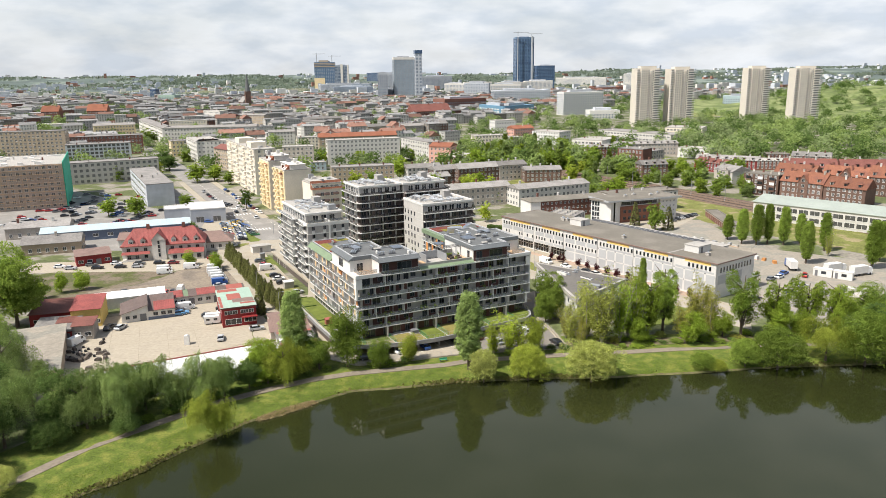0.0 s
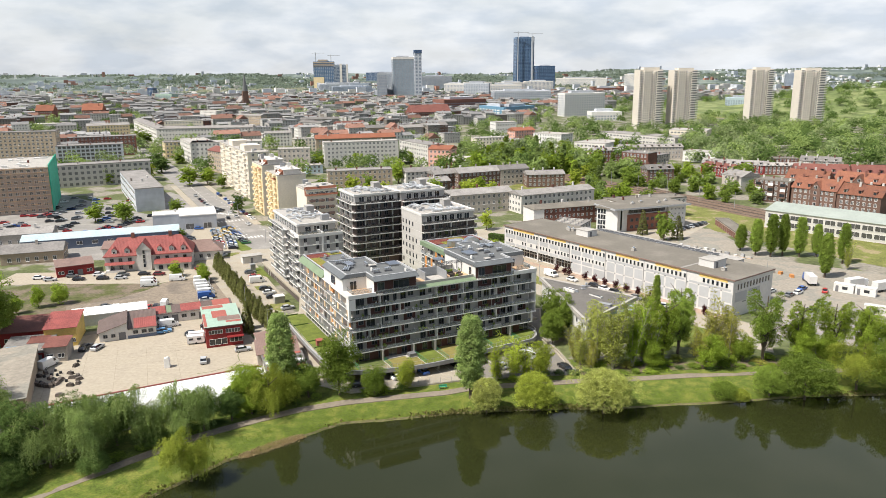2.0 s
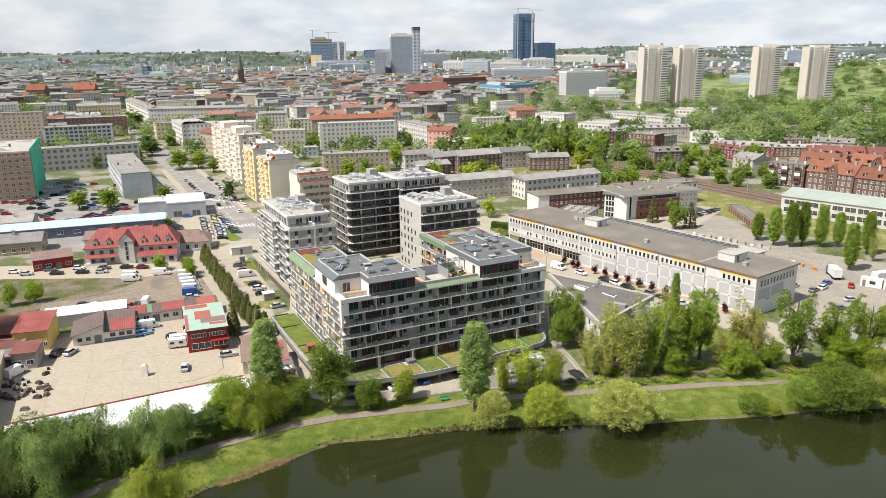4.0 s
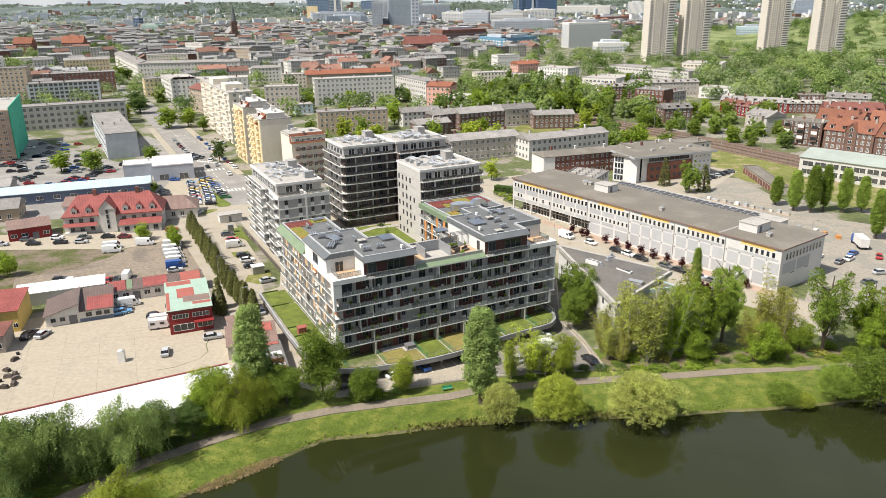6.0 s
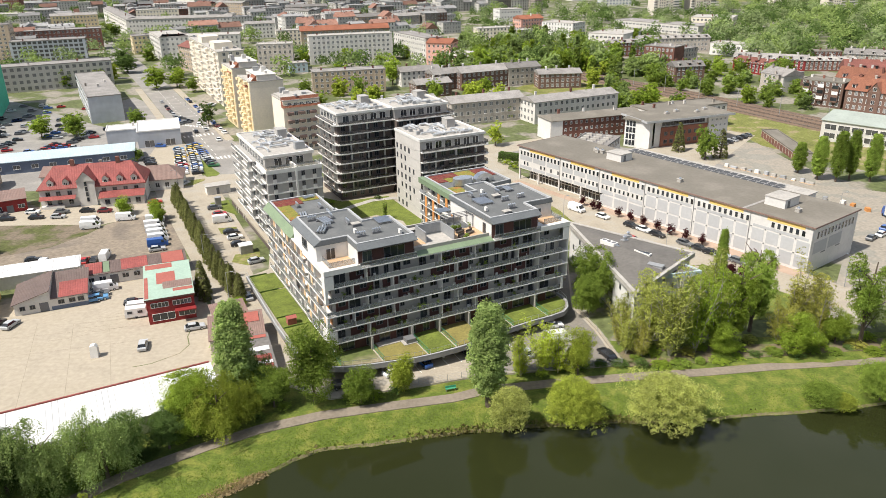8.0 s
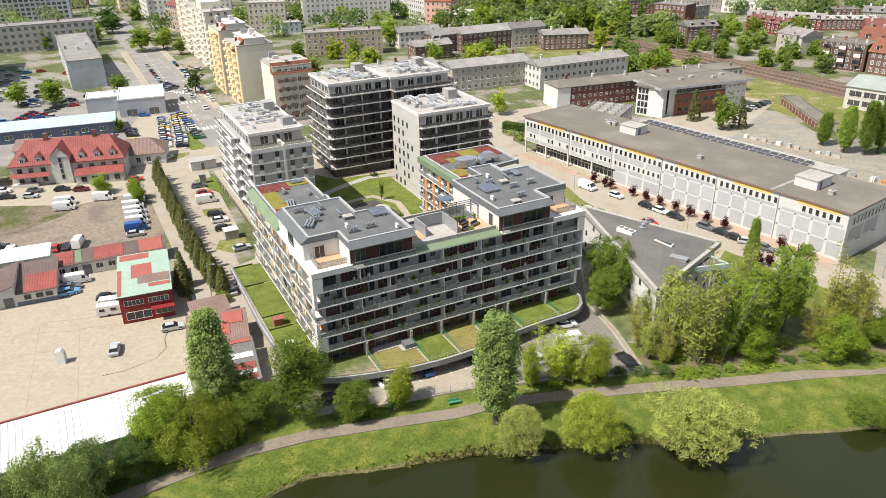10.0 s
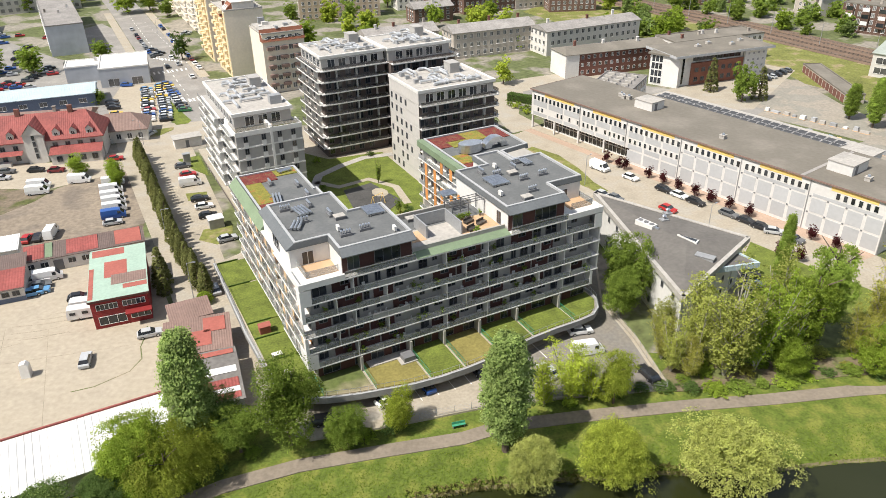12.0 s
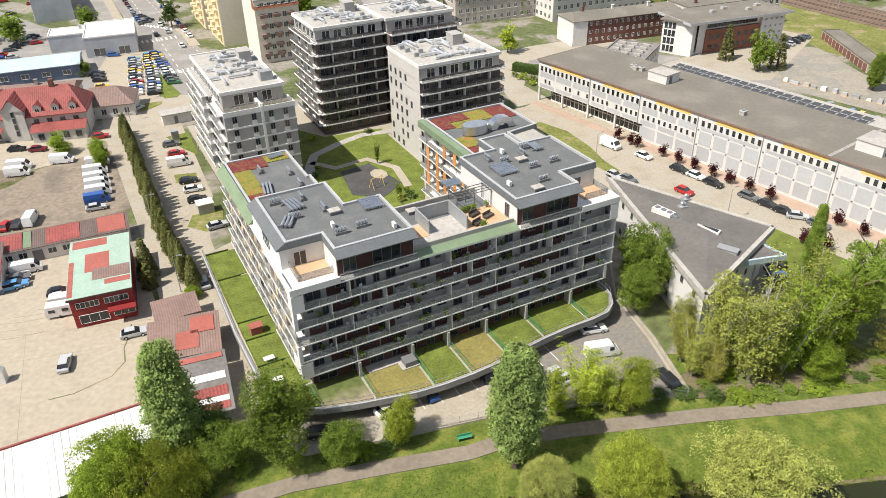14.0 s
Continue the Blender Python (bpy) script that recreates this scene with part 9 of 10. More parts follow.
# ---- woods and town greenery
def woods():
    r = random.Random(33)
    rs = np.random.RandomState(7)
    far_c, far_n, far_s = ([], [], []), ([], [], []), ([], [], [])
    near_left = [245]

    def scatter(n, test, y0, y1, k0, k1, hs, leafs, name, label, group):
        made = 0
        for _ in range(n * 6):
            if made >= n:
                break
            y = r.uniform(y0, y1)
            x = y * r.uniform(k0, k1)
            if not test(x, y):
                continue
            made += 1
            h = r.uniform(*hs)
            if y < 760 and near_left[0] > 0:
                near_left[0] -= 1
                tree(name, label, r.choice(("round", "round", "poplar")) if hs[1] > 13 else "round", r.choice(leafs), x, y, -0.22 * h, h * 1.18, h * r.uniform(0.95, 1.25), group, variant=made % 3, count=3600, leaf=0.025)
            else:
                k = 230
                d = rs.normal(size=(k, 3))
                d /= np.linalg.norm(d, axis=1)[:, None]
                d[:, 2] = np.abs(d[:, 2]) - 0.25
                q = h * np.array([0.46, 0.46, 0.5]) * rs.uniform(0.75, 1.15, (k, 1))
                lobe = rs.normal(scale=h * 0.14, size=(5, 3))[rs.randint(5, size=k)]
                tone = 0 if r.random() < 0.42 else 1 if r.random() < 0.62 else 2
                far_c[tone].append(np.array([x, y, h * 0.52 + max(0.0, knoll_height(x, y))]) + d * q * 0.86 + lobe)
                far_n[tone].append(d * 0.8 + rs.normal(scale=0.4, size=(k, 3)) + np.array([-0.3, 0, 0.45]))
                far_s[tone].append(rs.uniform(0.6, 1.1, k) * h * 0.066)
    spots = [(o.matrix_basis.translation.x, o.matrix_basis.translation.y) for o in bpy.data.objects if o.parent is None and o.type == "EMPTY" and o.matrix_basis.translation.y > 330 and "crown" not in [c.name.split(".")[0] for c in o.children]]
    def free(x, y, m=11.0):
        if 1108 < y < 1519 and 0.329 < x / y < 0.398 or 1040 < y < 1230 and 0.145 < x / y < 0.205:
            return False
        if abs((x + 166) * 0.874 + (y - 502) * 0.486) < 13 and y < 640 or (-225 < x < -112 and y < 460):
            return False
        return min(abs(x - 6 - a) + abs(y - 9 - b) for a, b in spots) > m
    scatter(75, lambda x, y: abs((x - 105) * 0.9 + (y - 485) * 0.45) > 9 and free(x, y, 12), 405, 540, 0.18, 0.42, (6.5, 11.5), ("mid", "poplar", "fresh", "mid"), "wood_tree", "scrub tree on the railway verge", "trees of the railway verge")
    scatter(60, lambda x, y: free(x, y, 14), 400, 620, -0.46, 0.20, (8, 13), ("mid", "fresh", "fresh", "lime"), "street_tree", "tree among the town houses", "trees among the town houses")
    scatter(130, lambda x, y: free(x, y, 18), 500, 680, 0.02, 0.26, (9, 16), ("mid", "poplar", "poplar", "fresh"), "wood_tree", "tree of the green belt by the railway", "trees of the green belt")
    scatter(300, lambda x, y: free(x, y, 14), 560, 930, 0.31, 0.62, (9, 17), ("mid", "mid", "dark", "fresh"), "wood_tree", "tree of the wooded hill", "trees of the wooded hill")
    scatter(160, lambda x, y: free(x, y, 14), 640, 1100, 0.03, 0.30, (8, 15), ("mid", "fresh", "dark"), "wood_tree", "tree between the houses", "trees of the green belt")
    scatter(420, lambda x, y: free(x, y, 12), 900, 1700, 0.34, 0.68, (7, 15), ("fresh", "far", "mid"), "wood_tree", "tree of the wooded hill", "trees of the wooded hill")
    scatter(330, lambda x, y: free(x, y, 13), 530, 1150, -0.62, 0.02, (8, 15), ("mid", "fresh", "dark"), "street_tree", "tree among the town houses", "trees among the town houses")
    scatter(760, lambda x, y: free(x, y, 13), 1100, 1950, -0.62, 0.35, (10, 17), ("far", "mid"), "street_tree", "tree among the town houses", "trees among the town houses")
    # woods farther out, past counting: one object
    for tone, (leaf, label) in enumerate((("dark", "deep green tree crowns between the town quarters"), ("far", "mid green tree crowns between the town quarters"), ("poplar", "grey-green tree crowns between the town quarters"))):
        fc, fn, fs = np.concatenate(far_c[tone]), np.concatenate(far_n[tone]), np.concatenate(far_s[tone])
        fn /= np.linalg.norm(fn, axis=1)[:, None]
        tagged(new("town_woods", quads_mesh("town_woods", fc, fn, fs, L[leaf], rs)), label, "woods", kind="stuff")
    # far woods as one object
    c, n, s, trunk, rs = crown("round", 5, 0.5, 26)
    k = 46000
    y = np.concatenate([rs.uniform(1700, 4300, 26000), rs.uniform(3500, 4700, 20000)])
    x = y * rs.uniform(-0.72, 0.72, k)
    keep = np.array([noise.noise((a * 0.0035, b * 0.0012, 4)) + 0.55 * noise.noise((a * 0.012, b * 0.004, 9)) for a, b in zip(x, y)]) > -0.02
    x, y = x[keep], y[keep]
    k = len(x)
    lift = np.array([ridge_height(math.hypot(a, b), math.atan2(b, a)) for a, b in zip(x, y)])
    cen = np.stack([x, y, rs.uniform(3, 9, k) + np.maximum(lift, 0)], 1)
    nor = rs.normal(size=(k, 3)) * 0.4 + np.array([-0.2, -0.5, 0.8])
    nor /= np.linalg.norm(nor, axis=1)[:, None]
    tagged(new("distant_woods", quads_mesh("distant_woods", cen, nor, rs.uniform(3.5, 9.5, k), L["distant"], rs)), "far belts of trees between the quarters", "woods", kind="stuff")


woods()


# reeds along the shore
def reeds():
    rs = np.random.RandomState(9)
    t, r = shore_ring()
    ks = rs.uniform(0.7, 2.45, 5200)
    rad = np.interp(ks, t, r)
    keep = (np.sin(ks * 9.0) + 0.5 * np.sin(ks * 31 + 1) + rs.normal(scale=0.4, size=len(ks))) > 0.25
    ks, rad = ks[keep], rad[keep]
    off = rs.uniform(-0.3, 1.5, len(ks))
    cen = np.stack([LAKE[0] + np.cos(ks) * (rad + off), LAKE[1] + np.sin(ks) * (rad + off), rs.uniform(-1.35, -0.7, len(ks))], 1)
    nor = rs.normal(size=(len(ks), 3)) * np.array([1, 1, 0.25])
    nor /= np.linalg.norm(nor, axis=1)[:, None]
    tagged(new("reeds", quads_mesh("reeds", cen, nor, rs.uniform(0.15, 0.4, len(ks)), L["reed"], rs)), "dry straw-coloured reeds along the water's edge", "reeds", kind="stuff")
    # grass tufts on the bank
    n = 24000
    ks = rs.uniform(0.75, 2.4, n)
    off = np.where(rs.uniform(size=n) < 0.3, rs.uniform(-0.15, 1.2, n), rs.uniform(0.8, 7.0, n))
    rad = np.interp(ks, t, r)
    cen = np.stack([LAKE[0] + np.cos(ks) * (rad + off), LAKE[1] + np.sin(ks) * (rad + off), np.interp(off, [0, 0.5, 3, 6.5, 8], [-1.45, -1.08, -0.74, -0.38, -0.3])], 1)
    nor = rs.normal(size=(n, 3)) * np.array([0.3, 0.3, 0.2]) + np.array([-0.3, -0.2, 1.0])
    nor /= np.linalg.norm(nor, axis=1)[:, None]
    tagged(new("grass_tufts", quads_mesh("grass_tufts", cen, nor, rs.uniform(0.05, 0.11, n), L["blade"], rs)), "uneven tufts of long grass on the bank", "grass", kind="stuff")


reeds()


def reed_bed():
    """Flattened straw-coloured reeds before the open bank."""
    rs = np.random.RandomState(19)
    n = 7000
    k = rs.uniform(0, 0.72, n)
    x = -40.5 + 14.5 * k + rs.normal(scale=0.5, size=n)
    y = 146.6 + 11.2 * k ** 0.9 + rs.normal(scale=0.4, size=n) * (0.5 + np.sin(np.pi * k / 0.72))
    tall = rs.uniform(size=n) < 0.25
    z = np.where(tall, rs.uniform(-1.25, -0.75, n), rs.uniform(-1.46, -1.2, n))
    nor = rs.normal(size=(n, 3)) * np.array([1, 1, 0.3]) + np.where(tall, 0.0, 1.6)[:, None] * np.array([0, 0, 1.0])
    nor /= np.linalg.norm(nor, axis=1)[:, None]
    tagged(new("reeds", quads_mesh("reeds", np.stack([x, y, z], 1), nor, rs.uniform(0.06, 0.17, n), L["straw"], rs)), "broken straw-coloured reed bed in the shallows", "reeds", kind="stuff")


reed_bed()

# planting round the courtyard playground
for i, (u, v) in enumerate([(26.5, 70), (24.0, 66), (23.5, 61), (24.5, 56), (23.0, 52), (26.0, 48), (31.0, 46), (36.0, 46.5), (39.0, 50), (38.8, 47), (22.5, 47), (19.5, 57), (18.0, 50), (44.5, 84), (30.5, 86), (27.0, 92)]):
    p = site(u, v)
    tree("shrub", "young shrub in the courtyard planting", "bush", ("mid", "dark", "fresh", "sparse")[i % 4], p.x, p.y, 3.05, 0.9 + (i * 7 % 5) * 0.3, 1.4 + (i * 3 % 4) * 0.3, "courtyard shrubs", variant=i % 2, count=900, leaf=0.05, category="shrub")
for u, v, h in ((39.2, 66.0, 6.5), (20.5, 50.5, 5.5), (36.5, 48.0, 4.6)):
    p = site(u, v)
    tree("deciduous_tree", "slender young tree in the courtyard", "wispy", "mid", p.x, p.y, 3.05, h, 4.0, "courtyard trees", count=3000, leaf=0.016, bark="bark")

# ---------------------------------------------------------------- vehicles
PAINT = {"white": (0.78, 0.78, 0.77), "silver": (0.45, 0.46, 0.47), "black": (0.018, 0.018, 0.021), "grey": (0.12, 0.125, 0.13), "blue": (0.03, 0.10, 0.34), "sky": (0.12, 0.30, 0.52),
         "red": (0.42, 0.022, 0.022), "wine": (0.16, 0.02, 0.025), "yellow": (0.72, 0.46, 0.03), "green": (0.04, 0.16, 0.06)}
CARPAINT = {k: mat("car_paint_" + k, v, 0.28, 0.0, 0.06, 2, 0.5, spec=0.6) for k, v in PAINT.items()}
CARS = {}
WHEEL = Mesh().tube((0, -0.1, 0), (0, 0.1, 0), 0.32, 0.32, 10).data("tyre", [M["rubber"]])
RIM = Mesh().tube((0, -0.115, 0), (0, 0.115, 0), 0.19, 0.19, 8).data("rim", [M["metal"]])


def slice_body(profile, half, inset, top_z):
    """Side profile drawn across the width; points above top_z lean in by inset."""
    m, n = Mesh(), len(profile)
    rows = []
    for s in (-1, 1):
        rows.append([(x, s * (half - (inset if z > top_z else 0.05 if z < 0.4 else 0)), z) for x, z in profile])
    m.v = rows[0] + rows[1]
    m.f = [tuple(range(n)), tuple(range(2 * n - 1, n - 1, -1))]
    for i in range(n):
        j = (i + 1) % n
        m.f.append((i, n + i, n + j, j))
    m.s = [0] * len(m.f)
    return m


def vehicle(kind, colour, m, group):
    if (kind, colour, group) in CARS:
        return copy_thing(CARS[(kind, colour, group)], m)
    near = group not in ("cars on the far lots", "cars on the dealer lot", "cars parked in the street", "cars behind the hall", "cars below the gabled house", "cars beside the street", "cars in the street")
    wheeled = group not in ("cars on the far lots", "cars on the dealer lot", "cars parked in the street", "cars beside the street", "cars in the street")
    words = {"car": "hatchback car with dark windows", "van": "tall delivery van with a sloping nose", "estate": "estate car with dark windows"}[kind]
    t = thing("van" if kind == "van" else "car", colour.replace("sky", "light blue") + " parked " + words, "van" if kind == "van" else "car", m, group)
    if kind == "van":
        body = slice_body([(-2.7, 0.3), (2.65, 0.3), (2.7, 0.95), (2.35, 1.2), (1.55, 2.15), (1.2, 2.3), (-2.65, 2.35), (-2.72, 1.2)], 0.97, 0.1, 1.3)
        glass = slice_body([(2.30, 1.27), (1.62, 2.1), (1.5, 2.1), (1.9, 1.27)], 0.93, 0.06, 1.5)
        side = Mesh().box(0.9, -0.985, 1.3, 1.6, 0.985, 1.95)
        wheels, wl = (-1.75, 1.75), 0.86
        part("body", body, CARPAINT[colour], t)
        part("windscreen", glass, M["glass"], t)
        part("side_window", side, M["glass"], t)
    else:
        k = 0.25 if kind == "estate" else 0.0
        body = slice_body([(-2.1 - k, 0.28), (2.08, 0.28), (2.14, 0.6), (2.0, 0.82), (1.0, 0.95), (-1.95 - k, 0.98), (-2.14 - k, 0.75)], 0.87, 0.06, 0.9)
        cabin = slice_body([(1.0, 0.93), (0.32, 1.40), (-1.25 - 2 * k, 1.42), (-1.9 - k, 0.95)], 0.80, 0.14, 1.2)
        roof = Mesh().box(-1.32 - 2 * k, -0.63, 1.40, 0.26, 0.63, 1.46)
        wheels, wl = (-1.3, 1.3), 0.78
        part("body", body, CARPAINT[colour], t)
        part("glasshouse", cabin, M["glass"], t)
        part("roof", roof, CARPAINT[colour], t)
        for s in (-1, 1) if near else ():
            part("headlight", Mesh().box(2.0, s * 0.62 - 0.16, 0.58, 2.12, s * 0.62 + 0.16, 0.74), M["white_frame"], t)
    for x in wheels:
        for s in (-1, 1) if wheeled else ():
            w = new("wheel", WHEEL)
            w.parent = t
            w.matrix_basis = pose(x, s * wl, 0.32)
            if near:
                q = new("rim", RIM)
                q.parent = w
    CARS[(kind, colour, group)] = t
    return t


def park(rows, group, z=0.05):
    for x, y, a, kind, colour in rows:
        vehicle(kind, colour, pose(x, y, z, 0, 0, a), group)


park([(-54.0, 200.2, 22, "car", "silver"), (-62.2, 192.8, 105, "car", "silver"), (-46.4, 214.6, 117, "car", "silver"), (-68.0, 216.2, 22, "car", "white"), (-69.2, 219.0, 22, "car", "black"),
      (-81.6, 214.4, 24, "car", "sky"), (-81.2, 217.2, 24, "car", "grey"), (-81.0, 220.2, 24, "van", "white"), (-101.5, 200.0, 100, "car", "white"), (-97.5, 202.0, 100, "car", "black"), (-101.0, 190.5, 75, "van", "white")], "cars in the yard", 0.03)
park([(-71.8, 278.2, 22, "car", "grey"), (-68.6, 272.2, 22, "car", "red"), (-66.2, 266.2, 22, "van", "white"), (-61.2, 256.8, 22, "car", "black"), (-58.9, 252.4, 22, "car", "white"), (-56.6, 247.4, 22, "car", "black"), (-49.2, 235.6, 30, "car", "silver")], "cars beside the drive")
park([(-84.8, 262.6, 22, "van", "white"), (-83.0, 258.6, 22, "van", "white"), (-81.4, 255.4, 22, "van", "white"), (-79.8, 251.8, 22, "van", "white"), (-78.6, 248.0, 22, "van", "blue"), (-77.6, 244.6, 22, "car", "silver"),
      (-95.6, 269.4, 10, "van", "white"), (-104.6, 266.4, 14, "van", "white"), (-103.2, 262.6, 14, "van", "white"), (-89.3, 239.6, 100, "van", "white"), (-91.4, 238.0, 100, "car", "black"), (-93.6, 237.2, 100, "car", "red"), (-96.2, 236.1, 100, "car", "blue"),
      (-107.3, 238.2, 25, "car", "black"), (-102.7, 234.4, 100, "van", "white"), (-106.4, 233.2, 100, "car", "silver"), (-86.2, 267.4, 22, "van", "white")], "vans on the lot", 0.034)
park([(-136.0, 275.0, 8, "car", "grey"), (-131.6, 270.6, 8, "car", "black"), (-127.0, 276.6, 8, "car", "white"), (-123.4, 271.6, 8, "car", "black"), (-118.0, 276.4, 8, "car", "grey"), (-117.0, 272.0, 8, "car", "silver"),
      (-110.6, 277.2, 8, "car", "black"), (-105.0, 276.8, 8, "car", "wine"), (-141.6, 270.2, 8, "car", "silver"), (-147.0, 272.6, 8, "car", "white"), (-92.2, 284.4, 20, "car", "red")], "cars below the gabled house")
park([(38.4, 271.4, -53, "van", "white"), (45.0, 264.8, -53, "car", "white"), (51.4, 257.0, -53, "estate", "black"), (54.0, 253.6, -53, "car", "white"), (56.8, 249.6, -53, "estate", "black"), (62.2, 243.0, -53, "estate", "grey"),
      (64.8, 239.4, -53, "car", "black"), (66.9, 236.4, -46, "car", "black"), (68.8, 234.2, -20, "car", "silver"), (71.6, 230.6, -53, "estate", "grey"), (36.0, 254.8, -53, "car", "silver"), (38.6, 252.6, -53, "car", "grey"), (49.3, 246.2, -53, "car", "red"),
      (56.0, 212.5, 20, "car", "blue"), (57.0, 215.5, 20, "car", "black")], "cars along the hall")
park([(29.6, 186.6, 112, "estate", "black"), (21.2, 192.8, 12, "van", "white"), (21.0, 198.6, 12, "car", "white"), (14.0, 187.6, 120, "car", "silver"), (-11.2, 181.4, 40, "car", "white"), (-5.6, 184.6, 120, "car", "blue"), (2.6, 188.4, 120, "car", "black"), (8.6, 191.2, 120, "car", "wine"), (-20.0, 177.0, 10, "estate", "black")], "cars by the podium")
park([(96, 249, 60, "car", "black"), (104, 246, 40, "car", "black"), (108.5, 249.5, 40, "car", "white"), (112.5, 245.0, 40, "car", "grey"), (116.5, 247.5, 40, "car", "white"), (120.0, 252.0, 40, "car", "blue"), (126.0, 249.0, 60, "car", "red"), (104.0, 262.0, 60, "car", "black"), (112, 229, 20, "car", "grey"), (98, 223, 30, "car", "black"), (119, 236, 10, "car", "silver")], "cars in the storage yard", 0.03)
park([(106.5 + i * 2.9, 345.0 + i * 2.6, 128, "car", c) for i, c in enumerate(("white", "grey", "black", "silver", "black", "black", "grey"))], "cars behind the hall", 0.04)
rnd = random.Random(12)
for k in range(15):
    q = k / 14
    far = ("white", "white", "red", "silver", "white", "sky", "grey", "yellow", "silver")
    near = ("white", "silver", "yellow", "white", "blue", "grey", "red", "white", "silver", "black")
    last = ("blue", "silver", "grey", "white", "white", "black")
    for x0, y0, x1, y1 in ((-107.7, 354.3, -93.9, 316.9), (-103.2, 355.8, -88.6, 317.4)):
        if k > 0 or x0 > -105:
            park([(x0 + (x1 - x0) * q + rnd.uniform(-0.3, 0.3), y0 + (y1 - y0) * q, 21 + rnd.uniform(-3, 3), "car", rnd.choice(far if k < 6 else near if k < 11 else last))], "cars on the dealer lot", 0.056)
for k in range(12):
    park([(-101.8 + 1.46 * k, 358.2 - 2.85 * k, 16 + rnd.uniform(-3, 3), "car", ("blue", "yellow", "silver", "grey", "blue", "blue", "silver", "white", "white", "black", "grey", "green")[k])], "cars beside the street", 0.049)
park([(-113.6, 337.4, 12, "car", "black"), (-112.0, 333.8, 12, "car", "black"), (-110.2, 330.4, 12, "car", "black"), (-107.0, 324.0, 22, "car", "yellow"), (-105.4, 320.6, 22, "car", "silver"), (-103.6, 317.4, 22, "car", "white"), (-101.6, 321.2, 22, "car", "white"), (-100.4, 318.0, 22, "car", "yellow"),
      (-100.6, 313.6, 22, "car", "blue"), (-97.6, 312.2, 22, "car", "white"), (-116.0, 357.4, 5, "car", "blue")], "cars on the dealer lot", 0.056)
park([(-91.8, 303.2, 70, "car", "black"), (-89.4, 304.6, 70, "car", "silver"), (-112.3, 396.6, 117, "car", "white"), (-109.4, 382.6, 117, "car", "black"), (-106.2, 386.3, 117, "car", "silver"), (-95.2, 367.2, 117, "car", "white")], "cars in the street", 0.045)
for k in range(22):
    q = k * 7.4
    for s, w in ((-6.6, 0.8), (6.6, 0.85)):
        if rnd.random() < w and (k > 10 or s > 0 and k > 8):
            x, y = -71.5 - 0.46 * q + 0.888 * s, 318 + 0.888 * q + 0.46 * s
            park([(x, y, 119, rnd.choice(("car", "car", "estate")), rnd.choice(("black", "grey", "silver", "white", "wine", "blue")))], "cars parked in the street", 0.042)
for k in range(170):
    x, y = rnd.uniform(-222, -118), rnd.uniform(342, 452)
    if -172 < x < -125 and y > 392 or (-150 < x < -104 and 352 < y < 392) or y < 340 + (x + 150) * 0.35:
        continue
    c = rnd.choice(("white", "silver", "silver", "black", "grey", "grey", "black", "red", "blue"))
    park([(round(x / 5.2) * 5.2, round(y / 3.0) * 3.0, 27, rnd.choice(("car", "car", "car", "car", "estate")), c)], "cars on the far lots", 0.04)


def caravan(x, y, a):
    t = thing("caravan", "white touring caravan beside the crimson workshop", "caravan", pose(x, y, 0.03, 0, 0, a))
    b = slice_body([(-2.2, 0.4), (2.2, 0.4), (2.35, 1.2), (2.1, 2.3), (-2.1, 2.4), (-2.3, 1.3)], 1.05, 0.08, 2.0)
    part("body", b, M["white"], t)
    for q in (-1.2, 0.9):
        part("window", Mesh().box(q - 0.5, -1.08, 1.3, q + 0.5, -1.03, 1.85), M["glass"], t)
    for s in (-1, 1):
        piece("wheel", WHEEL, t, pose(0, s * 0.95, 0.32))
    part("drawbar", Mesh().box(2.2, -0.08, 0.4, 3.3, 0.08, 0.5), M["frame"], t)


caravan(-68.6, 206.4, 18)
caravan(-69.2, 209.0, 18)
park([(-71.6, 212.6, 18, "car", "black"), (-70.6, 210.9, 18, "car", "silver"), (-82.4, 219.4, 22, "car", "white"), (-80.6, 215.2, 22, "car", "sky"), (-97.2, 203.0, 80, "car", "black"), (-94.0, 202.6, 80, "car", "silver")], "cars in the yard", 0.03)


def truck(x, y, a, cab, box, label):
    t = thing("truck", label, "truck", pose(x, y, 0.03, 0, 0, a), "trucks in the storage yard")
    part("cab", slice_body([(2.2, 0.5), (4.1, 0.5), (4.15, 1.8), (3.9, 2.9), (2.2, 2.95)], 1.15, 0.08, 2.0), CARPAINT[cab], t)
    part("windscreen", Mesh().box(4.05, -1.0, 1.75, 4.17, 1.0, 2.6), M["glass"], t)
    part("box_body", Mesh().box(-4.2, -1.22, 0.9, 2.05, 1.22, 3.5), M[box], t)
    for q in (-3.0, -1.8, 3.2):
        for s in (-1, 1):
            piece("wheel", WHEEL, t, pose(q, s * 1.05, 0.45) @ Matrix.Scale(1.4, 4))


truck(126.0, 259.8, 80, "blue", "white", "blue-cabbed white box truck parked on the gravel yard")
truck(139.0, 254.0, 20, "white", "white", "white box truck parked on the gravel yard")
truck(146.0, 250.0, 20, "white", "white", "white truck with a pale box body")

# ---------------------------------------------------------------- small things
pallet_stacks()

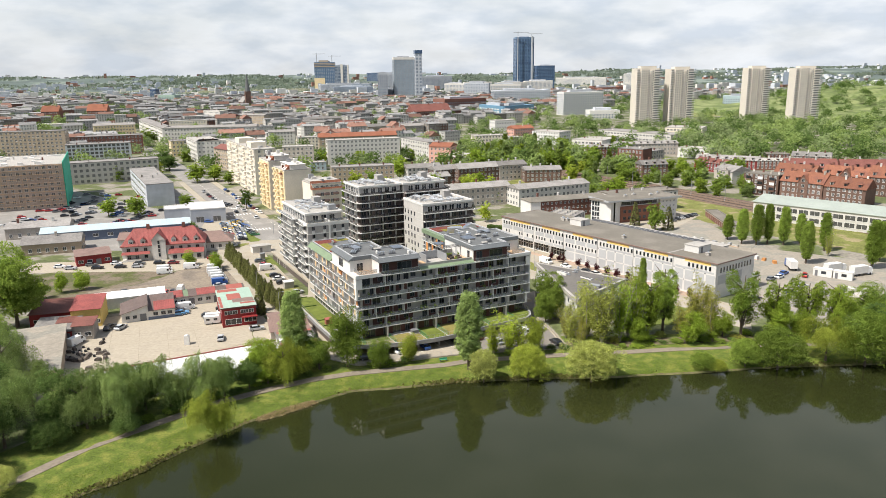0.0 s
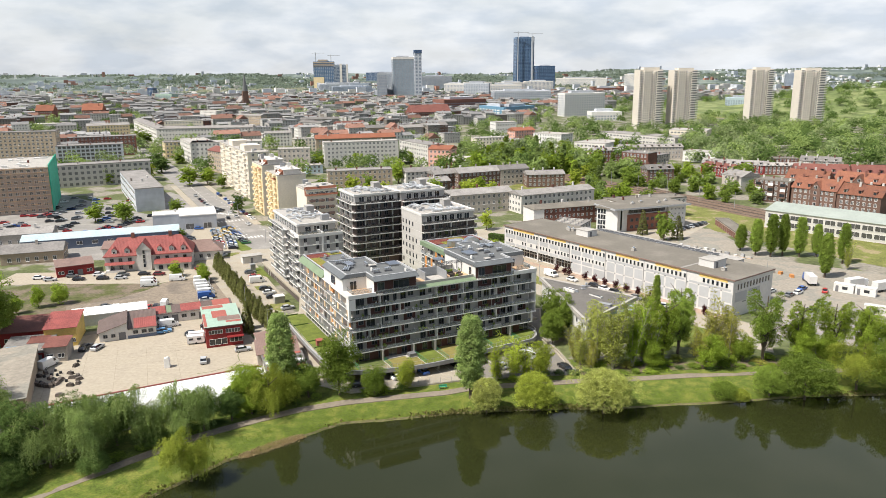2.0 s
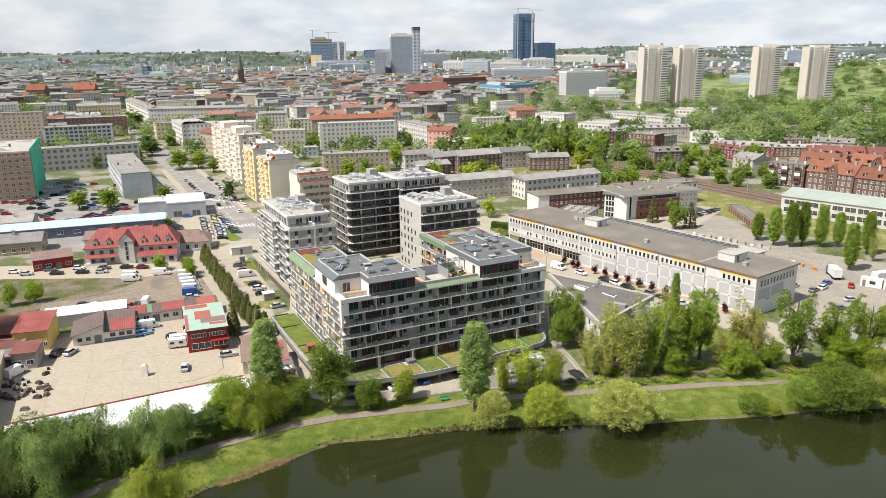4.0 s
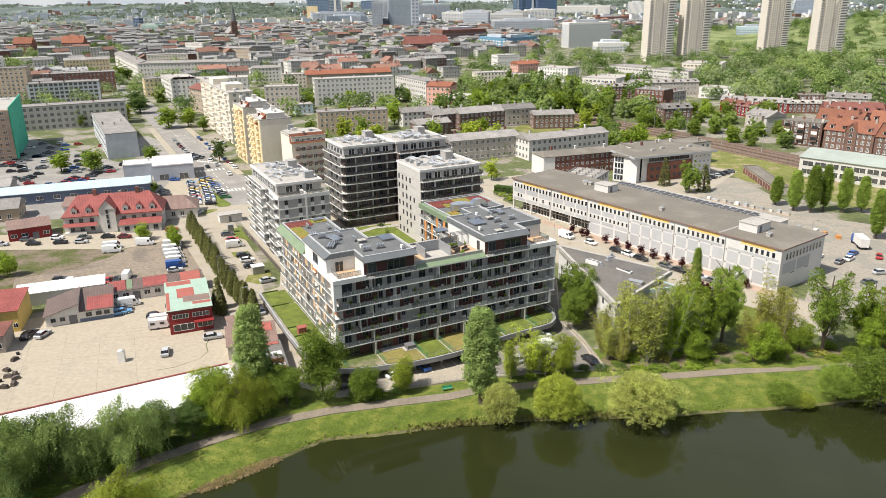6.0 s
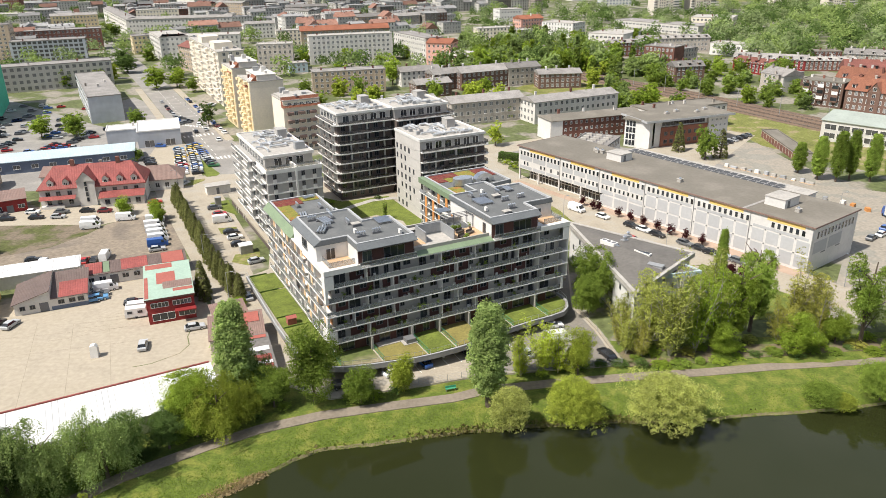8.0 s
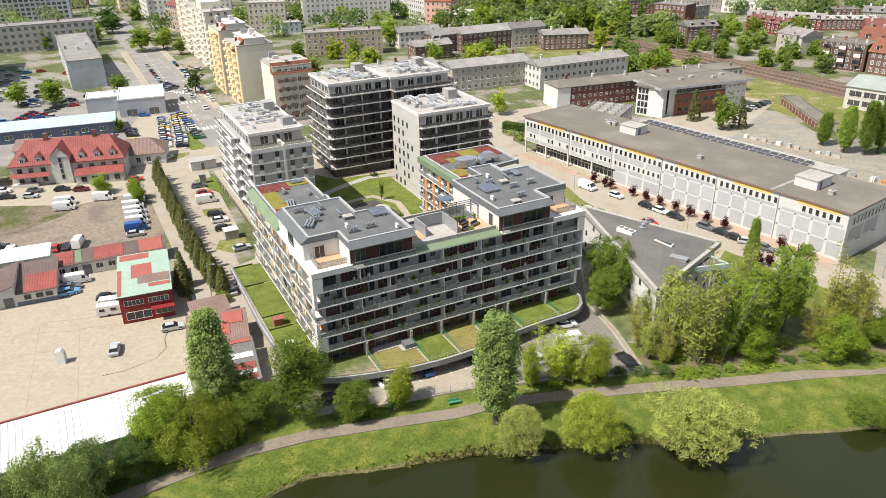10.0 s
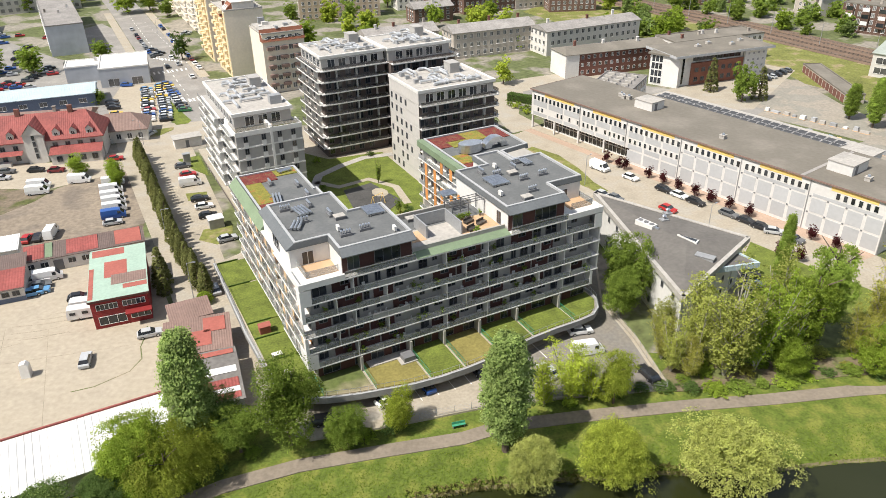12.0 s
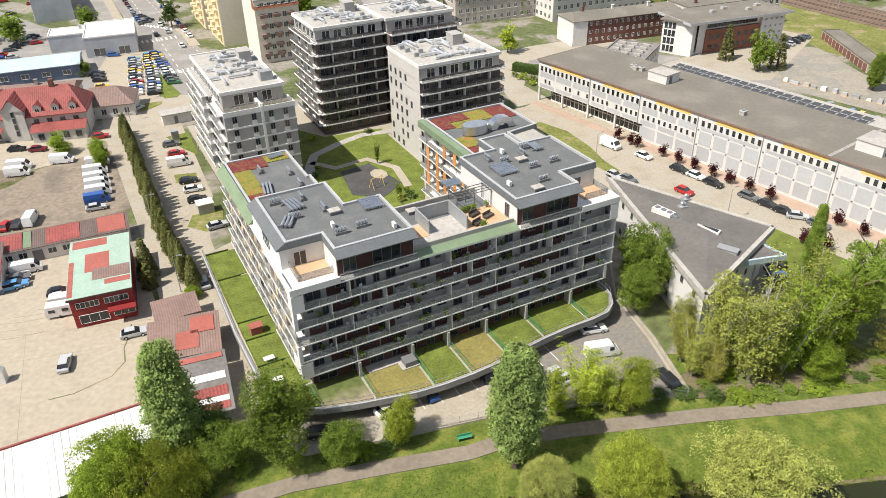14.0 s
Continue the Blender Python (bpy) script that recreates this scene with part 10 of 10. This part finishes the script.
def bench(x, y, a):
    t = thing("bench", "green park bench beside the lake path", "bench", pose(x, y, -0.22, 0, 0, a))
    part("seat", Mesh().box(-1.0, -0.2, 0.42, 1.0, 0.2, 0.47), M["teal"], t)
    part("backrest", Mesh().box(-1.0, 0.2, 0.5, 1.0, 0.26, 0.9), M["teal"], t)
    for s in (-0.85, 0.85):
        part("leg", Mesh().box(s - 0.04, -0.18, 0, s + 0.04, 0.24, 0.43), M["frame"], t)


bench(-0.6, 175.9, 15)


def lamp_post(x, y, h=7.0, a=0):
    t = thing("street_lamp", "slim grey street lamp with a single arm", "street lamp", pose(x, y, 0, 0, 0, a), "street lamps")
    part("pole", Mesh().tube((0, 0, 0), (0, 0, h), 0.09, 0.05, 7), M["dull_metal"], t)
    part("arm", Mesh().tube((0, 0, h), (1.2, 0, h + 0.25), 0.04, 0.035, 6), M["dull_metal"], t)
    part("lantern", Mesh().box(1.0, -0.14, h + 0.18, 1.7, 0.14, h + 0.32), M["metal"], t)


for x, y, a in ((-62.5, 236.0, 0), (-88.5, 296.0, 200), (-78, 330, 30), (-104, 382, 30), (-50, 212.5, 0), (33.0, 262.0, 37), (54.0, 233.0, 37), (90.5, 216.0, 90), (112, 262, 0), (-132, 440, 30)):
    lamp_post(x, y, 7.5, a)


def mesh_fence(name, label, pts, h, z=0.0, step=2.4, material="dull_metal", infill=True):
    t = thing(name, label, "fence", pose(0, 0, z))
    for (ax, ay), (bx, by) in zip(pts, pts[1:]):
        n = max(1, int(math.hypot(bx - ax, by - ay) / step))
        for i in range(n):
            p, q = Vector((ax, ay)).lerp(Vector((bx, by)), i / n), Vector((ax, ay)).lerp(Vector((bx, by)), (i + 1) / n)
            part("post", Mesh().tube((p.x, p.y, 0), (p.x, p.y, h), 0.04, 0.04, 5), M[material], t)
            m = Mesh()
            for k in range(5):
                zz = 0.1 + (h - 0.15) * k / 4
                m.tube((p.x, p.y, zz), (q.x, q.y, zz), 0.014, 0.014, 4)
            part("panel", m, M[material], t)
    return t


mesh_fence("fence", "thin wire mesh fence round the car park", [(26.8, 208), (29.8, 196.5), (31.9, 183.4), (18, 181.9), (4, 180.1), (-9, 176.7)], 1.4)
solo("kerb", strip([(27.1, 208), (30.1, 196.5), (32.1, 183.6)], 0.5, -0.2, 0.45), M["yard"], "pale concrete edge beam along the car park", "kerb", kind="structure")
# parking bay lines by the podium
for i in range(9):
    x, y = -6 + i * 2.55, 181.6 + i * 1.25
    solo("parking_line", strip([(x, y), (x - 2.2, y + 4.4)], 0.12, 0.05, 0.074), M["line"], "white painted parking bay line", "road marking", kind="structure")
for s in range(9):
    solo("crossing_stripe", strip([(-92.5 + s * 1.35, 334.5 + s * 0.7), (-94.2 + s * 1.35, 338.0 + s * 0.7)], 0.6, 0.045, 0.052), M["line"], "white painted stripe of a pedestrian crossing", "road marking", kind="structure")
for s in range(9):
    solo("crossing_stripe", strip([(-112.5 + s * 1.5, 372.0 + s * 0.8), (-114.2 + s * 1.5, 375.4 + s * 0.8)], 0.6, 0.045, 0.052), M["line"], "white painted stripe of a pedestrian crossing", "road marking", kind="structure")
for k in range(24):
    x, y = -75 - 0.486 * k * 6.5, 338 + 0.874 * k * 6.5
    solo("lane_dash", strip([(x, y), (x - 1.4, y + 2.5)], 0.16, 0.045, 0.052), M["line"], "white dashed centre line of the street", "road marking", kind="structure")
# expansion joints of the concrete yard
for k in range(5):
    a, b = Vector((-105 + k * 8.0, 205 - k * 0.6)), Vector((-90 + k * 7.0, 163 + k * 3.4))
    solo("slab_joint", strip([a, b], 0.09, 0.028, 0.036), M["joint"], "weedy dark joint between concrete slabs", "joint", kind="structure")
for k in range(2):
    a, b = Vector((-100 + k * 3.6, 196 - k * 8.2)), Vector((-50.0 + k * 1.2, 205 - k * 5.6))
    solo("slab_joint", strip([a, b], 0.08, 0.028, 0.036), M["joint"], "weedy dark joint between concrete slabs", "joint", kind="structure")


def scrap_heap():
    r = random.Random(3)
    for i in range(46):
        x, y = -96.0 + r.gauss(0, 3.6), 181.5 + r.gauss(0, 3.6)
        t = thing("scrap_part", "rusty car part lying in the scrap corner", "scrap", pose(x, y, 0.03, 0, 0, r.uniform(0, 180)), "scrap in the yard corner")
        if i % 3:
            part("panel", slice_body([(-0.9, 0.0), (0.9, 0.0), (0.8, 0.5), (0.3, 0.8), (-0.7, 0.7)], 0.5, 0.15, 0.4), M["scrap"], t)
        else:
            for k in range(3):
                part("tyre", Mesh().tube((0, 0, 0.2 * k), (0, 0, 0.2 * k + 0.18), 0.34, 0.34, 9), M["rubber"], t)


scrap_heap()
t = thing("portable_toilet", "white wrapped cabin standing alone in the yard", "cabin", pose(-70.4, 189.5, 0.03, 0, 0, 12))
part("body", slice_body([(-0.7, 0), (0.7, 0), (0.75, 2.2), (0.3, 2.7), (-0.6, 2.5)], 0.8, 0.2, 2.0), M["white"], t)


def garden_table(u, v):
    t = thing("garden_table", "white garden table on the lawn plot", "table", SITE @ pose(u, v, 3.08), "garden furniture")
    part("top", Mesh().box(-0.8, -0.5, 0.68, 0.8, 0.5, 0.74), M["white"], t)
    for x in (-0.7, 0.7):
        for y in (-0.4, 0.4):
            part("leg", Mesh().box(x - 0.04, y - 0.04, 0, x + 0.04, y + 0.04, 0.68), M["white"], t)


garden_table(-2.6, 4.4)
garden_table(-2.4, 9.6)
t = thing("garden_shed", "small red garden shed on the lawn plot", "garden shed", SITE @ pose(-2.2, 17.6, 3.08))
part("wall", Mesh().box(-0.9, -0.7, 0, 0.9, 0.7, 1.4), M["pink_roof"], t)
part("roof", Mesh().gable(-0.9, -0.7, 0.9, 0.7, 1.4, 1.85, "x", 0.12, 0.06), M["pink_roof"], t)
t = thing("terrace_platform", "pale garden terrace with a dark covered tub", "terrace", SITE @ pose(15.2, -0.6, 3.08))
part("paving", Mesh().box(-5.6, 0.4, 0, 1.8, 2.1, 0.14), M["pale_roof"], t)
part("paving", Mesh().box(-1.0, -1.4, 0, 1.8, 0.4, 0.13), M["pale_roof"], t)
part("tub", Mesh().box(-0.4, -1.2, 0.14, 1.5, 0.6, 0.95), M["frame"], t)
for u, v in ((30.2, 4.0), (32.6, 5.2), (31.0, 6.6)):
    t = thing("terrace_sofa", "brown timber lounge bench on the roof terrace", "sofa", SITE @ pose(u, v, 20.3, 0, 0, 20), "roof terrace furniture")
    part("seat", Mesh().box(-0.9, -0.4, 0.1, 0.9, 0.4, 0.42), M["scrap"], t)
    part("backrest", Mesh().box(-0.9, 0.32, 0.42, 0.9, 0.42, 0.85), M["scrap"], t)
# balcony chairs on the front
r = random.Random(14)
for i in range(34):
    k = r.randint(0, 4)
    u = r.uniform(3, 50)
    t = thing("balcony_chair", "white plastic chair on a balcony", "chair", SITE @ pose(u, 0.85, LEVELS[k], 0, 0, r.uniform(-50, 50)), "balcony chairs")
    part("seat", Mesh().box(-0.24, -0.24, 0.4, 0.24, 0.24, 0.45), M["white"], t)
    part("backrest", Mesh().box(-0.24, 0.2, 0.45, 0.24, 0.25, 0.9), M["white"], t)
    for x in (-0.2, 0.2):
        for y in (-0.2, 0.2):
            part("leg", Mesh().box(x - 0.025, y - 0.025, 0, x + 0.025, y + 0.025, 0.4), M["white"], t)
# catenary masts of the railway
for k in range(9):
    x, y = 108 + k * 11.5, 486 - k * 21.5
    t = thing("railway_mast", "slim steel mast beside the railway line", "mast", pose(x, y, 0, 0, 0, 25), "railway masts")
    part("pole", Mesh().tube((0, 0, 0), (0, 0, 9), 0.14, 0.09, 6), M["dull_metal"], t)
    part("bracket", Mesh().tube((0, 0, 8), (3.2, 0, 8.4), 0.05, 0.05, 5), M["dull_metal"], t)
# shelter, boxes and canopies beside the drive
t = thing("bin_shelter", "grey rendered bin store with a pale flat lid", "bin store", pose(-53.5, 242.6, 0.05, 0, 0, 27))
part("wall", Mesh().box(-1.6, -1.3, 0, 1.6, 1.3, 2.2), M["beige"], t)
part("roof", Mesh().box(-1.75, -1.45, 2.2, 1.75, 1.45, 2.4), M["white"], t)
t = thing("substation_box", "tall grey utility cabinet beside the drive", "cabinet", pose(-71.6, 281.6, 0.05, 0, 0, 27))
part("case", Mesh().box(-0.9, -0.7, 0, 0.9, 0.7, 2.6), M["beige"], t)
part("lid", Mesh().box(-1.0, -0.8, 2.6, 1.0, 0.8, 2.75), M["dull_metal"], t)
t = thing("guard_house", "low pale flat-roofed kiosk at the drive end", "kiosk", pose(-78.0, 292.0, 0.05, 0, 0, 27))
part("wall", Mesh().box(0, 0, 0, 7.5, 4.0, 2.6), M["light_render"], t)
part("roof", Mesh().box(-0.3, -0.3, 2.6, 7.8, 4.3, 2.85), M["pale_roof"], t)
part("door", Mesh().box(3.0, -0.05, 0.02, 3.9, 0.02, 2.1), M["frame"], t)
for x, y in ((-62.6, 276.0), (-58.6, 268.4)):
    t = thing("garden_canopy", "white fabric canopy over a terrace", "canopy", pose(x, y, 0.05, 0, 0, 27), "terrace canopies")
    part("roof", Mesh().gable(-1.6, -1.4, 1.6, 1.4, 2.3, 2.8, "x", 0.1, 0.05), M["white"], t)
    for a in (-1.5, 1.5):
        for b in (-1.3, 1.3):
            part("post", Mesh().tube((a, b, 0), (a, b, 2.3), 0.05, 0.05, 5), M["white_frame"], t)
# clipped hedge and shrubs by the lane behind the hall
t = thing("box_hedge", "clipped dark green hedge block by the lane", "hedge", pose(19.6, 331.5, 0.03, 0, 0, -32))
hr = np.random.RandomState(4)
hc = np.stack([hr.uniform(0, 9, 5200), hr.uniform(0, 2.6, 5200), hr.uniform(0.05, 2.4, 5200)], 1)
side = hr.randint(0, 3, 5200)
hc[side == 0, 2] = 2.4
hc[side == 1, 1] = 0.0
hc[side == 2, 0] = np.where(hr.uniform(size=(side == 2).sum()) < 0.5, 0.0, 9.0)
hc += hr.normal(scale=0.07, size=hc.shape)
hn = hr.normal(scale=0.5, size=hc.shape) + np.array([-0.2, -0.5, 0.7])
piece("foliage", quads_mesh("foliage", hc, hn / np.linalg.norm(hn, axis=1)[:, None], hr.uniform(0.08, 0.17, 5200), L["dark"], hr), t, Matrix.Identity(4))
part("core", Mesh().box(0.15, 0.15, 0, 8.85, 2.45, 2.25), M["bark"], t)
for x, y, k in ((21.5, 323.5, "lime"), (23.5, 321.0, "fresh"), (20.0, 326.0, "mid"), (24.5, 318.0, "lime"), (22.6, 325.6, "fresh"), (25.2, 322.4, "mid")):
    tree("shrub", "rounded garden shrub by the lane", "bush", k, x, y, 0.0, 1.9, 2.2, "shrubs by the lane", count=900, leaf=0.05, category="shrub")
# stored goods along the rear wall of the service yard
r = random.Random(41)
for i in range(12):
    x, y = 98 + i * 2.6 + r.uniform(-0.8, 0.8), 300 - i * 3.2 + r.uniform(-1, 1)
    t = thing("storage_crate", "weathered crate of goods along the yard edge", "crate", pose(x, y, 0.03, 0, 0, r.uniform(0, 90)), "crates in the storage yard")
    k = r.choice(("white", "dull_metal", "yellow", "wood", "sky_blue"))
    part("box", Mesh().box(-0.8, -0.6, 0.12, 0.8, 0.6, r.uniform(0.8, 1.6)), M[k], t)
    part("pallet", Mesh().box(-0.85, -0.65, 0, 0.85, 0.65, 0.12), M["deck"], t)
# containers and white tents in the yard
for x, y, a, k, w in ((129.5, 250.5, -40, "white", 6.0), (134.5, 246.5, -40, "white", 6.0), (126.5, 227.0, -35, "light_render", 8.0)):
    t = thing("site_container", "white portable office container with a flat lid", "container", pose(x, y, 0.03, 0, 0, a), "site containers")
    part("body", Mesh().box(0, 0, 0, w, 2.6, 2.6).box(-0.06, -0.06, 2.6, w + 0.06, 2.66, 2.75), M[k], t)
    part("door", Mesh().box(0.6, -0.05, 0.05, 1.5, 0.02, 2.1), M["frame"], t)
    part("window", Mesh().box(2.6, -0.05, 1.0, 4.2, 0.02, 2.0), M["glass"], t)

# pots and tables on the balconies and terraces
pr = np.random.RandomState(6)
pc = pr.normal(scale=(0.2, 0.2, 0.24), size=(90, 3)) + np.array([0, 0, 0.75])
pn = pr.normal(size=(90, 3)) + np.array([-0.3, -0.3, 0.6])
POT_LEAVES = quads_mesh("foliage", pc, pn / np.linalg.norm(pn, axis=1)[:, None], pr.uniform(0.06, 0.13, 90), L["mid"], pr)
POT = Mesh().tube((0, 0, 0), (0, 0, 0.42), 0.15, 0.21, 9).data("pot", [M["brown_metal"]])
r = random.Random(31)
for i in range(46):
    k, u = r.randint(0, 4), r.uniform(2.4, 51)
    if i < 34:
        m = SITE @ pose(u, r.choice((0.35, 1.2)), LEVELS[k], 0, 0, r.uniform(0, 360))
    else:
        m = SITE @ pose(r.uniform(29, 34.6), r.choice((2.6, 8.0)), 20.3, 0, 0, r.uniform(0, 360))
    t = thing("potted_plant", "leafy green plant in a brown pot", "plant", m, "plants on the balconies")
    piece("pot", POT, t, Matrix.Identity(4))
    piece("foliage", POT_LEAVES, t, Matrix.Identity(4))
for i in range(16):
    k, u = r.randint(0, 4), r.uniform(3, 50)
    t = thing("balcony_table", "small dark round table on a balcony", "table", SITE @ pose(u, 0.75, LEVELS[k]), "balcony tables")
    part("top", Mesh().tube((0, 0, 0.68), (0, 0, 0.73), 0.42, 0.42, 10), M["frame"], t)
    part("leg", Mesh().tube((0, 0, 0), (0, 0, 0.68), 0.05, 0.05, 6), M["frame"], t)
